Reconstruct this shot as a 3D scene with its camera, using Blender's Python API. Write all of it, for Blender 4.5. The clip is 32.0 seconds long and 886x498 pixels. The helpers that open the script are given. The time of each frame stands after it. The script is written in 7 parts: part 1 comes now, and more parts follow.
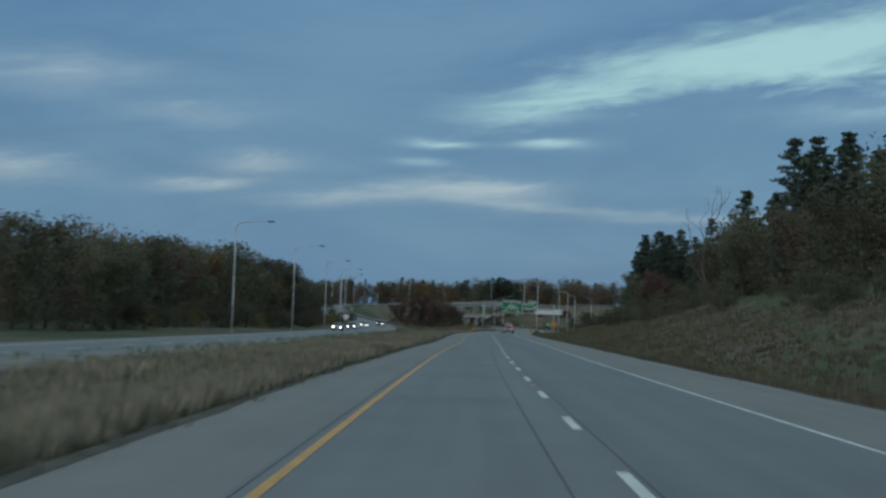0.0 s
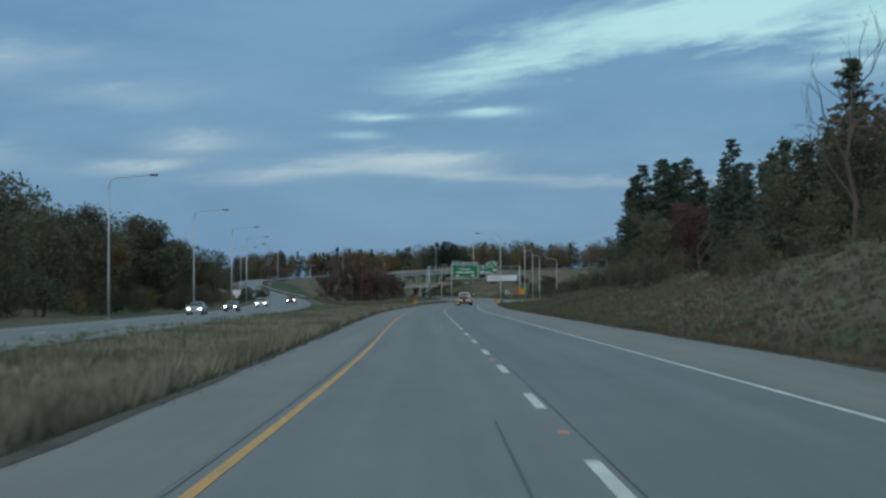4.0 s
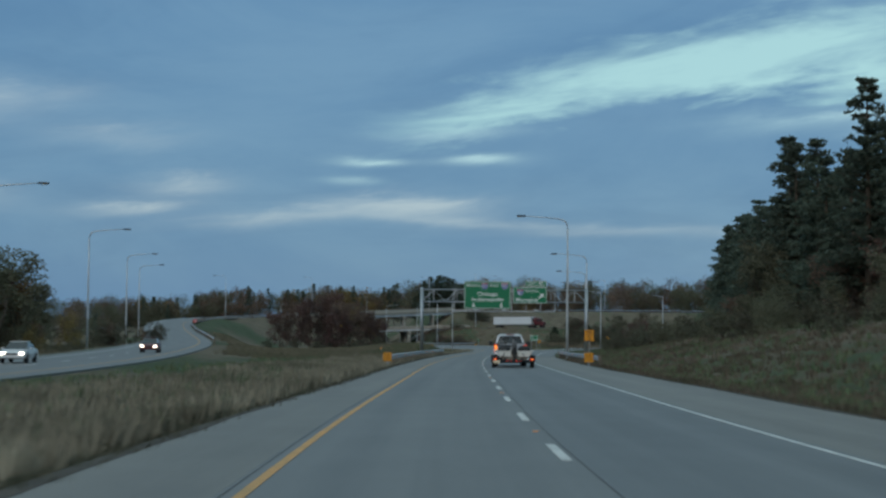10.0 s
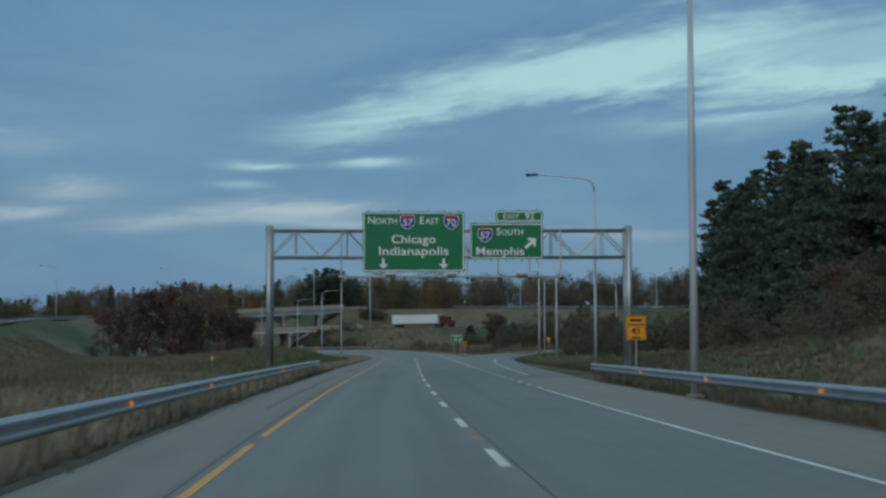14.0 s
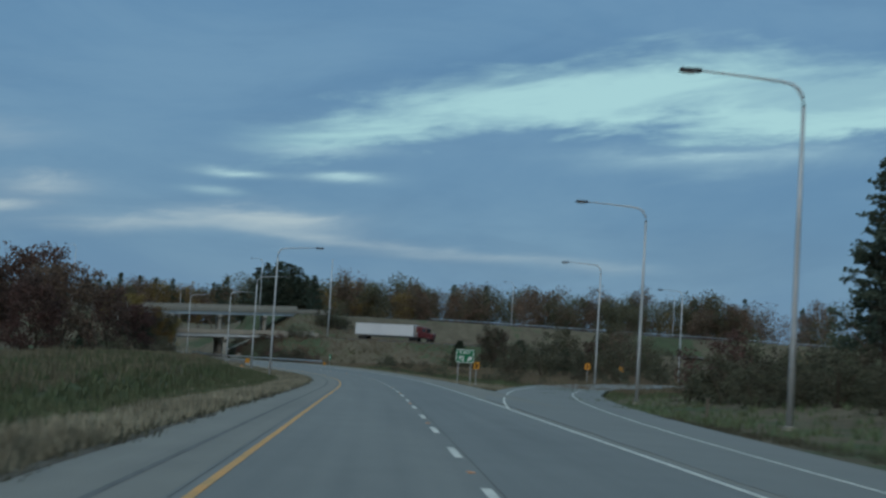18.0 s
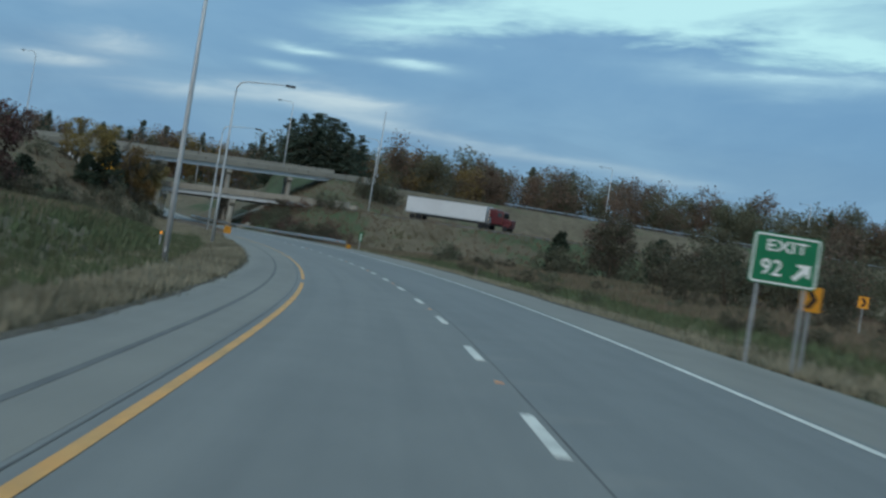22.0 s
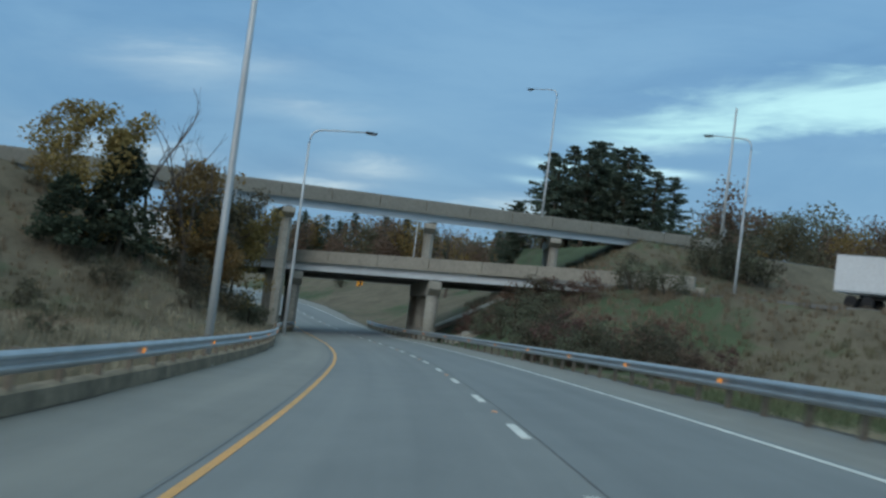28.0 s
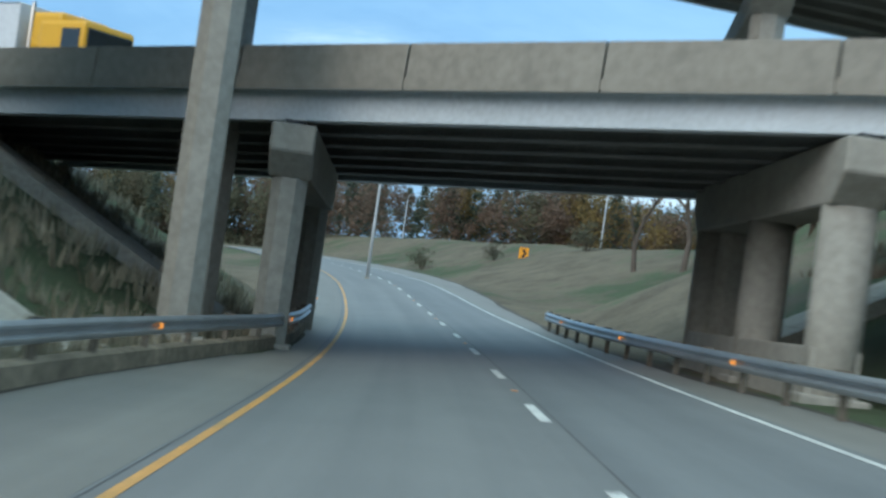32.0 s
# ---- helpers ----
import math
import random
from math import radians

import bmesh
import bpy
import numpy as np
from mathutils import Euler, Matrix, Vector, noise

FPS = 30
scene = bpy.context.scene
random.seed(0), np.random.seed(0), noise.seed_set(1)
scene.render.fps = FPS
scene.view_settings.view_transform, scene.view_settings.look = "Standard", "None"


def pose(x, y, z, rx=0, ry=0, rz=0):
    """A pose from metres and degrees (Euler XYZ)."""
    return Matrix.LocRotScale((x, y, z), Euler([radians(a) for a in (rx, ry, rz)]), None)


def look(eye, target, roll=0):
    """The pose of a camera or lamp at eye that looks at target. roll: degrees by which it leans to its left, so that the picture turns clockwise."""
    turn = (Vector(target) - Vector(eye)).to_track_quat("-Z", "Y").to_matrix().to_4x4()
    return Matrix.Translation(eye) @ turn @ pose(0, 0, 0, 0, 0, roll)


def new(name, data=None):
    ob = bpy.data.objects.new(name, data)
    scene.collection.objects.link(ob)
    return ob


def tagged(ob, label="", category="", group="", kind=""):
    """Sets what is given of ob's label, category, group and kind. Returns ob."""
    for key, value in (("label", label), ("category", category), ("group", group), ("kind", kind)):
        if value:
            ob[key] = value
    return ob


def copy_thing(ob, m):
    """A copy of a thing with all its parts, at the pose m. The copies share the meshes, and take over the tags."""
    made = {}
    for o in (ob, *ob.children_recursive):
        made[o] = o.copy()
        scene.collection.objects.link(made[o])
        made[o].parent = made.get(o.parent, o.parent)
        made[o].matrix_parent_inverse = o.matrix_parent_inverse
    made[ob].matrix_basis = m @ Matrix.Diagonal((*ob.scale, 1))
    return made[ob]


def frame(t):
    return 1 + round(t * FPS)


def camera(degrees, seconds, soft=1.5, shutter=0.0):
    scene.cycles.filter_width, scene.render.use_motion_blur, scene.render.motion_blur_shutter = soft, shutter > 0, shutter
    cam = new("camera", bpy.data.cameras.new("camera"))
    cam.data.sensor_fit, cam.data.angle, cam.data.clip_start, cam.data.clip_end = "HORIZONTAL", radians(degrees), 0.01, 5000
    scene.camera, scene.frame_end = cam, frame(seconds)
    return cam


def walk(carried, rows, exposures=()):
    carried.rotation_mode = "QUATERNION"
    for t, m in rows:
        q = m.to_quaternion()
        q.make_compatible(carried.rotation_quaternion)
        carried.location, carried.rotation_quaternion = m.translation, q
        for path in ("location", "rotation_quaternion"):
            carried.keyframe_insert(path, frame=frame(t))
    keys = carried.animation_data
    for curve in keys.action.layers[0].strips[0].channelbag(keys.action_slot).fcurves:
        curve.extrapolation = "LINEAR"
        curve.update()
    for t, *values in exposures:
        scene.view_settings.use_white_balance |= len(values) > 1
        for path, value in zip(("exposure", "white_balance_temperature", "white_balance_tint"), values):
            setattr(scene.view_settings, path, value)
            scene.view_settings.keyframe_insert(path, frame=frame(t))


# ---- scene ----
cam = camera(32.34, 32.0, soft=2.6, shutter=0.5)
# seconds, x, y, z, yaw, pitch, roll
PATH = [
    (0, -0.000, 0.000, 1.500, 0.564, 2.801, -2.105),
    (0.5, -0.018, 12.946, 1.498, -0.726, 3.112, -2.352),
    (1, 0.042, 25.758, 1.499, -0.428, 1.698, -0.720),
    (1.5, 0.160, 38.435, 1.498, -0.650, 1.519, -0.069),
    (2, 0.308, 50.974, 1.505, -1.883, 2.443, 0.107),
    (2.5, 0.478, 63.371, 1.499, -1.909, 2.475, 0.495),
    (4.5, 1.756, 111.586, 1.504, -1.451, 1.610, 0.300),
    (5, 1.863, 123.551, 1.498, -1.596, 1.597, 0.300),
    (5.5, 1.936, 135.530, 1.495, -1.178, 1.485, -0.009),
    (6, 2.031, 147.567, 1.490, -0.779, 1.812, 0.858),
    (6.5, 2.192, 159.685, 1.498, -0.535, 1.993, -0.449),
    (7, 2.407, 171.867, 1.502, -0.472, 2.554, 0.086),
    (7.5, 2.623, 184.089, 1.494, -0.237, 2.600, -0.743),
    (8, 2.820, 196.337, 1.493, -0.243, 2.428, 0.221),
    (8.5, 3.015, 208.605, 1.496, -0.513, 2.537, 0.148),
    (9, 3.230, 220.883, 1.505, -0.853, 2.653, 0.520),
    (9.5, 3.471, 233.158, 1.497, -1.276, 3.180, -0.120),
    (10, 3.753, 245.417, 1.493, -1.866, 3.500, -0.488),
    (10.5, 4.094, 257.653, 1.490, -2.379, 3.510, 0.073),
    (11, 4.503, 269.865, 1.487, -2.746, 3.962, 0.106),
    (11.5, 4.970, 282.055, 1.490, -3.231, 4.026, -0.165),
    (12, 5.485, 294.226, 1.492, -3.574, 4.129, -0.247),
    (12.5, 6.035, 306.383, 1.496, -3.838, 3.936, 0.929),
    (13, 6.610, 318.532, 1.518, -4.349, 4.213, 0.176),
    (13.5, 7.207, 330.677, 1.495, -5.204, 3.919, 0.213),
    (14, 7.844, 342.818, 1.496, -5.940, 3.638, 0.163),
    (14.5, 8.539, 354.950, 1.501, -6.430, 3.663, 0.156),
    (16.5, 11.885, 403.317, 1.505, -7.611, 4.796, -1.910),
    (17, 12.857, 415.422, 1.497, -7.777, 4.766, -3.164),
    (17.5, 13.858, 427.540, 1.508, -7.669, 4.755, -3.809),
    (18, 14.880, 439.677, 1.508, -7.360, 4.434, -3.561),
    (18.5, 15.910, 451.840, 1.504, -6.888, 3.991, -2.837),
    (19, 16.930, 464.032, 1.509, -6.424, 3.736, -3.066),
    (19.5, 17.941, 476.253, 1.507, -5.833, 2.861, -2.716),
    (20, 18.967, 488.500, 1.503, -4.640, 1.863, 0.926),
    (20.5, 20.001, 500.778, 1.501, -4.192, 2.000, 0.890),
    (21, 20.990, 513.098, 1.489, -4.626, 2.511, -2.749),
    (21.5, 21.905, 525.477, 1.489, -5.152, 1.865, -6.495),
    (22, 22.746, 537.935, 1.476, -5.442, 0.258, -9.127),
    (22.5, 23.510, 550.488, 1.469, -4.687, 0.622, -10.746),
    (23, 24.150, 563.133, 1.467, -2.942, 1.072, -8.596),
    (23.5, 24.609, 575.850, 1.484, -1.060, 1.217, -7.155),
    (24, 24.870, 588.618, 1.482, -0.214, 1.597, -6.780),
    (24.5, 24.932, 601.409, 1.480, 0.385, 2.069, -7.106),
    (25, 24.808, 614.199, 1.486, 0.648, 2.586, -6.193),
    (25.5, 24.524, 626.961, 1.519, 1.218, 2.968, -6.793),
    (27.5, 21.850, 677.557, 1.465, 3.472, 3.271, -8.066),
    (28, 20.830, 690.228, 1.490, 4.355, 3.100, -7.371),
    (28.5, 19.686, 702.911, 1.510, 5.058, 3.191, -8.014),
    (29, 18.430, 715.588, 1.496, 5.723, 3.101, -7.183),
    (29.5, 17.043, 728.206, 1.496, 6.436, 2.933, -6.975),
    (30, 15.509, 740.696, 1.499, 7.279, 2.701, -7.888),
    (30.5, 13.825, 753.013, 1.495, 8.162, 2.330, -7.977),
    (31, 11.976, 765.161, 1.517, 9.030, 2.186, -8.213),
    (31.5, 9.939, 777.169, 1.520, 9.862, 2.247, -8.654),
    (32, 7.697, 789.051, 1.529, 10.488, 1.949, -7.993),
]
walk(cam, [(t, pose(x, y, z, 90 + p, r, w)) for t, x, y, z, w, p, r in PATH], exposures=[(0.0, -0.15), (1.0, 0.15), (2.0, 0.1), (6.0, 0.17), (7.0, 0.05), (9.0, 0.0), (13.0, -0.06), (17.0, -0.12), (19.0, 0.05), (20.0, 0.22), (21.0, 0.15), (23.0, 0.45), (25.0, 0.35), (28.0, 0.42), (30.0, 0.62), (31.0, 1.0), (32.0, 1.2)])

# ---- sky and light ----
world = bpy.data.worlds.new("world")
scene.world = world
world.use_nodes = True
WN, WL = world.node_tree.nodes, world.node_tree.links
WN.clear()


def wmath(op, a, b=None, c=None, clamp=False):
    n = WN.new("ShaderNodeMath")
    n.operation, n.use_clamp = op, clamp
    for i, v in enumerate((a, b, c)):
        if v is None:
            continue
        if isinstance(v, (int, float)):
            n.inputs[i].default_value = v
        else:
            WL.new(v, n.inputs[i])
    return n.outputs[0]


def wstep(v, lo, hi):
    n = WN.new("ShaderNodeMapRange")
    n.interpolation_type = "SMOOTHSTEP"
    WL.new(v, n.inputs[0])
    n.inputs[1].default_value, n.inputs[2].default_value = lo, hi
    return n.outputs[0]


def wmix(f, a, b):
    n = WN.new("ShaderNodeMix")
    n.data_type = "RGBA"
    for s, v in ((n.inputs[0], f), (n.inputs[6], a), (n.inputs[7], b)):
        if isinstance(v, tuple):
            s.default_value = (*v, 1)
        elif isinstance(v, (int, float)):
            s.default_value = v
        else:
            WL.new(v, s)
    return n.outputs[2]


def build_sky():
    coord = WN.new("ShaderNodeTexCoord")
    sep = WN.new("ShaderNodeSeparateXYZ")
    WL.new(coord.outputs["Generated"], sep.inputs[0])
    az = wmath("MULTIPLY", wmath("ARCTAN2", sep.outputs[0], sep.outputs[1]), 57.2958)
    el = wmath("MULTIPLY", wmath("ARCSINE", sep.outputs[2]), 57.2958)

    def cloud_noise(sx, sy, seed, detail=5.0, rough=0.55, shear=0.0, warp=0.0):
        v = WN.new("ShaderNodeCombineXYZ")
        WL.new(wmath("MULTIPLY", az, sx), v.inputs[0])
        e = wmath("ADD", el, wmath("MULTIPLY", az, shear))
        WL.new(wmath("MULTIPLY", e, sy), v.inputs[1])
        v.inputs[2].default_value = seed
        n = WN.new("ShaderNodeTexNoise")
        n.inputs["Scale"].default_value, n.inputs["Detail"].default_value, n.inputs["Roughness"].default_value = 1.0, detail, rough
        n.inputs["Distortion"].default_value = warp
        WL.new(v.outputs[0], n.inputs["Vector"])
        return n.outputs[0]

    low = (0.100, 0.222, 0.385)
    mid = (0.082, 0.196, 0.350)
    base = wmix(wstep(el, 0.0, 7.0), low, mid)
    base = wmix(wstep(el, 9.0, 20.0), base, (0.105, 0.232, 0.385))
    # mottled grey-blue cloud sheet with long soft folds
    sheet = wstep(cloud_noise(0.055, 0.15, 3.0, 6.0, 0.6, 0.03, 0.6), 0.36, 0.70)
    base = wmix(wmath("MULTIPLY", sheet, 0.62), base, (0.150, 0.285, 0.425))
    fold = wstep(cloud_noise(0.10, 0.42, 14.0, 6.0, 0.62, -0.10, 0.5), 0.45, 0.72)
    base = wmix(wmath("MULTIPLY", fold, 0.30), base, (0.060, 0.150, 0.290))
    ragged = wmath("SUBTRACT", cloud_noise(0.15, 0.62, 9.0, 6.0, 0.60, -0.12, 0.4), 0.5)
    fine = wmath("SUBTRACT", cloud_noise(0.35, 1.9, 27.0, 5.0, 0.60, -0.10, 0.4), 0.5)
    # long bright opening between two ragged edges, widening to one side
    foot = wmath("ADD", 7.35, wmath("MULTIPLY", wstep(az, 1.5, 11.0), 1.75))
    top = wmath("ADD", 8.5, wmath("MULTIPLY", wstep(az, -3.0, 15.0), 3.75))
    rough = wmath("ADD", wmath("MULTIPLY", ragged, 3.2), wmath("MULTIPLY", fine, 1.3))
    e2 = wmath("ADD", el, rough)
    over = wstep(wmath("SUBTRACT", e2, foot), -0.25, 0.75)
    under = wstep(wmath("SUBTRACT", top, e2), -0.5, 1.4)
    body = wmath("MULTIPLY", wmath("MULTIPLY", over, under), wstep(wmath("ADD", az, wmath("MULTIPLY", ragged, 9.0)), -2.6, 3.2))
    body = wmath("MULTIPLY", body, wmath("SUBTRACT", 1.0, wmath("MULTIPLY", wstep(az, 24.0, 60.0), 0.7)))
    rift = wstep(cloud_noise(0.12, 0.70, 33.0, 5.0, 0.6, -0.13, 0.5), 0.36, 0.58)
    body = wmath("MULTIPLY", body, wmath("ADD", 0.60, wmath("MULTIPLY", rift, 0.40)))
    base = wmix(wmath("MULTIPLY", body, 0.97), base, (0.37, 0.62, 0.64))

    def streak(a, e, wide, high, slope, strength, colour):
        """One thin torn cloud at an azimuth and elevation in degrees."""
        da = wmath("DIVIDE", wmath("SUBTRACT", az, a), wide)
        de = wmath("SUBTRACT", wmath("ADD", el, wmath("MULTIPLY", rough, 0.55 * min(1.0, high * 1.8))), wmath("ADD", e, wmath("MULTIPLY", wmath("SUBTRACT", az, a), slope)))
        de = wmath("DIVIDE", de, high)
        r = wmath("ADD", wmath("MULTIPLY", da, da), wmath("MULTIPLY", de, de))
        m = wmath("EXPONENT", wmath("MULTIPLY", wmath("ADD", r, wmath("MULTIPLY", fine, 2.2)), -1.1))
        return wmix(wmath("MINIMUM", wmath("MULTIPLY", m, strength), 0.92), base, colour)

    cool, warm = (0.36, 0.56, 0.62), (0.37, 0.47, 0.53)
    for a, e, w, h, sl, k, c in ((-1.0, 6.75, 1.3, 0.15, 0.0, 0.85, cool), (3.2, 6.85, 1.4, 0.17, 0.03, 0.8, cool), (-1.6, 6.05, 1.1, 0.16, 0.0, 0.4, cool),
                                 (2.2, 7.75, 2.2, 0.22, 0.05, 0.5, cool), (0.6, 5.15, 2.6, 0.42, -0.02, 0.85, warm), (-3.2, 4.75, 4.6, 0.32, 0.09, 0.5, warm),
                                 (2.8, 4.55, 4.6, 0.17, -0.05, 0.45, warm), (8.5, 4.2, 4.0, 0.22, 0.0, 0.30, warm), (-9.6, 4.9, 2.2, 0.28, 0.06, 0.6, warm),
                                 (-8.0, 5.75, 1.9, 0.40, 0.03, 0.5, warm), (-10.5, 7.4, 2.6, 0.42, 0.02, 0.30, warm), (-17.0, 5.2, 3.0, 0.5, 0.0, 0.5, warm),
                                 (-15.0, 8.6, 3.4, 0.7, 0.05, 0.4, warm), (13.0, 4.1, 2.0, 0.2, 0.0, 0.25, warm), (17.5, 8.4, 4.5, 0.5, 0.06, 0.6, cool)):
        base = streak(a, e, w, h, sl, k, c)
    # bright overcast above
    base = wmix(wstep(el, 16.0, 50.0), base, (0.40, 0.56, 0.61))
    sky = WN.new("ShaderNodeTexSky")
    sky.sky_type, sky.sun_disc = "NISHITA", False
    sky.sun_elevation, sky.sun_rotation = radians(8), radians(204)
    sky.air_density, sky.dust_density, sky.ozone_density = 1.0, 1.5, 2.0
    add = WN.new("ShaderNodeMix")
    add.data_type, add.blend_type = "RGBA", "ADD"
    add.inputs[0].default_value = 0.02
    WL.new(base, add.inputs[6])
    WL.new(sky.outputs[0], add.inputs[7])
    bg = WN.new("ShaderNodeBackground")
    bg.inputs[1].default_value = 1.0
    WL.new(add.outputs[2], bg.inputs[0])
    out = WN.new("ShaderNodeOutputWorld")
    WL.new(bg.outputs[0], out.inputs[0])


build_sky()
sun_data = bpy.data.lights.new("sun", "SUN")
sun_data.energy, sun_data.angle, sun_data.color = 0.8, radians(40), (1.0, 0.96, 0.90)
sun = new("sun", sun_data)
sun.matrix_world = look((0, 0, 60), (40, 90, 0))

# ---- materials ----


def material(name, colour, rough=0.8, metal=0.0, vary=0.25, scale=1.0, fine=20.0, bump=0.15, tint=None, spec=0.4, emit=None, island=0.0, thin=0.0):
    """A procedural surface: a colour that drifts at two scales towards tint, with fine relief."""
    m = bpy.data.materials.new(name)
    m.use_nodes = True
    N, K = m.node_tree.nodes, m.node_tree.links
    b = N["Principled BSDF"]
    b.inputs["Roughness"].default_value, b.inputs["Metallic"].default_value = rough, metal
    b.inputs["Specular IOR Level"].default_value = spec
    co = N.new("ShaderNodeNewGeometry")
    n1, n2 = N.new("ShaderNodeTexNoise"), N.new("ShaderNodeTexNoise")
    for n, s, d in ((n1, scale, 4.0), (n2, fine, 3.0)):
        n.inputs["Scale"].default_value, n.inputs["Detail"].default_value = s, d
        K.new(co.outputs["Position"], n.inputs["Vector"])
    tint = tint or tuple(c * 0.55 for c in colour)
    ramp = N.new("ShaderNodeMapRange")
    K.new(n1.outputs[0], ramp.inputs[0])
    ramp.inputs[1].default_value, ramp.inputs[2].default_value = 0.35, 0.68
    mx = N.new("ShaderNodeMix")
    mx.data_type = "RGBA"
    mul = N.new("ShaderNodeMath")
    mul.operation, mul.inputs[1].default_value = "MULTIPLY", min(1.0, vary * 2.2)
    K.new(ramp.outputs[0], mul.inputs[0])
    K.new(mul.outputs[0], mx.inputs[0])
    mx.inputs[6].default_value, mx.inputs[7].default_value = (*colour, 1), (*tint, 1)
    last = mx.outputs[2]
    hv = N.new("ShaderNodeHueSaturation")
    val = N.new("ShaderNodeMapRange")
    K.new(n2.outputs[0], val.inputs[0])
    val.inputs[1].default_value, val.inputs[2].default_value = 0.3, 0.7
    val.inputs[3].default_value, val.inputs[4].default_value = 1 - vary * 0.6, 1 + vary * 0.6
    K.new(val.outputs[0], hv.inputs["Value"])
    K.new(last, hv.inputs["Color"])
    last = hv.outputs[0]
    if island:
        info = N.new("ShaderNodeObjectInfo")
        add = N.new("ShaderNodeMath")
        add.operation = "ADD"
        K.new(info.outputs["Random"], add.inputs[0])
        K.new(co.outputs["Random Per Island"], add.inputs[1])
        r = N.new("ShaderNodeMapRange")
        K.new(add.outputs[0], r.inputs[0])
        r.inputs[2].default_value = 2.0
        r.inputs[3].default_value, r.inputs[4].default_value = 1 - island, 1 + island
        h2 = N.new("ShaderNodeHueSaturation")
        K.new(r.outputs[0], h2.inputs["Value"])
        hr = N.new("ShaderNodeMapRange")
        K.new(info.outputs["Random"], hr.inputs[0])
        hr.inputs[3].default_value, hr.inputs[4].default_value = 0.5 - island * 0.05, 0.5 + island * 0.05
        K.new(hr.outputs[0], h2.inputs["Hue"])
        K.new(last, h2.inputs["Color"])
        last = h2.outputs[0]
    K.new(last, b.inputs["Base Color"])
    if bump:
        bp = N.new("ShaderNodeBump")
        bp.inputs["Strength"].default_value, bp.inputs["Distance"].default_value = bump, 0.02
        K.new(n2.outputs[0], bp.inputs["Height"])
        K.new(bp.outputs[0], b.inputs["Normal"])
    if thin:
        tl, ms = N.new("ShaderNodeBsdfTranslucent"), N.new("ShaderNodeMixShader")
        K.new(last, tl.inputs["Color"])
        ms.inputs[0].default_value = thin
        K.new(b.outputs[0], ms.inputs[1])
        K.new(tl.outputs[0], ms.inputs[2])
        K.new(ms.outputs[0], N["Material Output"].inputs[0])
    if emit:
        b.inputs["Emission Color"].default_value, b.inputs["Emission Strength"].default_value = (*emit[0], 1), emit[1]
    return m


def ground_material(name, dry, green, dark, dryness):
    """Rough verge: dry and green grass in patches, with earth between."""
    m = bpy.data.materials.new(name)
    m.use_nodes = True
    N, K = m.node_tree.nodes, m.node_tree.links
    b = N["Principled BSDF"]
    b.inputs["Roughness"].default_value, b.inputs["Specular IOR Level"].default_value = 0.95, 0.1
    co = N.new("ShaderNodeNewGeometry")
    tex = []
    for s, d, r in ((0.035, 4, 0.6), (0.35, 5, 0.65), (3.5, 5, 0.7)):
        mp = N.new("ShaderNodeMapping")
        mp.inputs["Scale"].default_value = (1.0, 0.55, 1.0)
        K.new(co.outputs["Position"], mp.inputs[0])
        n = N.new("ShaderNodeTexNoise")
        n.inputs["Scale"].default_value, n.inputs["Detail"].default_value, n.inputs["Roughness"].default_value = s, d, r
        K.new(mp.outputs[0], n.inputs["Vector"])
        tex.append(n.outputs[0])

    def mr(v, lo, hi):
        r = N.new("ShaderNodeMapRange")
        K.new(v, r.inputs[0])
        r.inputs[1].default_value, r.inputs[2].default_value = lo, hi
        return r.outputs[0]

    def mix(f, a, c):
        x = N.new("ShaderNodeMix")
        x.data_type = "RGBA"
        K.new(f, x.inputs[0])
        for s, v in ((x.inputs[6], a), (x.inputs[7], c)):
            if isinstance(v, tuple):
                s.default_value = (*v, 1)
            else:
                K.new(v, s)
        return x.outputs[2]

    avg = N.new("ShaderNodeMath")
    avg.operation = "MULTIPLY_ADD"
    K.new(tex[1], avg.inputs[0])
    avg.inputs[1].default_value = 0.6
    K.new(tex[0], avg.inputs[2])
    col = mix(mr(avg.outputs[0], 0.78 + dryness, 0.88 + dryness), dry, green)
    col = mix(mr(tex[2], 0.52, 0.78), col, dark)
    hv = N.new("ShaderNodeHueSaturation")
    K.new(col, hv.inputs["Color"])
    vv = N.new("ShaderNodeMapRange")
    K.new(tex[1], vv.inputs[0])
    vv.inputs[1].default_value, vv.inputs[2].default_value, vv.inputs[3].default_value, vv.inputs[4].default_value = 0.3, 0.7, 0.7, 1.25
    K.new(vv.outputs[0], hv.inputs["Value"])
    K.new(hv.outputs[0], b.inputs["Base Color"])
    bp = N.new("ShaderNodeBump")
    bp.inputs["Strength"].default_value, bp.inputs["Distance"].default_value = 0.8, 0.15
    K.new(tex[2], bp.inputs["Height"])
    K.new(bp.outputs[0], b.inputs["Normal"])
    return m


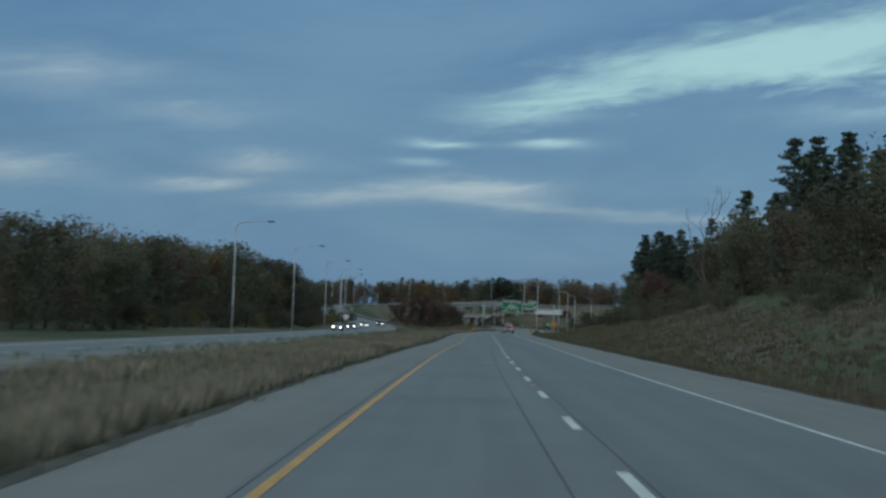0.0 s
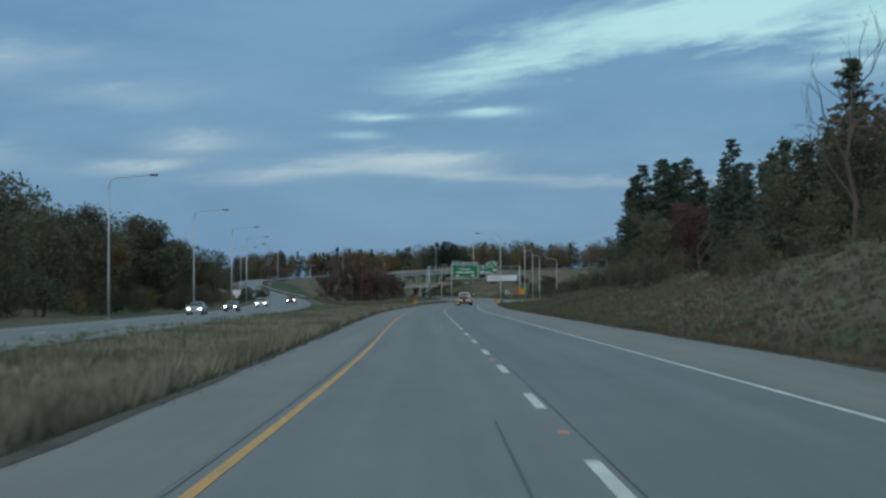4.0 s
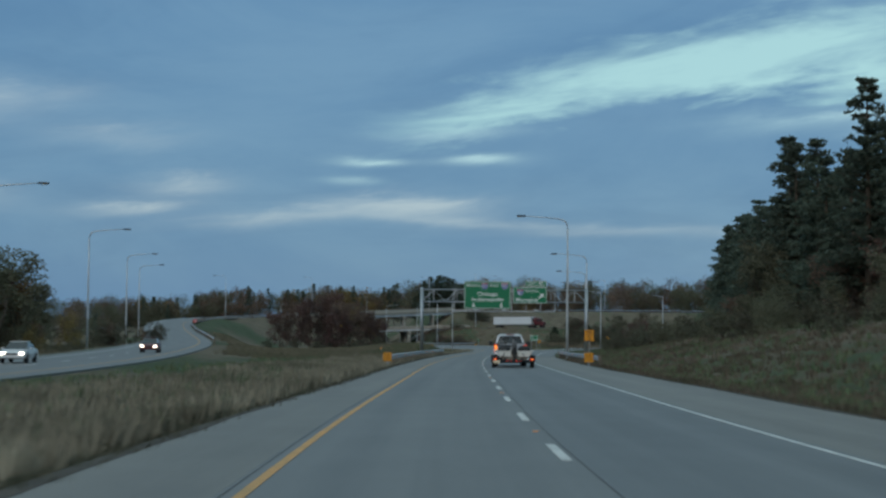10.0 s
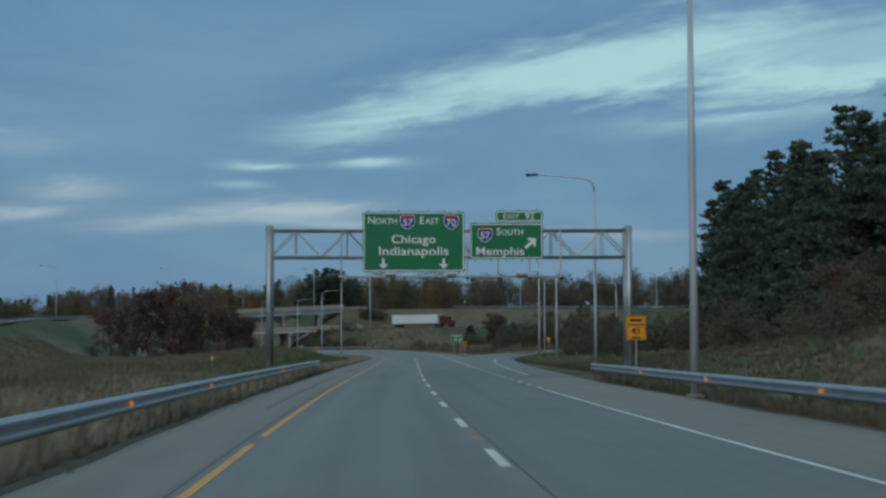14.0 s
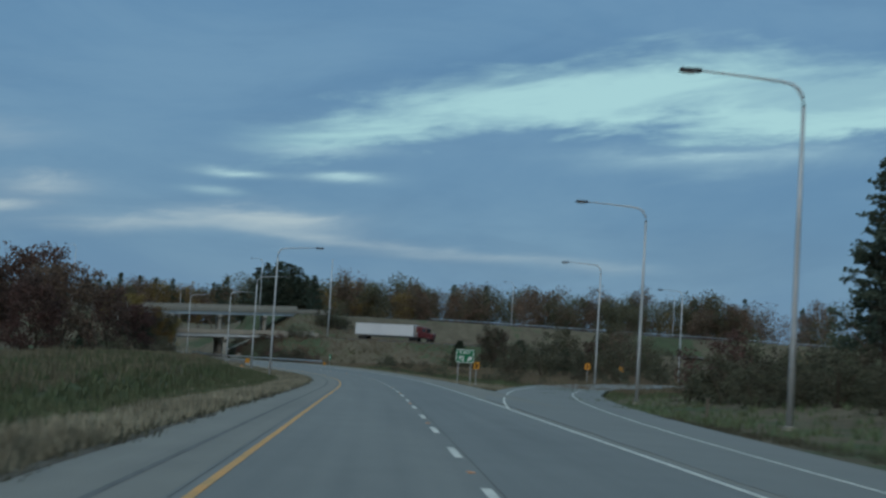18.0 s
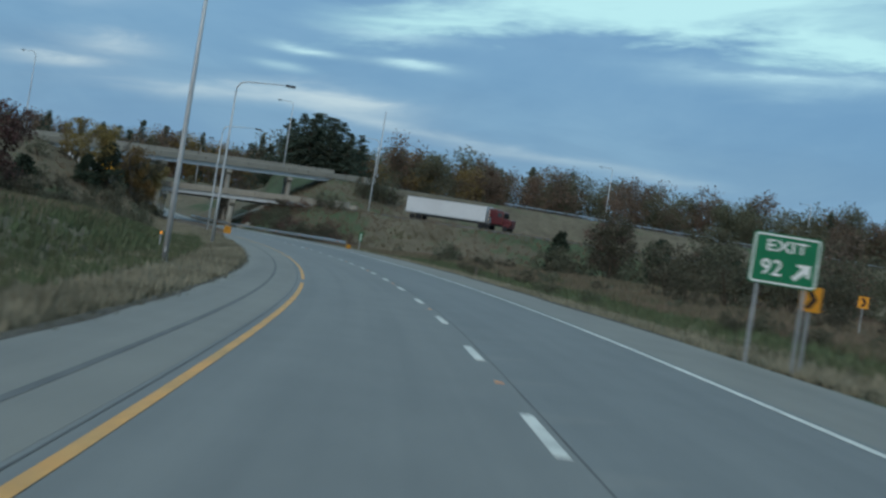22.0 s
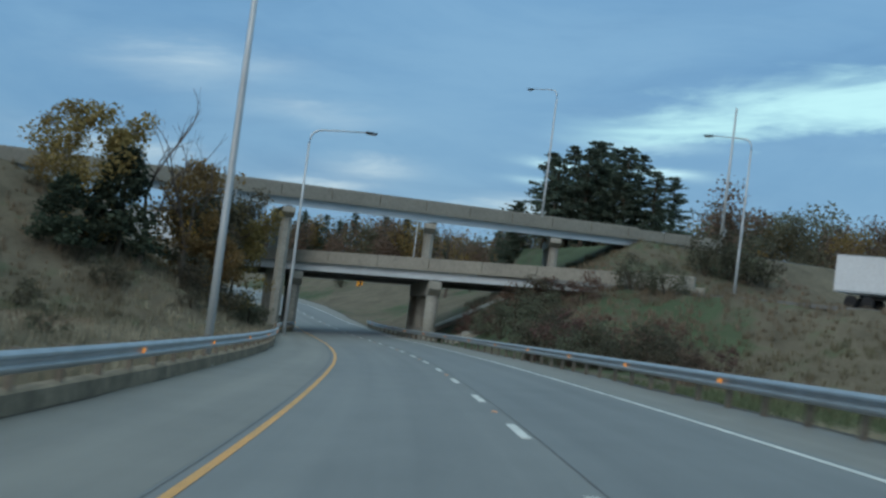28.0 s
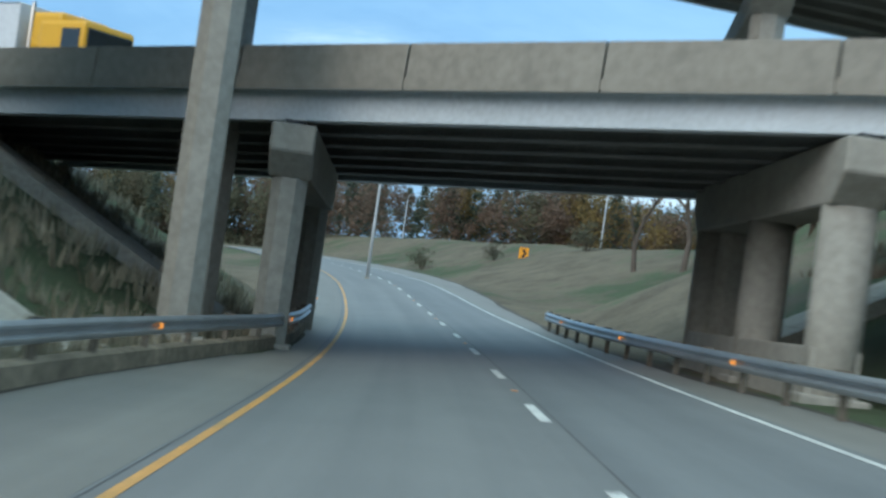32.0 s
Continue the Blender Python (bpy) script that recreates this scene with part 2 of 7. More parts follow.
def pavement_material(name, colour, dark, streak):
    """Worn concrete: wheel tracks along the way, stains, tar joints."""
    m = bpy.data.materials.new(name)
    m.use_nodes = True
    N, K = m.node_tree.nodes, m.node_tree.links
    b = N["Principled BSDF"]
    b.inputs["Roughness"].default_value, b.inputs["Specular IOR Level"].default_value = 0.62, 0.35
    uv = N.new("ShaderNodeUVMap")
    outs = []
    for sx, sy, d in ((1.3, 0.012, 3.0), (0.5, 0.06, 5.0), (9.0, 9.0, 4.0), (0.9, 0.4, 6.0)):
        mp = N.new("ShaderNodeMapping")
        mp.inputs["Scale"].default_value = (sx, sy, 1)
        K.new(uv.outputs[0], mp.inputs[0])
        n = N.new("ShaderNodeTexNoise")
        n.inputs["Scale"].default_value, n.inputs["Detail"].default_value = 1.0, d
        K.new(mp.outputs[0], n.inputs["Vector"])
        outs.append(n.outputs[0])
    acc = None
    for o, w in zip(outs, (streak, 0.30, 0.16, 0.22)):
        mm = N.new("ShaderNodeMath")
        mm.operation = "MULTIPLY_ADD"
        K.new(o, mm.inputs[0])
        mm.inputs[1].default_value = w
        if acc is None:
            mm.inputs[2].default_value = 0.0
        else:
            K.new(acc, mm.inputs[2])
        acc = mm.outputs[0]
    tot = (streak + 0.68) * 0.5
    r = N.new("ShaderNodeMapRange")
    K.new(acc, r.inputs[0])
    r.inputs[1].default_value, r.inputs[2].default_value = tot - 0.16, tot + 0.16
    x = N.new("ShaderNodeMix")
    x.data_type = "RGBA"
    K.new(r.outputs[0], x.inputs[0])
    x.inputs[6].default_value, x.inputs[7].default_value = (*dark, 1), (*colour, 1)
    K.new(x.outputs[2], b.inputs["Base Color"])
    bp = N.new("ShaderNodeBump")
    bp.inputs["Strength"].default_value, bp.inputs["Distance"].default_value = 0.25, 0.01
    K.new(outs[2], bp.inputs["Height"])
    K.new(bp.outputs[0], b.inputs["Normal"])
    return m


M_LANE = pavement_material("worn_concrete_lane", (0.185, 0.19, 0.185), (0.125, 0.13, 0.13), 0.5)
M_SHOULDER = pavement_material("shoulder_concrete", (0.218, 0.210, 0.186), (0.135, 0.132, 0.122), 0.35)
M_LANE2 = pavement_material("darker_concrete_lane", (0.165, 0.174, 0.175), (0.115, 0.122, 0.125), 0.5)
M_SEAM = material("tar_seam", (0.095, 0.098, 0.10), 0.7, vary=0.3)
M_YELLOW = material("yellow_road_paint", (0.60, 0.295, 0.075), 0.6, vary=0.3, scale=0.8, fine=9, tint=(0.36, 0.24, 0.09))
M_WHITE = material("white_road_paint", (0.62, 0.63, 0.60), 0.6, vary=0.3, scale=0.9, fine=9, tint=(0.36, 0.37, 0.36))
M_GROUND = ground_material("verge_grass", (0.142, 0.122, 0.090), (0.066, 0.088, 0.050), (0.080, 0.068, 0.054), 0.0)
M_STEEL = material("galvanised_steel", (0.42, 0.45, 0.47), 0.42, 0.75, vary=0.2, scale=1.2, fine=30, bump=0.05)
M_POLE = material("lamp_pole_aluminium", (0.50, 0.53, 0.55), 0.5, 0.35, vary=0.12, scale=0.7, fine=14, bump=0.03)
M_DARKMETAL = material("dark_metal", (0.05, 0.055, 0.06), 0.5, 0.6, vary=0.2)
M_WOODPOST = material("weathered_post", (0.17, 0.145, 0.115), 0.85, vary=0.35, scale=3, fine=25)
M_CONC = material("bridge_concrete", (0.33, 0.318, 0.28), 0.85, vary=0.22, scale=0.5, fine=5, bump=0.2, tint=(0.23, 0.22, 0.195), spec=0.2)
M_CONC2 = material("parapet_concrete", (0.275, 0.258, 0.222), 0.85, vary=0.2, scale=0.4, fine=4, bump=0.2, tint=(0.19, 0.178, 0.155), spec=0.2)
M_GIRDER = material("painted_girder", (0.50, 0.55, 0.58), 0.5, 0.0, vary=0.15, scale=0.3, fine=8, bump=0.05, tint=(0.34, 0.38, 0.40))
# darker girder grey: shade below the deck put into the colour
M_GIRDERSHADE = material("girder_in_shade", (0.24, 0.24, 0.235), 0.7, vary=0.3, scale=0.5)
M_GREEN = material("green_sign_sheet", (0.005, 0.17, 0.075), 0.35, vary=0.08, scale=0.8, fine=5, bump=0.0)
M_SIGNWHITE = material("white_sign_sheet", (0.78, 0.80, 0.80), 0.4, vary=0.05, bump=0.0)
M_SIGNYEL = material("amber_sign_sheet", (0.80, 0.33, 0.02), 0.4, vary=0.08, bump=0.0)
M_SIGNRED = material("red_sign_sheet", (0.42, 0.02, 0.02), 0.4, vary=0.05, bump=0.0)
M_SIGNBLUE = material("blue_sign_sheet", (0.02, 0.05, 0.30), 0.4, vary=0.05, bump=0.0)
M_BLACK = material("black_sign_sheet", (0.012, 0.012, 0.012), 0.5, vary=0.05, bump=0.0)
M_BARK = material("bark", (0.095, 0.080, 0.062), 0.95, vary=0.4, scale=1.5, fine=12, bump=0.6, spec=0.1)
M_PINE = material("pine_needles", (0.115, 0.150, 0.114), 0.8, vary=0.4, scale=0.5, fine=6, bump=0, spec=0.15, island=0.4, thin=0.4)
M_LEAFGREEN = material("olive_leaves", (0.135, 0.138, 0.092), 0.8, vary=0.4, scale=0.12, fine=5, bump=0, spec=0.15, island=0.45, thin=0.4, tint=(0.118, 0.102, 0.072))
M_LEAFRED = material("rust_red_leaves", (0.165, 0.100, 0.084), 0.8, vary=0.4, scale=0.15, fine=5, bump=0, spec=0.15, island=0.45, thin=0.4, tint=(0.112, 0.086, 0.070))
M_LEAFGOLD = material("gold_brown_leaves", (0.27, 0.19, 0.08), 0.8, vary=0.4, scale=0.4, fine=5, bump=0, spec=0.15, island=0.45, thin=0.4)
M_SHRUB = material("shrub_leaves", (0.112, 0.117, 0.082), 0.85, vary=0.4, scale=0.15, fine=6, bump=0, spec=0.1, island=0.45, thin=0.35, tint=(0.100, 0.085, 0.064))
M_DRY = material("dry_grass", (0.35, 0.31, 0.235), 0.9, vary=0.45, scale=0.09, fine=1.2, bump=0, spec=0.1, tint=(0.165, 0.148, 0.108), island=0.4, thin=0.3)
M_BANKGRASS = material("brown_bank_grass", (0.215, 0.178, 0.130), 0.9, vary=0.45, scale=0.07, fine=1.0, bump=0, spec=0.1, tint=(0.115, 0.112, 0.072), island=0.4, thin=0.3)
M_RUST = material("rust_bank_grass", (0.200, 0.138, 0.112), 0.9, vary=0.45, scale=0.06, fine=1.0, bump=0, spec=0.1, tint=(0.145, 0.128, 0.088), island=0.4, thin=0.3)
M_TWIG = material("bare_twigs", (0.13, 0.11, 0.095), 0.95, vary=0.3, bump=0, spec=0.1)
M_STAIN = material("tyre_stain", (0.115, 0.118, 0.12), 0.7, vary=0.3, scale=0.6, fine=12)
M_DIRT = material("washed_soil", (0.055, 0.049, 0.040), 0.95, vary=0.4, scale=0.9, fine=9, bump=0.3, tint=(0.095, 0.084, 0.068))
M_KERB = material("tan_kerb_concrete", (0.25, 0.21, 0.155), 0.9, vary=0.5, scale=0.6, fine=5, bump=0.3, tint=(0.14, 0.12, 0.09), spec=0.15)
M_REFLECT2 = material("road_stud", (0.75, 0.35, 0.16), 0.4, vary=0.1, bump=0)

# ---- mesh helpers ----


def part(name, bm, mat, parent=None, label="", smooth=False):
    me = bpy.data.meshes.new(name)
    bm.to_mesh(me)
    bm.free()
    me.materials.append(mat)
    if smooth:
        me.polygons.foreach_set("use_smooth", [True] * len(me.polygons))
    ob = new(name, me)
    if parent:
        ob.parent = parent
    if label:
        ob["label"] = label
    return ob


def share(name, src, parent, m):
    ob = new(name, src.data)
    ob.parent = parent
    ob.matrix_basis = m
    return ob


def thing(name, at=(0, 0, 0), turn=0.0, label="", category="", group="", kind=""):
    ob = new(name)
    ob.matrix_basis = pose(*at, 0, 0, turn)
    ob.empty_display_size = 0.3
    return tagged(ob, label, category, group, kind)


def box(bm, c, s, bevel=0.0, m=None):
    r = bmesh.ops.create_cube(bm, size=1.0)
    vs = r["verts"]
    mat = Matrix.Translation(c) @ Matrix.Diagonal((*s, 1))
    bmesh.ops.transform(bm, matrix=(m @ mat) if m else mat, verts=vs)
    if bevel:
        es = list({e for v in vs for e in v.link_edges})
        bmesh.ops.bevel(bm, geom=es, offset=bevel, segments=2, affect="EDGES", profile=0.6)
    return bm


def boxed(c, s, bevel=0.0):
    return box(bmesh.new(), c, s, bevel)


def tube(bm, pts, radii, n=8, cap=True):
    """A round bar through pts with a radius at each."""
    pts = [Vector(p) for p in pts]
    rings = []
    for i, p in enumerate(pts):
        d = (pts[min(i + 1, len(pts) - 1)] - pts[max(i - 1, 0)]).normalized()
        a = d.orthogonal().normalized() if abs(d.z) > 0.99 else d.cross(Vector((0, 0, 1))).normalized()
        b = d.cross(a)
        r = radii[i] if isinstance(radii, (list, tuple)) else radii
        rings.append([bm.verts.new(p + (a * math.cos(k * 2 * math.pi / n) + b * math.sin(k * 2 * math.pi / n)) * r) for k in range(n)])
    for u, v in zip(rings, rings[1:]):
        for k in range(n):
            bm.faces.new((u[k], u[(k + 1) % n], v[(k + 1) % n], v[k]))
    if cap:
        bm.faces.new(rings[0][::-1])
        bm.faces.new(rings[-1])
    return bm


def sweep(bm, frames, profile, closed=True, cap=True):
    """Profile points (sideways, up) carried along frames of (place, right, up)."""
    rings = [[bm.verts.new(p + r * a + u * b) for a, b in profile] for p, r, u in frames]
    n = len(profile)
    for s, t in zip(rings, rings[1:]):
        for k in range(n if closed else n - 1):
            bm.faces.new((s[k], s[(k + 1) % n], t[(k + 1) % n], t[k]))
    if closed and cap:
        bm.faces.new(rings[0])
        bm.faces.new(rings[-1][::-1])
    bmesh.ops.recalc_face_normals(bm, faces=bm.faces)
    return bm


def lathe(bm, prof, m=None, n=20):
    """Profile of (radius, height) turned round z."""
    rings = []
    for r, h in prof:
        rings.append([bm.verts.new((r * math.cos(k * 2 * math.pi / n), r * math.sin(k * 2 * math.pi / n), h)) for k in range(n)])
    for s, t in zip(rings, rings[1:]):
        for k in range(n):
            bm.faces.new((s[k], s[(k + 1) % n], t[(k + 1) % n], t[k]))
    vs = [v for r in rings for v in r]
    bm.faces.new(rings[0][::-1])
    bm.faces.new(rings[-1])
    if m:
        bmesh.ops.transform(bm, matrix=m, verts=vs)
    return bm


def spline(ys, vs):
    """A smooth curve through (ys, vs), as a function."""
    ys, vs = np.array(ys, float), np.array(vs, float)
    sl = np.gradient(vs, ys)

    def at(y):
        y = np.asarray(y, float)
        i = np.clip(np.searchsorted(ys, y) - 1, 0, len(ys) - 2)
        h = ys[i + 1] - ys[i]
        t = (y - ys[i]) / h
        q = np.clip(t, 0, 1)
        v = (1 + 2 * q) * (1 - q) ** 2 * vs[i] + q * (1 - q) ** 2 * h * sl[i] + q * q * (3 - 2 * q) * vs[i + 1] + q * q * (q - 1) * h * sl[i + 1]
        return v + np.where(t < 0, t * h * sl[i], 0) + np.where(t > 1, (t - 1) * h * sl[i + 1], 0)
    return at


# ---- the plan ----
# the driven line: x, crossfall in degrees and height along y
road_x = spline(*zip((-400, 0.08), (-100, 0.08), (0, -0.02), (51, 0.43), (90, 1.01), (124, 1.7), (160, 2.29), (197, 2.88), (233, 3.5), (270, 4.42), (306, 6.01), (343, 7.81), (374, 9.69), (403, 11.8), (440, 14.77), (476, 17.84), (513, 20.9), (551, 23.52), (576, 24.62), (601, 24.9), (627, 24.49), (652, 23.43), (678, 21.77), (703, 19.59), (728, 16.84), (753, 13.6), (777, 9.71), (800, 5.3), (830, -0.95), (860, -8.2), (894, -17.6), (930, -29.3), (970, -43.9), (1020, -64.2), (1080, -91), (1200, -152), (1600, -390)))
road_bank = spline(*zip((-400, 0), (100, 0), (300, 0), (400, 0), (440, 0), (516, 0.7), (566, 2.1), (604, 3.2), (640, 4.3), (690, 5.6), (760, 5.4), (900, 5.4), (1000, 4), (1500, 0)))
road_rise = spline(*zip((-400, 0), (0, 0), (300, 0), (600, 0), (740, 0), (790, 0), (826, 0.08), (860, 0.7), (900, 2.2), (970, 4.2), (1050, 6), (1200, 8), (1600, 9)))
yellow_at = spline(*zip((-400, -1.72), (20, -1.72), (80, -1.70), (140, -1.52), (190, -1.84), (240, -1.82), (300, -1.83), (350, -1.84), (400, -1.76), (440, -1.66), (470, -1.78), (505, -1.87), (532, -1.74), (578, -1.72), (626, -1.90), (703, -1.86), (760, -1.82), (1300, -1.86)))
dash_at = spline(*zip((-400, 1.7), (24, 1.7), (314, 1.72), (467, 1.63), (540, 1.6), (610, 1.78), (760, 1.86), (800, 1.97), (1300, 1.9)))
edge_at = spline(*zip((-400, 5.55), (30, 5.58), (400, 5.55), (467, 5.5), (540, 5.35), (615, 5.42), (700, 5.2), (762, 4.98), (811, 5.08), (1300, 5.2)))
# paved edges beside the driven line
left_at = spline(*zip((-400, -3.95), (20, -3.95), (75, -3.86), (137, -3.68), (190, -4.12), (240, -4.25), (295, -3.86), (400, -3.85), (505, -3.95), (535, -3.85), (580, -4.1), (635, -4.7), (700, -4.95), (760, -4.9), (800, -4.85), (812, -4.4), (819, -3.75), (825, -3.0), (835, -2.95), (848, -3.2), (900, -4.0), (1300, -4.2)))
right_at = spline(*zip((-400, 9.0), (100, 8.95), (250, 9.0), (350, 8.9), (420, 8.9), (520, 8.3), (580, 7.7), (650, 7.6), (700, 7.1), (760, 6.9), (800, 6.7), (820, 6.3), (836, 5.9), (850, 6.2), (900, 7.6), (1300, 8.5)))


def fall(y, off):
    """Height across the road: banked lanes, an inner shoulder that lies flatter."""
    tb = math.tan(radians(float(road_bank(y))))
    flat = 0.8 * min(1.0, max(0.0, (y - 620) / 80))
    inner = min(0.0, off + 2.2)
    return tb * (off - inner * flat)


def road_point(y, off, lift=0.0):
    d = float(road_x(y + 0.5) - road_x(y - 0.5))
    n = Vector((1, -d, 0)).normalized()
    p = Vector((float(road_x(y)), y, 0)) + n * off
    p.z = float(road_rise(y)) + fall(y, off) + lift
    return p


class Way:
    """A road along knots of (x, y, z)."""

    def __init__(self, knots, step=6.0):
        k = np.array(knots, float)
        s = np.concatenate([[0], np.cumsum(np.hypot(*np.diff(k[:, :2], axis=0).T))])
        self.f = [spline(s, k[:, c]) for c in range(3)]
        self.length = s[-1]
        self.s = np.linspace(0, s[-1], int(s[-1] / step) + 2)
        self.pts = np.stack([f(self.s) for f in self.f], 1)

    def point(self, s, off=0.0, lift=0.0):
        p = Vector([float(f(s)) for f in self.f])
        q = Vector([float(f(s + 0.5)) for f in self.f]) - Vector([float(f(s - 0.5)) for f in self.f])
        return p + Vector((q.y, -q.x, 0)).normalized() * off + Vector((0, 0, lift))

    def frames(self, s0, s1, step, off, lift=0.0):
        out = []
        n = max(2, int(math.ceil((s1 - s0) / step)) + 1)
        for i in range(n):
            s = s0 + (s1 - s0) * i / (n - 1)
            p, q = self.point(s, off, lift), self.point(s, off + 1, lift)
            out.append((p, (q - p).normalized(), Vector((0, 0, 1))))
        return out

    def behind(self, x, y):
        """Whether a place lies on the plateau beyond the way."""
        d = np.hypot(self.pts[:, 0] - x, self.pts[:, 1] - y)
        i = int(np.argmin(d))
        return bool(x > 14 and y > self.pts[i, 1] and y > 840), float(self.pts[i, 2])

    def nearest(self, x, y):
        d = np.hypot(self.pts[:, 0] - x, self.pts[:, 1] - y)
        i = int(np.argmin(d))
        return float(d[i]), float(self.pts[i, 2])


# the other carriageway, which climbs and becomes the upper bridge
UP_A, UP_B = Vector((-24.4, 810.7, 0)), Vector((31.9, 854.5, 0))
oncoming = Way([(-19.5, -300, -0.4), (-19.5, 0, -0.4), (-19, 250, -0.4), (-19, 310, -0.3), (-20.5, 370, 0), (-24, 424, 0.5), (-30, 484, 1.2), (-38, 540, 2.2),
                (-48, 600, 4.0), (-56, 660, 6.2), (-57, 720, 8.2), (-49, 773, 9.6), (-32, 803, 10.6), (-8, 822.5, 11.35), (26, 852.8, 13.45), (60, 880, 14.6), (110, 900, 15.2), (180, 915, 15.5), (300, 930, 15), (600, 940, 14)])
cross = Way([(-420, 1085, 6.5), (-200, 960, 6.8), (-62, 856, 6.0), (-20.4, 838.3, 5.9), (12.7, 824.1, 6.7), (48, 805, 7.0), (106, 761, 7.0), (200, 690, 6.8), (420, 540, 6)])
ramp = Way([(17.5, 415, 0.0), (21.6, 455, 0.0), (26.6, 495, 0.05), (31.5, 525, 0.1), (38, 556, 0.2), (48, 588, 0.5), (63, 613, 0.9), (86, 634, 1.5), (116, 646, 2.2), (160, 648, 3.2), (260, 630, 5)])


def smooth(v, lo, hi):
    t = min(1.0, max(0.0, (v - lo) / (hi - lo)))
    return t * t * (3 - 2 * t)


def bank_of(way, x, y, half, slope):
    d, z = way.nearest(x, y)
    return z - 0.12 if d < half else z - 0.12 - (d - half) * slope


def terrain(x, y):
    """Height of the ground."""
    yr = min(max(y, -400), 1500)
    d = float(road_x(yr + 0.5) - road_x(yr - 0.5))
    off = (x - float(road_x(yr))) / math.sqrt(1 + d * d)
    rz = float(road_rise(yr))
    tb = math.tan(radians(float(road_bank(yr))))
    LEFT, RIGHT = float(left_at(yr)), float(right_at(yr))
    if LEFT - 0.3 <= off <= RIGHT + 0.3:
        return rz + fall(yr, off) - 0.10
    if off < 0:
        e = LEFT - 0.3 - off
        z = rz + fall(yr, LEFT - 0.3) - 0.10
        z += -0.55 * smooth(e, 0, 4.5) + 0.25 * smooth(e, 5, 9)
        z += (noise.noise(Vector((x * 0.05, y * 0.03, 3))) * 0.5 + noise.noise(Vector((x * 0.2, y * 0.15, 1))) * 0.12) * smooth(e, 1, 8)
        z += 1.4 * smooth(e, 3, 11) * (1 - smooth(e, 15, 28)) * smooth(yr, 470, 560) * (1 - smooth(yr, 640, 700))
        far = 6.0 * smooth(e, 34, 90) * (1 - smooth(yr, 380, 520))
        z += far
    else:
        e = off - RIGHT - 0.3
        z = rz + tb * (RIGHT + 0.3) - 0.10
        z += -0.35 * smooth(e, 0, 3) + 0.2 * smooth(e, 3, 8)
        hill = smooth(yr, -40, 60) * (1 - 0.30 * smooth(yr, 185, 240) - 0.12 * smooth(yr, 300, 380)) * (1 - 0.75 * smooth(yr, 395, 500)) * (1 - smooth(yr, 560, 640))
        z += hill * (6.4 * smooth(e, 1, 24) + 4.5 * smooth(e, 20, 60))
        z += (noise.noise(Vector((x * 0.05, y * 0.03, 5))) * 0.5 + noise.noise(Vector((x * 0.2, y * 0.15, 2))) * 0.12) * smooth(e, 1, 8)
        z += 1.0 * smooth(e, 6, 40) * smooth(yr, 600, 700)
        z += 5.2 * smooth(e, 2, 24) * smooth(yr, 850, 920)
    near, oz = oncoming.behind(x, y)
    b = max(oz - 0.12 if near else bank_of(oncoming, x, y, 7.5, 0.42), bank_of(cross, x, y, 8.0, 0.42))
    if y > 440:
        b = max(b, bank_of(ramp, x, y, 5.5, 0.3) if y < 700 else -50)
    side = (LEFT - off) if off < 0 else (off - RIGHT)
    cut = rz + fall(yr, LEFT if off < 0 else RIGHT) + max(0.0, side - (2.2 if off < 0 else 3.4)) * 0.55
    z2 = max(z, min(b, cut + 0.0))
    if off < 0 and y < 735:
        dd, oz = oncoming.nearest(x, y)
        if dd < 8.5:
            z2 = oz - 0.12
        elif dd < 14:
            z2 = z2 * ((dd - 8.5) / 5.5) + (oz - 0.12) * (1 - (dd - 8.5) / 5.5)
    if 410 < y < 700 and x > 0:
        dd, oz = ramp.nearest(x, y)
        low = 0.06 + 0.28 * smooth(y, 470, 560)
        if dd < 7.0:
            z2 = oz - low
        elif dd < 15:
            z2 = z2 * ((dd - 7) / 8) + (oz - low) * (1 - (dd - 7) / 8)
    return z2


GRID = {}


def ground_z(x, y):
    """Height of the built ground sheet."""
    ys, offs, zs = GRID["y"], GRID["o"], GRID["z"]
    i = min(max(int(np.searchsorted(ys, y)) - 1, 0), len(ys) - 2)
    t = (y - ys[i]) / (ys[i + 1] - ys[i])
    o = x - (GRID["c"][i] * (1 - t) + GRID["c"][i + 1] * t)
    k = min(max(int(np.searchsorted(offs, o)) - 1, 0), len(offs) - 2)
    u = (o - offs[k]) / (offs[k + 1] - offs[k])
    return float((zs[i, k] * (1 - u) + zs[i, k + 1] * u) * (1 - t) + (zs[i + 1, k] * (1 - u) + zs[i + 1, k + 1] * u) * t)


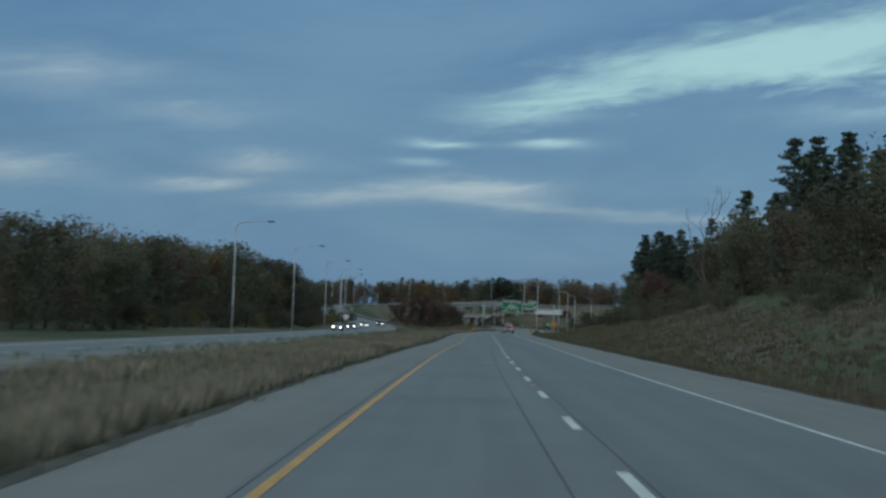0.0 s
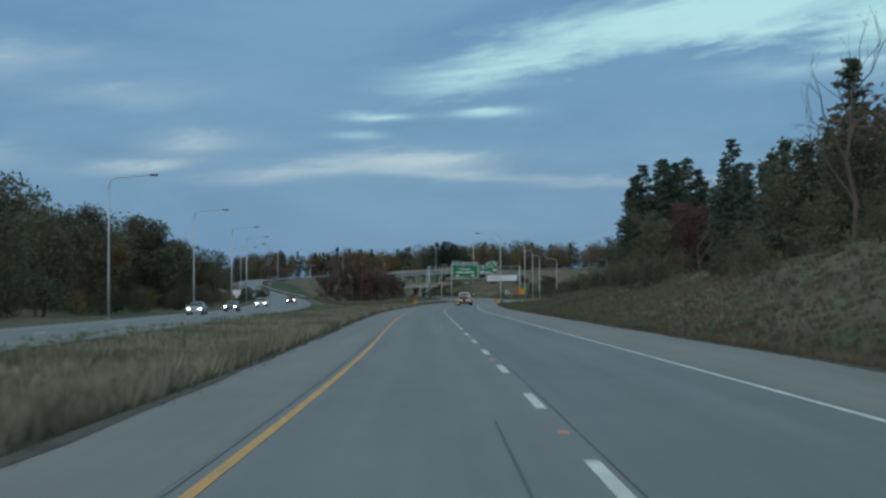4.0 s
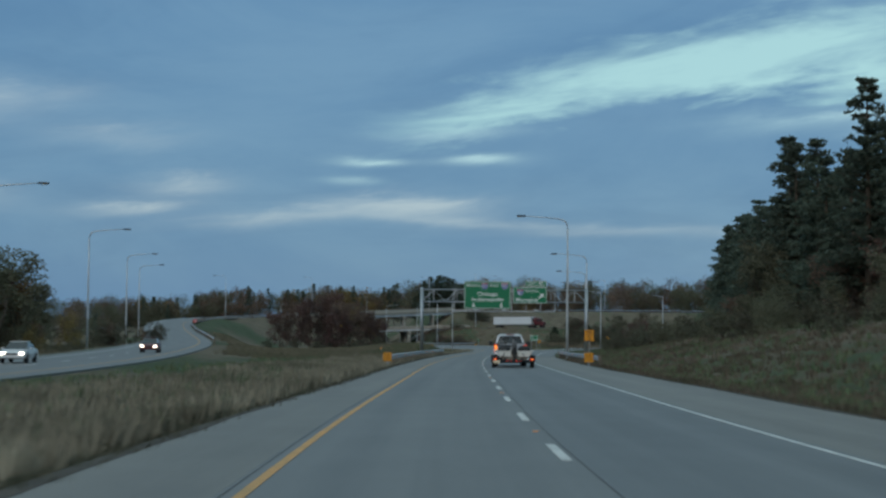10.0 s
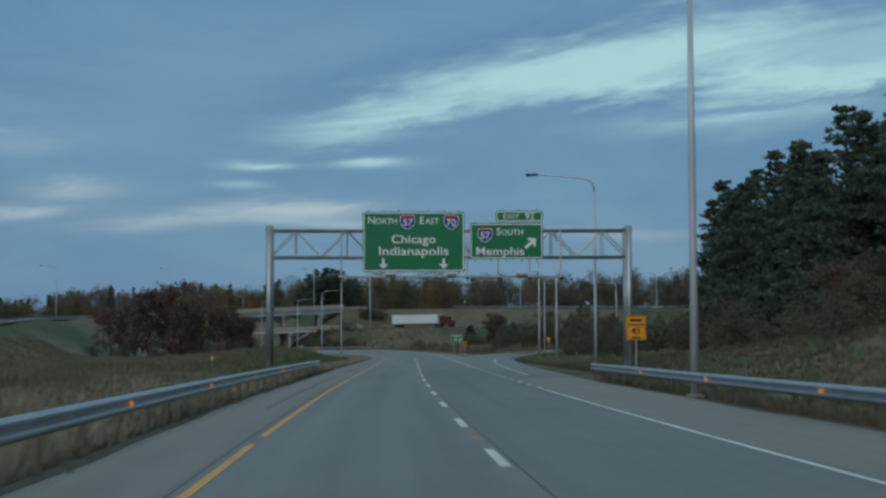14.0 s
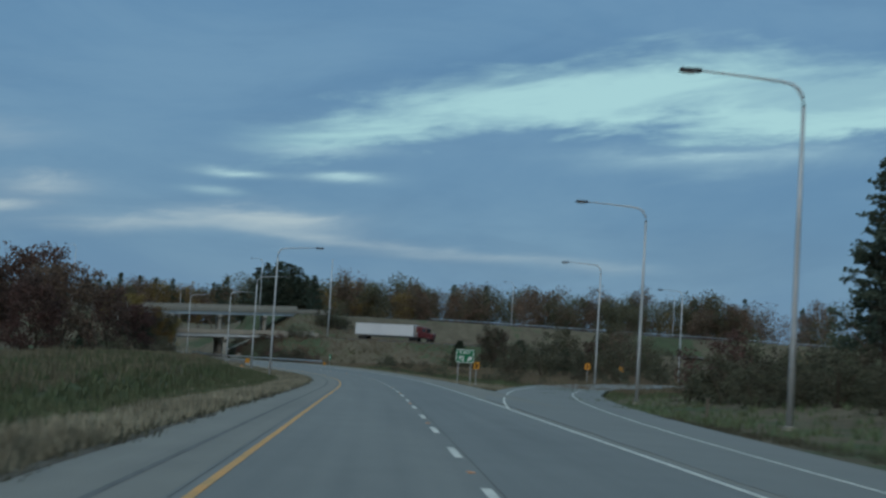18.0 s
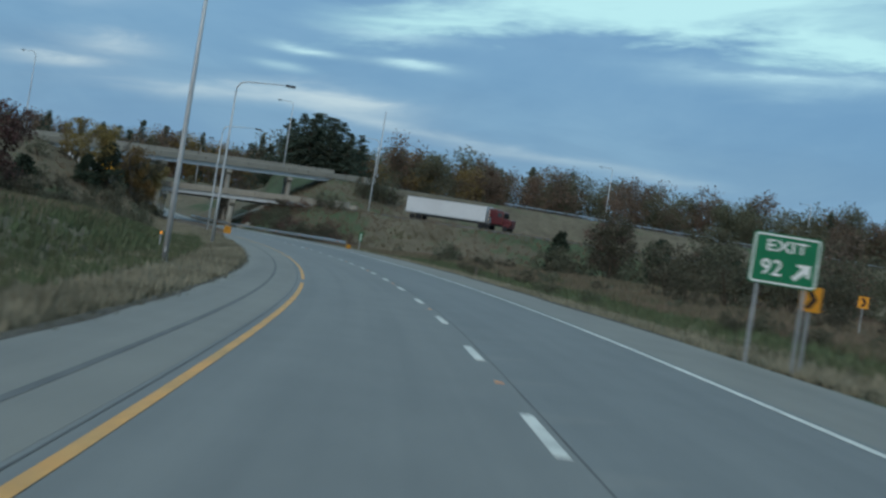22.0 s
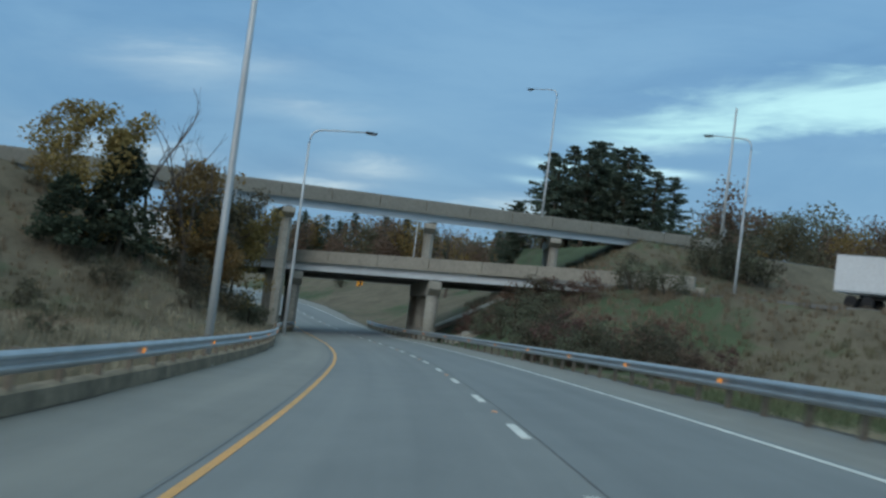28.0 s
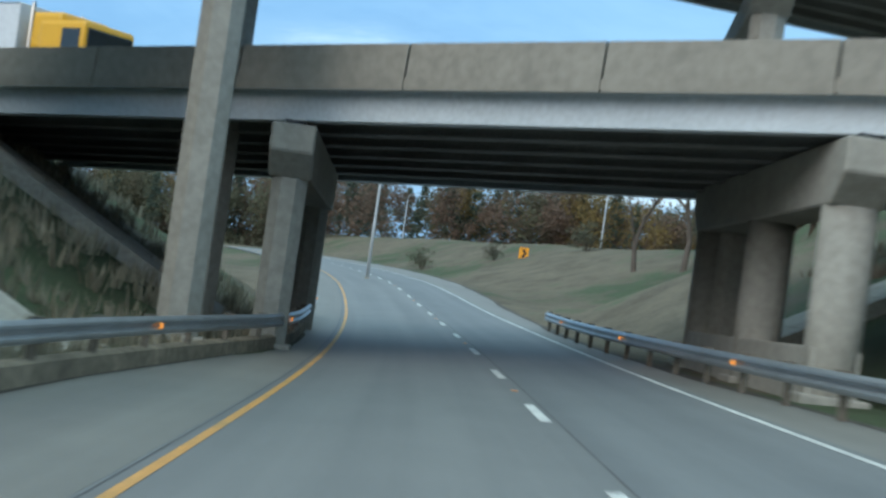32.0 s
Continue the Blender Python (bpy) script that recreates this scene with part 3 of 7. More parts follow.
def build_ground():
    offs = [-3500, -1800, -900, -500, -320, -240, -180, -140, -112, -92, -78, -67, -58, -51, -45, -40, -36, -32.5, -29.5, -27, -24.5, -22, -19.5, -17, -14.5, -12.5, -10.8, -9.3, -8, -6.9, -6, -5.2,
            -4.5, -1, 2.5, 6, 9.1, 9.8, 10.6, 11.6, 12.8, 14.2, 16, 18, 20.5, 23, 26, 29, 32.5, 36.5, 41, 46, 52, 59, 67, 76, 88, 102, 120, 142, 170, 210, 270, 360, 520, 900, 1800, 3500]
    ys = [-1500, -700, -420] + [-300 + 20 * i for i in range(15)] + [5 * i for i in range(0, 232)] + [1160 + 40 * i for i in range(1, 12)] + [1750, 2100, 2800, 4500]
    bm = bmesh.new()
    rows = []
    for y in ys:
        yr = min(max(y, -400), 1500)
        cx = float(road_x(yr))
        row = []
        for o in offs:
            x = cx + o
            z = terrain(x, y)
            if y > 1000:
                z += 5 * smooth(y, 1000, 1800)
            row.append(bm.verts.new((x, y, z)))
        rows.append(row)
    for a, b in zip(rows, rows[1:]):
        for k in range(len(offs) - 1):
            bm.faces.new((a[k], a[k + 1], b[k + 1], b[k]))
    GRID["z"] = np.array([[v.co.z for v in r] for r in rows])
    GRID["y"], GRID["o"] = np.array(ys, float), np.array(offs, float)
    GRID["c"] = np.array([float(road_x(min(max(y, -400), 1500))) for y in ys])
    g = part("ground", bm, M_GROUND, smooth=True)
    tagged(g, "dry autumn grass verge and median with green patches", "ground", kind="structure")


def ribbon(name, frames, a, b, mat, parent=None, thick=0.0, label=""):
    """A strip from a to b beside the frames' line, with uv in metres."""
    bm = bmesh.new()
    uv = bm.loops.layers.uv.new("UVMap")
    s, last, rows = 0.0, None, []
    for p, r, u in frames:
        if last is not None:
            s += (p - last).length
        last = p
        rows.append((bm.verts.new(p + r * a), bm.verts.new(p + r * b), s))
    for q, w in zip(rows, rows[1:]):
        f = bm.faces.new((q[0], q[1], w[1], w[0]))
        for loop, c in zip(f.loops, ((a, q[2]), (b, q[2]), (b, w[2]), (a, w[2]))):
            loop[uv].uv = c
    if thick:
        edges = [e for e in bm.edges if e.is_boundary]
        ext = bmesh.ops.extrude_edge_only(bm, edges=edges)
        bmesh.ops.translate(bm, vec=(0, 0, -thick), verts=[v for v in ext["geom"] if isinstance(v, bmesh.types.BMVert)])
    bmesh.ops.recalc_face_normals(bm, faces=bm.faces)
    if rows and bm.faces and sum(f.normal.z for f in bm.faces) < 0:
        bmesh.ops.reverse_faces(bm, faces=bm.faces)
    return part(name, bm, mat, parent, label)


def strip(name, y0, y1, fa, fb, lift, mat, parent=None, thick=0.0, label=""):
    """A strip of the driven road between two offsets, which may change along it."""
    fr = []
    n = int((y1 - y0) / 4) + 2
    for i in range(n):
        y = y0 + (y1 - y0) * i / (n - 1)
        oa = float(fa(y)) if callable(fa) else fa
        ob = float(fb(y)) if callable(fb) else fb
        p, q = road_point(y, oa, lift), road_point(y, ob, lift)
        fr.append((p, q - p, Vector((0, 0, 1)), oa, ob))
    bm = bmesh.new()
    uv = bm.loops.layers.uv.new("UVMap")
    rows, s, last = [], 0.0, None
    for p, r, u, oa, ob in fr:
        s += (p - last).length if last is not None else 0.0
        last = p
        rows.append((bm.verts.new(p), bm.verts.new(p + r), s, oa, ob))
    for q, w in zip(rows, rows[1:]):
        f = bm.faces.new((q[0], q[1], w[1], w[0]))
        for loop, c in zip(f.loops, ((q[3], q[2]), (q[4], q[2]), (w[4], w[2]), (w[3], w[2]))):
            loop[uv].uv = c
    if thick:
        ext = bmesh.ops.extrude_edge_only(bm, edges=[e for e in bm.edges if e.is_boundary])
        bmesh.ops.translate(bm, vec=(0, 0, -thick), verts=[v for v in ext["geom"] if isinstance(v, bmesh.types.BMVert)])
    return part(name, bm, mat, parent, label)


def build_road():
    road = strip("road", -300, 1250, lambda y: yellow_at(y) - 0.25, lambda y: edge_at(y) + 0.2, 0, M_LANE, thick=0.25)
    tagged(road, "two-lane grey concrete highway with worn wheel tracks", "road", kind="structure")
    ls = strip("shoulder_inner", -300, 1250, left_at, lambda y: yellow_at(y) - 0.25, 0.002, M_SHOULDER, thick=0.25)
    tagged(ls, "concrete shoulder along the yellow line", "shoulder", kind="structure")
    rs = strip("shoulder_outer", -300, 1250, lambda y: edge_at(y) + 0.2, right_at, 0.002, M_SHOULDER, thick=0.25)
    tagged(rs, "wide concrete shoulder along the white edge line", "shoulder", kind="structure")
    strip("outer_lane", -300, 1250, lambda y: dash_at(y) + 0.15, lambda y: edge_at(y) + 0.2, 0.003, M_LANE2, road, label="darker worn outer lane")
    for y0, dy in ((30, 1.6), (43, 2.2), (57, 1.4), (69, 2.0)):
        strip("patch", y0, y0 + dy, -1.45, 0.9, 0.004, M_LANE2, road, label="darker patch across the lane")
    strip("edge_line", -300, 366.4, lambda y: yellow_at(y) - 0.06, lambda y: yellow_at(y) + 0.06, 0.006, M_YELLOW, road, label="solid yellow painted line")
    strip("edge_line", 368.4, 586.8, lambda y: yellow_at(y) - 0.06, lambda y: yellow_at(y) + 0.06, 0.006, M_YELLOW, road, label="solid yellow painted line")
    strip("edge_line", 590.8, 1250, lambda y: yellow_at(y) - 0.06, lambda y: yellow_at(y) + 0.06, 0.006, M_YELLOW, road, label="solid yellow painted line")
    strip("edge_line", -300, 395, lambda y: edge_at(y) - 0.055, lambda y: edge_at(y) + 0.055, 0.006, M_WHITE, road, label="solid white painted line")
    strip("edge_line", 458, 575, lambda y: edge_at(y) - 0.07, lambda y: edge_at(y) + 0.07, 0.009, M_WHITE, road, label="solid white painted line")
    strip("edge_line", 575, 1250, lambda y: edge_at(y) - 0.055, lambda y: edge_at(y) + 0.055, 0.008, M_WHITE, road, label="solid white painted line")
    strip("joint", -300, 1250, lambda y: yellow_at(y) - 0.20, lambda y: yellow_at(y) - 0.18, 0.005, M_SEAM, road, label="dark tar joint")
    strip("joint", -300, 1250, lambda y: dash_at(y) + 0.14, lambda y: dash_at(y) + 0.165, 0.005, M_SEAM, road, label="dark tar joint")
    strip("joint", -300, 118, 1.0, 1.03, 0.005, M_SEAM, road, label="dark tar joint")
    strip("joint", 380, 1250, lambda y: left_at(y) * 0.45 + yellow_at(y) * 0.55, lambda y: left_at(y) * 0.45 + yellow_at(y) * 0.55 + 0.10, 0.006, M_STAIN, road, label="dark worn streak along the shoulder")
    strip("verge_edge", -300, 1250, lambda y: left_at(y) - 0.1, lambda y: left_at(y) + 0.1 + 0.06 * math.sin(y * 1.7) + 0.05 * math.sin(y * 0.61), 0.008, M_DIRT, road, label="dark soil washed over the pavement edge")
    for y0, y1 in ((-300, 410), (575, 1250)):
        strip("verge_edge", y0, y1, lambda y: right_at(y) - 0.1 - 0.08 * math.sin(y * 1.3) - 0.05 * math.sin(y * 0.5), lambda y: right_at(y) + 0.15, 0.008, M_DIRT, road, label="dark soil washed over the pavement edge")
    first = part("lane_dash", boxed((0, 0, 0.0), (0.14, 3.05, 0.012), 0.003), M_WHITE, road)
    marks = ((-31, -277.0), (0, 26.0), (5, 75.3), (13, 151.7), (18, 201.2), (23, 249.9), (25, 268.1), (28, 297.9), (33, 346.2), (37, 383.7), (43, 440.2), (46, 468.7), (48, 487.0), (51, 515.9), (54, 544.0), (55, 553.0), (58, 583.4), (60, 604.0), (63, 632.1), (71, 714.2), (73, 734.2), (76, 763.2), (78, 781.1), (81, 811.1), (121, 1200.0))
    for i in range(-31, 121):
        y = float(np.interp(i, [m[0] for m in marks], [m[1] for m in marks])) - 3.05
        p, q = road_point(y, float(dash_at(y)), 0.003), road_point(y + 3.05, float(dash_at(y)), 0.003)
        m = Matrix.Translation((p + q) / 2) @ (q - p).to_track_quat("Y", "Z").to_matrix().to_4x4() @ pose(0, 0, 0, 0, -float(road_bank(y)), 0)
        if i == -31:
            first.matrix_basis = m
        else:
            share("lane_dash", first, road, m)
        if i % 2 == 0 and 0 < y < 900:
            c = road_point(y - 3.6, float(dash_at(y)) - 0.02, 0.01)
            mk = part("road_reflector", boxed((0, 0, 0), (0.11, 0.10, 0.02), 0.006), M_REFLECT2, road, "low amber road reflector") if i == 2 else None
            if mk:
                mk.matrix_basis = Matrix.Translation(c)
                STUD.append(mk)
            elif STUD:
                share("road_reflector", STUD[0], road, Matrix.Translation(c))
    y = 396.0
    while y < 456:
        p, q = road_point(y, float(edge_at(y)), 0.003), road_point(y + 1.5, float(edge_at(y)), 0.003)
        m = Matrix.Translation((p + q) / 2 + Vector((0, 0, 0.014))) @ (q - p).to_track_quat("Y", "Z").to_matrix().to_4x4() @ Matrix.Diagonal((1, 0.45, 1, 1))
        share("lane_dash", first, road, m)
        y += 4.6
    # exit lane and ramp
    ramp_fr = []
    for p, r, u in ramp.frames(0, ramp.length, 4, 0, 0.012):
        a = -2.9
        while a < 3.5 and (p + r * a).x - float(road_x((p + r * a).y)) < float(edge_at(p.y)) + 0.35 and p.y < 620:
            a += 0.1
        ramp_fr.append((p + r * a, r * (4.3 - a), u))
    ex = ribbon("exit_ramp", ramp_fr, 0.0, 1.0, M_LANE, thick=0.3)
    tagged(ex, "grey concrete exit ramp curving away from the highway", "ramp", kind="structure")
    ribbon("edge_line", ramp.frames(6, ramp.length, 4, 0, 0.018), 2.2, 2.31, M_WHITE, ex, label="solid white painted line")
    ribbon("edge_line", ramp.frames(84, ramp.length, 4, 0, 0.018), -2.0, -1.89, M_WHITE, ex, label="solid white painted line")
    # oncoming carriageway
    turn = int(np.argmin(oncoming.pts[:, 0]))
    at = [float(np.interp(x, oncoming.pts[turn:, 0], oncoming.s[turn:])) for x in (-31.0, 34.0)]
    oc = ribbon("road_oncoming", oncoming.frames(0, at[0], 5, 0), -5.6, 5.6, M_LANE, thick=0.3)
    ribbon("roadway", oncoming.frames(at[1], oncoming.length, 5, 0), -5.6, 5.6, M_LANE, oc, thick=0.3)
    tagged(oc, "opposite concrete carriageway climbing to the bridge", "road", kind="structure")
    ribbon("edge_line", oncoming.frames(0, at[0], 5, 0, 0.006), 3.6, 3.76, M_YELLOW, oc, label="solid yellow painted line")
    ribbon("edge_line", oncoming.frames(0, at[0], 5, 0, 0.006), -3.75, -3.6, M_WHITE, oc, label="solid white painted line")
    for k in range(0, 62):
        a, b = oncoming.point(10 + k * 12.19, 0, 0.003), oncoming.point(13.05 + k * 12.19, 0, 0.003)
        share("lane_dash", first, oc, Matrix.Translation((a + b) / 2) @ (b - a).to_track_quat("Y", "Z").to_matrix().to_4x4())
    cr = ribbon("road_cross", cross.frames(0, cross.length, 6, 0), -6, 6, M_LANE, thick=0.3)
    tagged(cr, "concrete crossing highway on an embankment", "road", kind="structure")


STUD = []
build_ground()
build_road()

# ---- bridges ----


def bridge(name, a, b, width, soffit, depth, parapet, beams, label, tilt=0.0):
    """A girder bridge from a to b (near face), its deck reaching back by width. soffit: heights of the girders' foot at the ends."""
    th = thing(name, label=label, category="bridge")
    a, b = Vector((a[0], a[1], soffit[0])), Vector((b[0], b[1], soffit[1]))
    along = (b - a)
    flat = Vector((along.x, along.y, 0)).normalized()
    back = Vector((-flat.y, flat.x, 0))
    up = Vector((0, 0, 1))

    def bar(nm, prof, mat, lab="", lo=0.0, hi=1.0, n=2):
        fr = [(a + along * (lo + (hi - lo) * i / n), back + up * tilt, up) for i in range(n + 1)]
        return part(nm, sweep(bmesh.new(), fr, prof), mat, th, lab)
    for k in range(beams):
        o = 0.45 + k * (width - 0.9) / (beams - 1)
        w = 0.06
        f = 0.22
        prof = [(o - f, 0), (o + f, 0), (o + f, 0.05), (o + w, 0.05), (o + w, depth - 0.05), (o + f, depth - 0.05), (o + f, depth), (o - f, depth), (o - f, depth - 0.05), (o - w, depth - 0.05), (o - w, 0.05), (o - f, 0.05)]
        # only the outer girders are pale; inner ones carry painted shade
        bar("girder", prof, M_GIRDER if k in (0, beams - 1) else M_GIRDERSHADE, "pale grey-blue painted steel girder" if k == 0 else "steel girder, inner ones darkened for shade under the deck")
    bar("deck", [(0, depth), (width, depth), (width, depth + 0.24), (0, depth + 0.24)], M_CONC2, "weathered concrete deck slab")
    dz = depth + 0.24
    for o, s in ((0.0, 1), (width, -1)):
        prof = [(o - 0.03 * s, dz - 0.3), (o + 0.45 * s, dz), (o + 0.3 * s, dz + 0.25), (o + 0.25 * s, dz + parapet), (o + 0.02 * s, dz + parapet), (o - 0.03 * s, dz)]
        n = max(4, int(along.length / 5))
        for i in range(n):
            g = 0.0012
            bar("parapet_panel", prof, M_CONC2, "stained concrete parapet panel" if i == 0 else "", i / n + g / 2, (i + 1) / n - g / 2, 1)
    return th, a, along, flat, back


def bent(th, foot, flat, back, width, top, cols, base_z, cap=(1.15, 1.25), size=0.95, octagon=True, hammer=1.2):
    """A pier: columns along back under a cap with tapered ends."""
    pier = thing("bridge_pier", (foot[0], foot[1], 0), math.degrees(math.atan2(back.y, back.x)) - 90, "stained concrete bridge pier with tapered cap", "pier")
    hw, hh = cap[0] / 2, cap[1]
    y0, y1 = 0.0, width
    # cap in local axes: y along the bent
    bm = bmesh.new()
    prof = [(y0, top - 0.05), (y1, top - 0.05), (y1, top - hh * 0.55), (y1 - hammer, top - hh), (y0 + hammer, top - hh), (y0, top - hh * 0.55)]
    va = [bm.verts.new((-hw, p, z)) for p, z in prof]
    vb = [bm.verts.new((hw, p, z)) for p, z in prof]
    bm.faces.new(va)
    bm.faces.new(vb[::-1])
    for k in range(6):
        bm.faces.new((va[k], va[(k + 1) % 6], vb[(k + 1) % 6], vb[k]))
    bmesh.ops.recalc_face_normals(bm, faces=bm.faces)
    bmesh.ops.bevel(bm, geom=list(bm.edges), offset=0.04, segments=1, affect="EDGES")
    part("cap", bm, M_CONC, pier)
    for c in range(cols):
        y = y0 + hammer + size * 0.4 + (y1 - y0 - 2 * hammer - size * 0.8) * (c / (cols - 1) if cols > 1 else 0.0)
        bm = bmesh.new()
        z0 = base_z - 0.8
        bmesh.ops.create_cone(bm, cap_ends=True, segments=8 if octagon else 24, radius1=size * 0.54, radius2=size * 0.54, depth=top - hh - z0 + 0.02, matrix=Matrix.Translation((0, y, (top - hh + z0) / 2)) @ pose(0, 0, 0, 0, 0, 22.5))
        part("column", bm, M_CONC, pier, smooth=not octagon)
        part("footing", boxed((0, y, base_z - 0.1), (size * 1.35, size * 1.35, 0.7), 0.05), M_CONC, pier)
    for k in range(3):
        part("bearing", boxed((0, y0 + 0.5 + k * (width - 1) / 2, top + 0.0), (0.5, 0.45, 0.12), 0.01), M_DARKMETAL, pier)
    return pier


up_th, ua, ualong, uflat, uback = bridge("upper_bridge", (-30.95, 794.81), (34.06, 852.62), 9.4, (8.70, 13.05), 0.78, 0.78, 5, "long upper concrete and steel bridge of the opposite carriageway", 0.085)
UP_PIERS = [(-16.16, 807.97, 9.69), (-3.45, 819.26, 10.54), (7.83, 829.30, 11.29), (19.27, 839.46, 12.06)]
for x, y, z in UP_PIERS:
    rd = Vector((-0.29, 0.957, 0)).normalized() if x < 0 else Vector((float(road_x(840) - road_x(820)) * 0.4, 20, 0)).normalized()
    bent(up_th, (x - rd.x * 0.2, y - rd.y * 0.2), uflat, rd, 10.2, z - 0.06, 2, min(ground_z(x + rd.x * 11, y + rd.y * 11), ground_z(x, y)), (1.1, 0.95), 0.92, True, 1.0)
low_th, la, lalong, lflat, lback = bridge("lower_bridge", (-23.02, 832.27), (27.53, 810.60), 13.2, (4.63, 6.31), 0.76, 0.78, 7, "lower concrete and steel girder bridge over the highway")
for x, y, z, n in ((-2.80, 823.60, 5.30, 2), (9.98, 818.12, 5.73, 3)):
    rd = Vector((float(road_x(y + 8) - road_x(y)), 8, 0)).normalized()
    bent(low_th, (x, y), lflat, rd, 14.6, z - 0.06, n, -0.3 if x < 0 else 0.5, (1.05, 1.3), 0.85 if x < 0 else 1.0, x < 0, 0.75)
    if x > 0:
        cw = thing("crash_wall", (x, y, 0), math.degrees(math.atan2(rd.y, rd.x)) - 90, "low solid concrete wall between the pier columns", "wall")
        part("wall", boxed((0, 7.3, 0.7), (1.0, 13.0, 1.9), 0.05), M_CONC, cw)


def slope_paving(side, label):
    """Concrete slabs up the banks below the lower bridge, laid on the slope."""
    th = thing("slope_paving", label=label, category="paving")
    for s0, s1 in ((811.5, 815.6), (830, 833.5)):
        for k in range(6):
            bm = bmesh.new()
            rows = []
            for w in (0.0, 0.33, 0.66, 0.985):
                row = []
                for u in (0.0, 0.34, 0.67, 1.0):
                    y = s0 + (s1 - s0) * u
                    e = (1.0 if side < 0 else 3.0) + (k + w) * 2.1
                    off = (float(left_at(y)) - e) if side < 0 else (float(right_at(y)) + e)
                    q = road_point(y, off)
                    row.append(bm.verts.new((q.x, q.y, max(ground_z(q.x, q.y), ground_z(q.x + 0.6, q.y), ground_z(q.x - 0.6, q.y)) + 0.16)))
                rows.append(row)
            faces = [bm.faces.new((p[i], p[i + 1], q[i + 1], q[i])) for p, q in zip(rows, rows[1:]) for i in range(3)]
            r = bmesh.ops.extrude_face_region(bm, geom=faces)
            bmesh.ops.translate(bm, vec=(0, 0, -0.5), verts=[v for v in r["geom"] if isinstance(v, bmesh.types.BMVert)])
            bmesh.ops.recalc_face_normals(bm, faces=bm.faces)
            part("slab", bm, M_PAVING, th)


M_PAVING = material("slope_concrete", (0.40, 0.38, 0.33), 0.85, vary=0.3, scale=0.7, fine=7, bump=0.2, tint=(0.27, 0.255, 0.22), spec=0.2)
slope_paving(-1, "grey concrete slope paving below the lower bridge")
slope_paving(1, "grey concrete slope paving beside the bridge pier")


def sign_bracket():
    """A pipe frame for a sign, hung on the upper bridge's near girder."""
    th = thing("sign_bracket", label="empty galvanised sign frame bolted to the upper bridge girder", category="sign frame")
    pier = Vector((UP_PIERS[1][0], UP_PIERS[1][1], UP_PIERS[1][2]))
    ends = []
    for d in (2.6, 5.6, 8.6):
        q = pier - ualong.normalized() * d - uback * 0.5
        part("hanger", tube(bmesh.new(), [q + Vector((0, 0, 0.75)), q + Vector((0, 0, -0.85))], 0.07, 8), M_STEEL, th)
        part("bracket", tube(bmesh.new(), [q + Vector((0, 0, 0.55)), q + uback * 0.6 + Vector((0, 0, 0.55))], 0.05, 6), M_STEEL, th)
        part("bracket", tube(bmesh.new(), [q + Vector((0, 0, -0.1)), q + uback * 0.9 + Vector((0, 0, 0.1))], 0.05, 6), M_STEEL, th)
        ends.append(q)
    a, b = ends[0] + ualong.normalized() * 0.2, ends[-1] - ualong.normalized() * 2.2
    for z in (-0.8, -0.1):
        part("rail", tube(bmesh.new(), [a + Vector((0, 0, z)), b + Vector((0, 0, z))], 0.06, 8), M_STEEL, th)


sign_bracket()


def build_abutments():
    for nm, way, s in (("upper", (ua, ualong, uback, 9.4), None), ("lower", (la, lalong, lback, 13.2), None)):
        a, al, back, w = way
        for k, e in enumerate((0.0, 1.0)):
            p = a + al * e
            ab = thing("bridge_abutment", (0, 0, 0), 0, "plain concrete bridge abutment wall", "abutment")
            fl = Vector((al.x, al.y, 0)).normalized() * (1 if k else -1)
            bm = bmesh.new()
            m = Matrix((( *fl, 0), (*back, 0), (0, 0, 1, 0), (0, 0, 0, 1))).transposed()
            m.translation = Vector((p.x, p.y, 0)) + back * w / 2
            box(bm, (0.2, 0, p.z - 1.4), (1.2, w + 1.0, 2.8), 0.03, m)
            part("wall", bm, M_CONC, ab)
            bm = bmesh.new()
            box(bm, (1.6, -w / 2 - 0.1, p.z + 0.55), (3.6, 0.4, 2.6), 0.03, m)
            part("wing_wall", bm, M_CONC, ab)


build_abutments()

# ---- guard rails ----


def edge_frames(y0, y1, step, edge, extra):
    out = []
    n = int((y1 - y0) / step) + 2
    for i in range(n):
        y = y0 + (y1 - y0) * i / (n - 1)
        o = float(edge(y)) + extra
        p, q = road_point(y, o), road_point(y, o + 1)
        out.append((p, (q - p).normalized(), Vector((0, 0, 1))))
    return out


WBEAM = [(0, -0.155), (0.02, -0.15), (0.075, -0.10), (0.08, -0.065), (0.015, -0.02), (0.015, 0.02), (0.08, 0.065), (0.075, 0.10), (0.02, 0.15), (0, 0.155), (-0.005, 0.15), (-0.005, -0.15)]
GR_POST = None


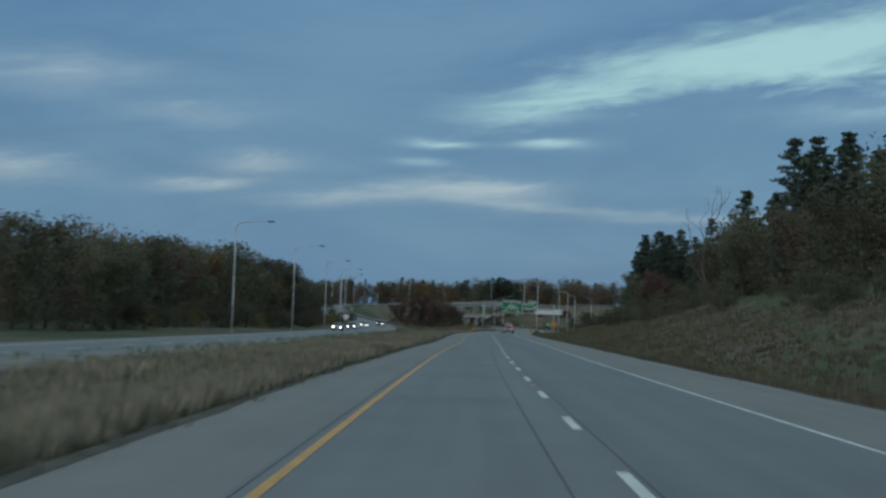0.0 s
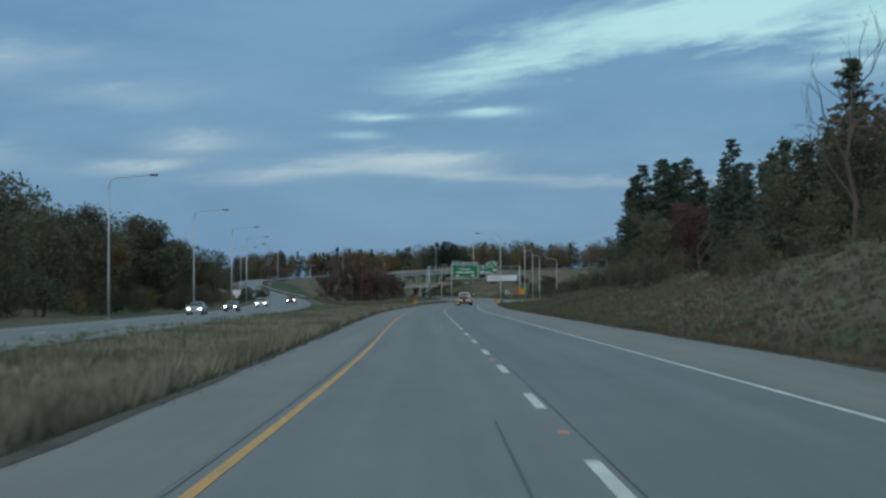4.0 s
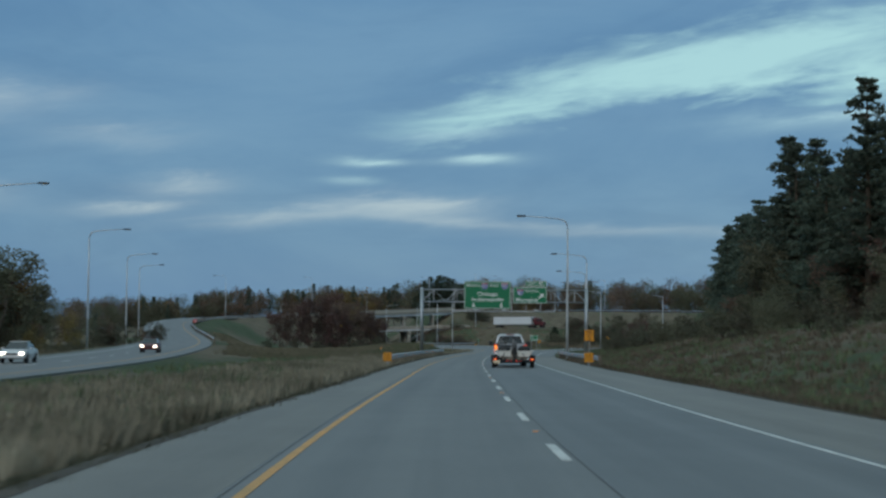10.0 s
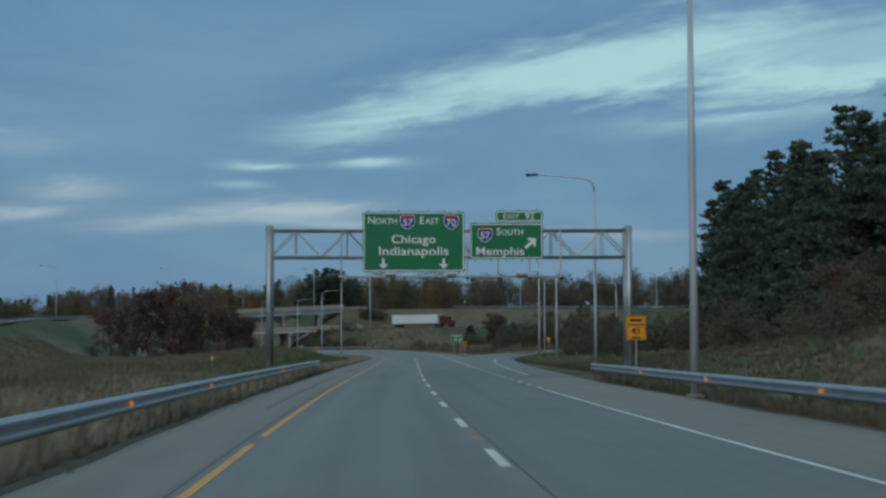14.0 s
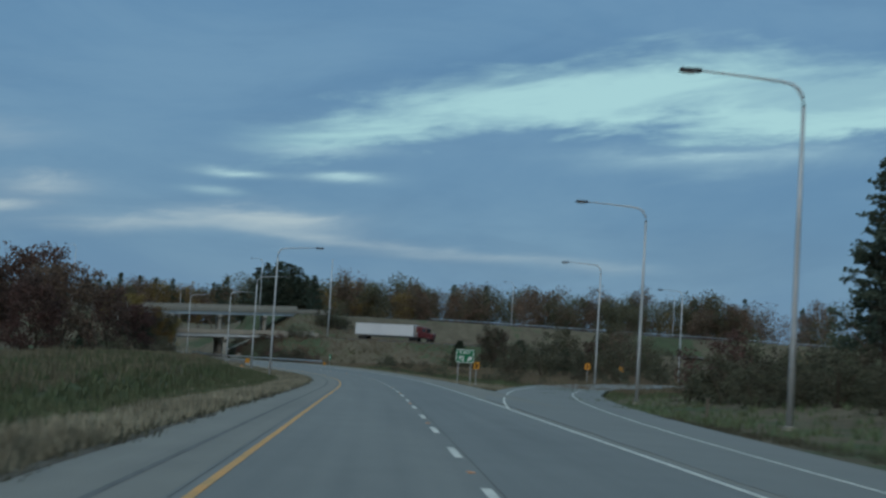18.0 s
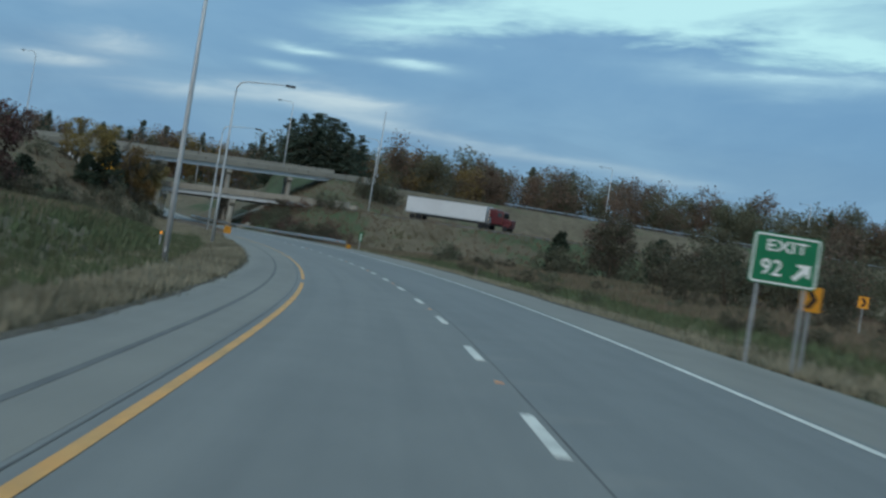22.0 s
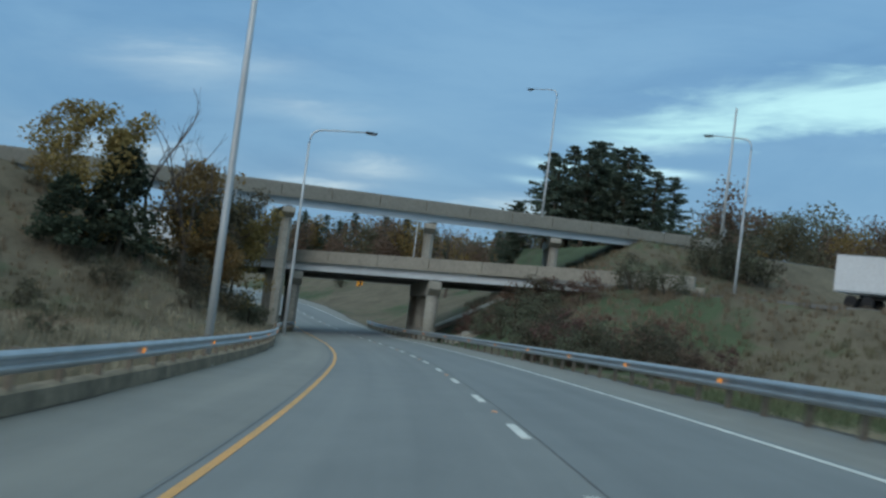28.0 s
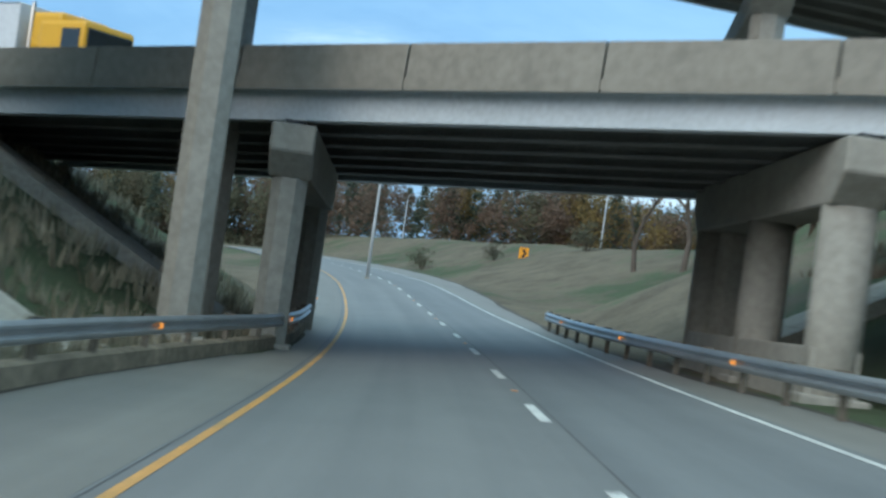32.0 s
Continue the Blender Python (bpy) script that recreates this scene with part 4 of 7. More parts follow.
def guard_rail(frames_fn, s0, s1, side, label, high=0.56):
    """A W-beam rail on posts along a line; side: +1 where traffic is to its right."""
    global GR_POST
    th = thing("guard_rail", label=label, category="guard rail")
    fr = [(p + Vector((0, 0, high)), r * side, u) for p, r, u in frames_fn(s0, s1, 3.0)]
    n = len(fr)
    i = 0
    while i < n - 1:
        j = min(i + 4, n - 1)
        part("beam", sweep(bmesh.new(), fr[i:j + 1], WBEAM), M_STEEL, th, smooth=False)
        i = j
    for i, (p, r, u) in enumerate(fr):
        m = Matrix.Translation(p - Vector((0, 0, 0.56)) - r * 0.16) @ pose(0, 0, 0, 0, 0, math.degrees(math.atan2(r.y, r.x)))
        if GR_POST is None:
            bm = boxed((0, 0, 0.18), (0.11, 0.15, 1.1), 0.01)
            box(bm, (0.1, 0, 0.56), (0.12, 0.14, 0.34), 0.01)
            o = part("post", bm, M_WOODPOST, th)
            o.matrix_basis = m
            GR_POST = o
        else:
            share("post", GR_POST, th, m)
        if i % 4 == 2:
            part("reflector", boxed((0.02, 0, 0), (0.03, 0.16, 0.09), 0.005), M_REFLECT, th, "amber reflector").matrix_basis = Matrix.Translation(p + r * 0.06) @ pose(0, 0, 0, 0, 0, math.degrees(math.atan2(r.y, r.x)))
    return th


# unlit reflectors given a weak glow in place of light thrown back
M_REFLECT = material("glowing_amber_reflector", (0.9, 0.35, 0.05), 0.25, vary=0.05, bump=0, emit=((1.0, 0.35, 0.04), 0.35))
guard_rail(lambda a, b, s: edge_frames(a, b, s, left_at, -0.25), 339, 430, 1, "galvanised steel guard rail on timber posts beside the median")
guard_rail(lambda a, b, s: edge_frames(a, b, s, right_at, 0.25), 345, 411, -1, "galvanised steel guard rail on timber posts beside the shoulder")
guard_rail(lambda a, b, s: edge_frames(a, b, s, left_at, 0.12), 701, 850, 1, "galvanised steel guard rail leading under the bridges", 0.70)
kerb_fr = edge_frames(701, 850, 3.0, left_at, -0.05)
kerb = thing("barrier_kerb", label="low stained tan concrete wall below the guard rail", category="kerb")
for i in range(0, len(kerb_fr) - 1, 3):
    part("kerb_block", sweep(bmesh.new(), kerb_fr[i:i + 4], [(0.0, -0.4), (0.14, -0.4), (0.12, 0.28), (0.02, 0.32), (-0.12, 0.32), (-0.12, -0.4)]), M_KERB, kerb)
guard_rail(lambda a, b, s: edge_frames(a, b, s, right_at, -0.25), 692, 846, -1, "galvanised steel guard rail below the grassy bank")
guard_rail(lambda a, b, s: oncoming.frames(a, b, s, 5.9), 760, 1112, -1, "steel guard rail along the climbing carriageway")
guard_rail(lambda a, b, s: oncoming.frames(a, b, s, 5.9), 1235, 1500, -1, "steel guard rail along the embankment road")

# ---- street lamps ----


def street_lamp_master():
    th = thing("street_lamp", label="tall grey metal street lamp with a long curved arm", category="street lamp", group="street lamps along the highway")
    pole = part("pole", tube(bmesh.new(), [(0, 0, 0.25), (0, 0, 4), (0, 0, 8), (0, 0, 12.8)], [0.125, 0.11, 0.095, 0.075], 12), M_POLE, th, smooth=True)
    pts = [(0, 0, 12.8), (0.05, 0, 13.2), (0.22, 0, 13.52), (0.5, 0, 13.7), (0.9, 0, 13.78), (2.2, 0, 13.9), (4.0, 0, 14.02)]
    part("arm", tube(bmesh.new(), pts, [0.075, 0.07, 0.065, 0.06, 0.055, 0.045, 0.035], 10), M_POLE, th, smooth=True)
    bm = bmesh.new()
    box(bm, (4.35, 0, 14.02), (0.85, 0.32, 0.16), 0.06)
    hd = part("lamp_head", bm, M_DARKMETAL, th, "dark flat lamp head")
    part("lens", boxed((4.42, 0, 13.925), (0.5, 0.24, 0.05), 0.02), M_LENS, hd, "pale unlit lens")
    part("base_plate", boxed((0, 0, 0.14), (0.42, 0.42, 0.28), 0.03), M_CONC, th)
    part("hand_hole", boxed((0.0, -0.122, 0.75), (0.1, 0.03, 0.2), 0.01), M_STEEL, th)
    return th


M_LENS = material("lamp_lens", (0.4, 0.42, 0.42), 0.2, vary=0.05, bump=0)
LAMP = street_lamp_master()
LAMPS = [(-28.1, 190, None, 0), (-26.9, 248, None, 0), (-27, 309, None, 0), (-28.2, 366, None, 0), (-31.5, 423, None, 0), (-37.5, 483, None, -8), (-45, 540, None, -8),
         (19.9, 387, None, 180), (29.3, 447, None, 176), (35.2, 495, None, 172), (40.9, 539.5, None, 165), (52, 600, None, 140), (75, 648, None, 120),
         (17.5, 601, None, -3), (15.8, 664.7, None, 5), (11.3, 731.6, None, 8), (1.35, 798, None, 12),
         (17.6, 841, 13.1, 130), (34.5, 816.7, None, 140), (-26, 803, 11.1, 130), (-58.3, 1091, 8.3, 20), (-9.2, 985, 9.0, 190), (95, 903, 15.2, 120), (150, 917, 15.4, 110), (-52, 755, 9.2, 160), (-20, 905, None, 190)]
for i, (x, y, z, turn) in enumerate(LAMPS):
    z = ground_z(x, y) if z is None else z
    m = pose(x, y, z - 0.1, 0, 0, turn)
    if i == 0:
        LAMP.matrix_basis = m
    else:
        ob = copy_thing(LAMP, m)
        if x > 18 and y < 700:
            ob.scale = (1, 1, 0.965)
        elif x < 10 and 720 < y < 800 and z < 9:
            ob.scale = (1, 1, 1.1)

# ---- trees ----


class Leaves:
    """Clumps of small three-cornered leaf blades, gathered into one mesh."""

    def __init__(self, seed):
        self.rs, self.clumps = np.random.RandomState(seed), []

    def add(self, centre, radius, count, size, flat=0.8):
        self.clumps.append((tuple(centre), radius, count, size, flat))

    def mesh(self, name, mat):
        rs = self.rs
        n = np.array([c[2] for c in self.clumps])
        centre = np.repeat(np.array([c[0] for c in self.clumps], float), n, 0)
        radius, size, flat = (np.repeat(np.array([c[k] for c in self.clumps], float), n) for k in (1, 3, 4))
        m = len(centre)

        def unit(v):
            return v / np.linalg.norm(v, axis=1, keepdims=True)

        d = unit(rs.normal(size=(m, 3))) * (radius * rs.random_sample(m) ** 0.45)[:, None]
        d[:, 2] *= flat
        a = unit(rs.normal(size=(m, 3)) * (1, 1, 0.7))
        b = unit(np.cross(a, rs.normal(size=(m, 3))))
        w = (size * rs.uniform(0.6, 1.35, m))[:, None]
        p = centre + d
        co = np.stack([p + a * w * 0.55, p - a * w * 0.3 + b * w * 0.36, p - a * w * 0.4 - b * w * 0.36], 1).reshape(-1, 3)
        me = bpy.data.meshes.new(name)
        me.vertices.add(3 * m)
        me.vertices.foreach_set("co", co.ravel())
        me.loops.add(3 * m)
        me.loops.foreach_set("vertex_index", np.arange(3 * m, dtype=np.int32))
        me.polygons.add(m)
        me.polygons.foreach_set("loop_start", np.arange(0, 3 * m, 3, dtype=np.int32))
        me.update(calc_edges=True)
        me.materials.append(mat)
        return me

    def part(self, name, mat, parent=None):
        ob = new(name, self.mesh(name, mat))
        ob.parent = parent
        return ob


def limbs(bm, rng, p, d, length, r, depth, ends, spread=0.6, n=6, twigs=None):
    q = p + d * length * 0.55 + Vector((rng.gauss(0, 0.05), rng.gauss(0, 0.05), 0)) * length
    e = q + (d + Vector((rng.gauss(0, 0.15), rng.gauss(0, 0.15), 0.08))).normalized() * length * 0.45
    tube(bm, [p, q, e], [r, r * 0.8, r * 0.55], n, cap=False)
    ends.append(e)
    if depth == 0:
        return
    for k in range(rng.choice((2, 3, 3))):
        s = Vector((rng.gauss(0, 1), rng.gauss(0, 1), rng.gauss(0.25, 0.5))).normalized()
        nd = (d + s * spread * rng.uniform(0.8, 1.3)).normalized()
        limbs(twigs or bm, rng, (q if k == 0 else e), nd, length * rng.uniform(0.55, 0.8), r * 0.5, depth - 1, ends, spread, max(3, n - 2))


def broadleaf_tree(seed, height, mat, name="tree", label="", clump=52, bare=0.0):
    rng = random.Random(seed)
    th = thing(name, label=label, category="tree")
    bm, ends = bmesh.new(), []
    twigs = bmesh.new() if bare else None
    limbs(bm, rng, Vector((0, 0, -0.4)), Vector((rng.gauss(0, 0.05), rng.gauss(0, 0.05), 1)).normalized(), height * 0.38, height * 0.018, 3 if not bare else 4, ends, 0.75, 7, twigs)
    part("trunk", bm, M_BARK if not bare else M_TWIG, th)
    if bare:
        part("branch_work", twigs, M_TWIG, th)
    if not bare:
        lv = Leaves(seed)
        top = max(e.z for e in ends)
        for e in ends:
            if e.z < height * 0.16:
                continue
            c = Vector((e.x * 1.05, e.y * 1.05, e.z * height * 0.93 / top))
            lv.add(c, height * rng.uniform(0.08, 0.14), clump, height * 0.032)
        for _ in range(50):
            a, zz = rng.random() * 6.28, rng.uniform(0.12, 0.94)
            w = height * 0.31 * math.sin(math.pi * min(1, zz * 0.92 + 0.1)) ** 0.6
            lv.add(Vector((math.cos(a) * w * rng.uniform(0.5, 1), math.sin(a) * w * rng.uniform(0.5, 1), zz * height)), height * rng.uniform(0.08, 0.125), clump, height * 0.032)
        lv.part("crown", mat, th)
    return th


def pine_tree(seed, height, label="", lean=0.35):
    rng = random.Random(seed)
    th = thing("pine_tree", label=label, category="tree")
    part("trunk", tube(bmesh.new(), [(0, 0, -0.5), (0.05, 0, height * 0.5), (0, 0.05, height)], [height * 0.016, height * 0.010, 0.03], 7), M_BARK, th)
    lv = Leaves(seed)
    tw = bmesh.new()
    z = height * rng.uniform(0.14, 0.24)
    while z < height * 0.985:
        t = (z / height)
        reach = height * 0.21 * (1 - t) ** 0.66 * rng.uniform(0.75, 1.15) + 0.3
        for k in range(rng.choice((4, 5, 5, 6))):
            a = rng.random() * 6.28
            d = Vector((math.cos(a), math.sin(a), 0))
            L = reach * rng.uniform(0.6, 1.15)
            tip = Vector((0, 0, z)) + d * L + Vector((0, 0, L * rng.uniform(0.0, 0.28)))
            tube(tw, [(0, 0, z), tuple(tip)], [0.05, 0.015], 3, cap=False)
            m = max(2, int(L / 0.62))
            for j in range(m):
                f = (j + 1) / m
                if f < 0.25 and L > 2:
                    continue
                c = Vector((0, 0, z)).lerp(tip, f) + Vector((rng.gauss(0, 0.12), rng.gauss(0, 0.12), rng.gauss(0.1, 0.08)))
                lv.add(c, 0.40 + 0.40 * (1 - t), 11, 0.48, 0.5)
        z += height * 0.028 * rng.uniform(0.8, 1.3)
    part("branch_work", tw, M_BARK, th)
    lv.part("crown", M_PINE, th)
    return th


def shrub(seed, size, mat, name="shrub", label=""):
    rng = random.Random(seed)
    th = thing(name, label=label, category="shrub")
    bm = bmesh.new()
    for k in range(7):
        a = rng.random() * 6.28
        tube(bm, [(0, 0, -0.2), (math.cos(a) * size * 0.25, math.sin(a) * size * 0.25, size * 0.55)], [0.05, 0.02], 4, cap=False)
    part("stem", bm, M_BARK, th)
    lv = Leaves(seed)
    for k in range(38):
        a, r = rng.random() * 6.28, size * 0.55 * math.sqrt(rng.random())
        h = size * rng.uniform(0.12, 0.95) * (1 - 0.45 * (r / (size * 0.55)) ** 2)
        lv.add(Vector((math.cos(a) * r, math.sin(a) * r, h)), size * rng.uniform(0.12, 0.19), 40, size * 0.038 + 0.05)
    lv.part("foliage", mat, th)
    return th


def plant(proto, x, y, s=1.0, turn=0.0, sz=None, z=None):
    z = ground_z(x, y) if z is None else z
    m = pose(x, y, z - 0.15, 0, 0, turn)
    first = not proto.get("used")
    if first:
        proto["used"] = 1
        proto.matrix_basis = m
        proto.scale = (s, s, sz or s)
        return proto
    ob = copy_thing(proto, m)
    ob.scale = (s, s, sz or s)
    return ob


PINES = [pine_tree(11 + i, 20 + i % 2, "tall dark green pine tree in a roadside wood") for i in range(4)]
GREENS = [broadleaf_tree(31 + i, 13, M_LEAFGREEN, label="olive brown autumn tree in the woods") for i in range(3)]
REDS = [broadleaf_tree(41 + i, 11, M_LEAFRED, label="rust red autumn oak tree") for i in range(3)]
GOLDS = [broadleaf_tree(51 + i, 11, M_LEAFGOLD, label="golden brown autumn tree") for i in range(2)]
BARES = [broadleaf_tree(61 + i, 12, None, "bare_tree", "bare leafless grey tree", bare=1.0) for i in range(3)]
SHRUBS = [shrub(71 + i, 3.2, M_SHRUB, label="dense olive brown roadside shrub") for i in range(3)]
def cedar(seed, label):
    rng = random.Random(seed)
    th = thing("cedar_bush", label=label, category="shrub")
    part("stem", tube(bmesh.new(), [(0, 0, -0.3), (0, 0, 2.4)], [0.09, 0.03], 6), M_BARK, th)
    lv = Leaves(seed)
    for k in range(70):
        t = rng.random() ** 0.8
        a, r = rng.random() * 6.28, (1.0 * (1 - t) ** 0.6 + 0.08) * rng.uniform(0.35, 1.0)
        lv.add((math.cos(a) * r, math.sin(a) * r, 0.15 + 2.75 * t), 0.32, 70, 0.13)
    lv.part("foliage", M_CEDAR, th)
    return th


M_CEDAR = material("cedar_foliage", (0.060, 0.082, 0.058), 0.85, vary=0.4, scale=0.6, fine=6, bump=0, spec=0.1, island=0.35, thin=0.2)
CEDARS = [cedar(91, "dense dark green cedar bush on the bank")]
REDSHRUB = [shrub(81 + i, 3.4, M_LEAFRED, label="dark red leafed shrub thicket") for i in range(2)]


def crown_mass(lv, rng, x, y, z, h, wide, conifer=False):
    """One far tree of a wood: a heap of leaf blades with an uneven outline."""
    if conifer:
        for k in range(46):
            t = rng.random() ** 0.8
            r = wide * (1 - t) * rng.uniform(0.3, 1.0)
            a = rng.random() * 6.28
            lv.add((x + math.cos(a) * r, y + math.sin(a) * r, z + h * (0.06 + 0.94 * t)), h * 0.055, 13, h * 0.045)
        return
    lobes = [(rng.uniform(-0.5, 0.5) * wide, rng.uniform(-0.5, 0.5) * wide, rng.uniform(0.35, 0.8) * h, rng.uniform(0.26, 0.42) * wide) for _ in range(7)]
    lobes.append((rng.uniform(-0.1, 0.1) * wide, 0, h * 0.84, wide * 0.34))
    for lx, ly, lz, lr in lobes:
        lv.add((x + lx, y + ly, z + lz), lr * 1.15, 125, h * 0.038, 0.9)
    for k in range(14):
        a = rng.random() * 6.28
        lv.add((x + math.cos(a) * wide * 0.5, y + math.sin(a) * wide * 0.5, z + h * rng.uniform(0.0, 0.42)), wide * 0.26, 26, h * 0.045)


def far_wood(spots, mat, label, seed, conifer=False):
    rng = random.Random(seed)
    lv = Leaves(seed)
    for x, y, h in spots:
        crown_mass(lv, rng, x, y, ground_z(x, y) - 0.3, h, h * (0.24 if conifer else rng.uniform(0.42, 0.62)), conifer)
    tagged(lv.part("woods", mat), label, "trees", kind="stuff")


def build_woods():
    rng = random.Random(7)

    def pick(kinds):
        return rng.choice(rng.choice(kinds))

    # wood on the hillside beside the outer shoulder
    back = {"g": [], "r": [], "p": [], "o": []}
    def edge_of(y):
        """The wood's front line."""
        return float(road_x(y)) + 31 + 4 * smooth(y, 300, 375) if y < 430 else 50 + (y - 430) * 0.155

    for i in range(60):
        y = rng.uniform(110, 440)
        k = rng.choice(PINES)
        near = 1 - smooth(y, 320, 370)
        plant(k, edge_of(y) + 3.5 + 9 * near + abs(rng.gauss(0, 1)) * 7, y, rng.uniform(0.85, 1.08) * (1 - 0.22 * near), rng.uniform(0, 360))
    for i in range(38):
        y = rng.uniform(425, 578)
        k = rng.choice(PINES)
        plant(k, edge_of(y) + 2 + abs(rng.gauss(0, 1)) * 6, y, rng.uniform(0.98, 1.2), rng.uniform(0, 360))
    for x, y, s in ((45.7, 379, 1.05), (49, 376, 1.12), (52.5, 384, 1.05), (56.3, 391, 1.12), (61.8, 376, 1.18), (47, 368, 1.0), (44.5, 388, 0.82), (46, 396, 0.9), (52, 240, 1.3), (49.6, 241, 0.95), (54, 232, 1.25), (47, 252, 1.0), (56, 246, 1.25), (60, 238, 1.3), (51, 228, 1.1), (57, 226, 1.2),
                    (76.5, 582, 1.15), (79, 585, 1.36), (82, 579, 1.34), (79, 576, 1.2), (85, 587, 1.4), (89, 580, 1.4)):
        plant(rng.choice(PINES), x, y, s, rng.uniform(0, 360))
    plant(BARES[0], 32.8, 204.6, 1.2, 40, 1.42)
    plant(BARES[1], 74.5, 580, 0.8, 40, 1.0)
    for i in range(26):
        y = rng.uniform(70, 480)
        k = rng.choice((GREENS[0], GREENS[1], GREENS[2], REDS[0], BARES[2]))
        plant(k, edge_of(y) + rng.uniform(-1.5, 4), y, rng.uniform(0.55, 0.9), rng.uniform(0, 360))
    for i in range(150):
        y = rng.uniform(95, 590)
        back[rng.choice("pppgr")].append((edge_of(y) + rng.uniform(9, 44), y, rng.uniform(16, 22) * (1 - 0.25 * (1 - smooth(y, 320, 370)))))
    for i in range(30):
        y = rng.uniform(480, 558)
        plant(rng.choice(SHRUBS), float(road_x(y)) + rng.uniform(20, 31) + 3 * smooth(y, 520, 558), y, rng.uniform(0.6, 1.25), rng.uniform(0, 360))
    for i in range(58):
        y = rng.uniform(60, 500)
        o = 22 + abs(rng.gauss(0, 5))
        plant(rng.choice(SHRUBS), float(road_x(y)) + o, y, rng.uniform(0.5, 1.1), rng.uniform(0, 360))
    for i in range(30):
        y = rng.uniform(455, 575)
        plant(rng.choice(SHRUBS + REDSHRUB[:1]), float(road_x(y)) + rng.uniform(25, 62), y, rng.uniform(1.0, 1.9), rng.uniform(0, 360))
    # wood beyond the other carriageway
    for i in range(52):
        y = rng.uniform(70, 440)
        x = -36 - abs(rng.gauss(0, 1)) * 5
        k = pick([GREENS, GREENS, GREENS, REDS, GOLDS, BARES])
        plant(k, x, y, rng.uniform(0.82, 1.18) * (1 - 0.35 * smooth(y, 350, 450)) * (0.70 + 0.30 * smooth(y, 150, 260)), rng.uniform(0, 360))
    for i in range(150):
        y = rng.uniform(60, 450)
        back[rng.choice("gggrro")].append((-43 - abs(rng.gauss(0, 1)) * 16, y, rng.uniform(10, 15.5) * (1 - 0.35 * smooth(y, 350, 450)) * (0.70 + 0.30 * smooth(y, 150, 260))))
    for i in range(55):
        y = rng.uniform(60, 490)
        back["g"].append((float(road_x(y)) + 24 + abs(rng.gauss(0, 5)), y, rng.uniform(2.2, 4.5)))
        back[rng.choice("ggro")].append((-34 - abs(rng.gauss(0, 3)), y, rng.uniform(2.5, 5.0)))
    for i in range(28):
        y = rng.uniform(70, 500)
        plant(rng.choice(SHRUBS), -33.5 - abs(rng.gauss(0, 3)), y, rng.uniform(0.5, 1.2), rng.uniform(0, 360))
    # red oaks in the widening median
    for x, y, s, k in ((-12, 640, 1.15, 0), (-7, 628, 0.95, 1), (-17, 632, 1.0, 2), (-3, 640, 0.75, 0), (0, 650, 0.6, 1), (-22, 660, 1.0, 2), (-10, 622, 0.8, 2), (-26, 650, 0.8, 1)):
        plant(REDS[k], x, y, s * 1.2, k * 77)
    for x, y, s in ((2, 652, 0.9), (4.5, 660, 0.8), (-5, 616, 0.9), (0, 628, 1.0), (5, 640, 0.7), (-14, 612, 0.9), (-20, 620, 1.1), (-28, 640, 1.2)):
        plant(SHRUBS[0], x, y, s, 40)
    # golden tree, cedar and bare trees on the bank before the bridge
    plant(GOLDS[0], -11.6, 791, 0.9, 20)
    plant(GOLDS[1], -17, 799, 0.66, 80)
    for x, y, s, h in ((-18.4, 766, 3.1, 2.2), (-9.4, 791, 2.9, 2.5), (-12.4, 788.5, 2.4, 1.7)):
        plant(CEDARS[0], x, y, s, 10 * x, h)
    plant(BARES[1], -6.1, 795, 1.2, 30)
    plant(BARES[2], -8.4, 793, 1.15, 100)
    plant(GREENS[2], -5.4, 799, 0.66, 90)
    plant(GOLDS[0], -3.7, 801, 0.78, 10)
    plant(GOLDS[0], -3.4, 796.5, 0.5, 140)
    plant(GOLDS[1], -6.2, 797, 0.85, 200)
    for x, y, s in ((-1.7, 799.5, 0.9), (-2.4, 794, 0.85), (-4.6, 792, 1.0), (-2.8, 803, 0.9)):
        plant(SHRUBS[0], x, y, s, 40 * x)
    plant(BARES[2], -10.0, 808, 0.8, 130)
    plant(GREENS[1], -6.5, 803, 0.62, 200)
    for x, y, s in ((-5, 800, 1.0), (-4, 808, 0.9), (-8, 786, 0.8), (-15, 780, 1.0), (-21, 792, 1.2), (-3, 788, 0.6), (0, 700, 0.6), (-3, 715, 0.8)):
        plant(SHRUBS[2], x, y, s, 30)
    for x, y, s in ((-12, 716, 1.25), (-1, 738, 1.35), (-6, 752, 1.15), (-20, 730, 1.2), (-9, 690, 1.0)):
        plant(SHRUBS[1], x, y, s, 50 + x, s * 1.35)
    for i in range(34):
        y = rng.uniform(690, 812)
        e = rng.uniform(7, 34)
        plant(rng.choice(SHRUBS), float(road_x(y)) + float(left_at(y)) - e, y, rng.uniform(0.4, 1.0), rng.uniform(0, 360))
    # thicket on the bank beside the outer rail
    for i in range(52):
        y = rng.uniform(776, 824)
        o = float(right_at(y)) + 5 + abs(rng.gauss(0, 6))
        plant(rng.choice(SHRUBS + REDSHRUB), float(road_x(y)) + o, y, rng.uniform(0.6, 1.15), rng.uniform(0, 360))
    for i in range(26):
        y = rng.uniform(585, 770)
        o = float(right_at(y)) + 16 + rng.uniform(0, 55)
        plant(rng.choice(SHRUBS), float(road_x(y)) + o, y, rng.uniform(0.4, 1.0), rng.uniform(0, 360))
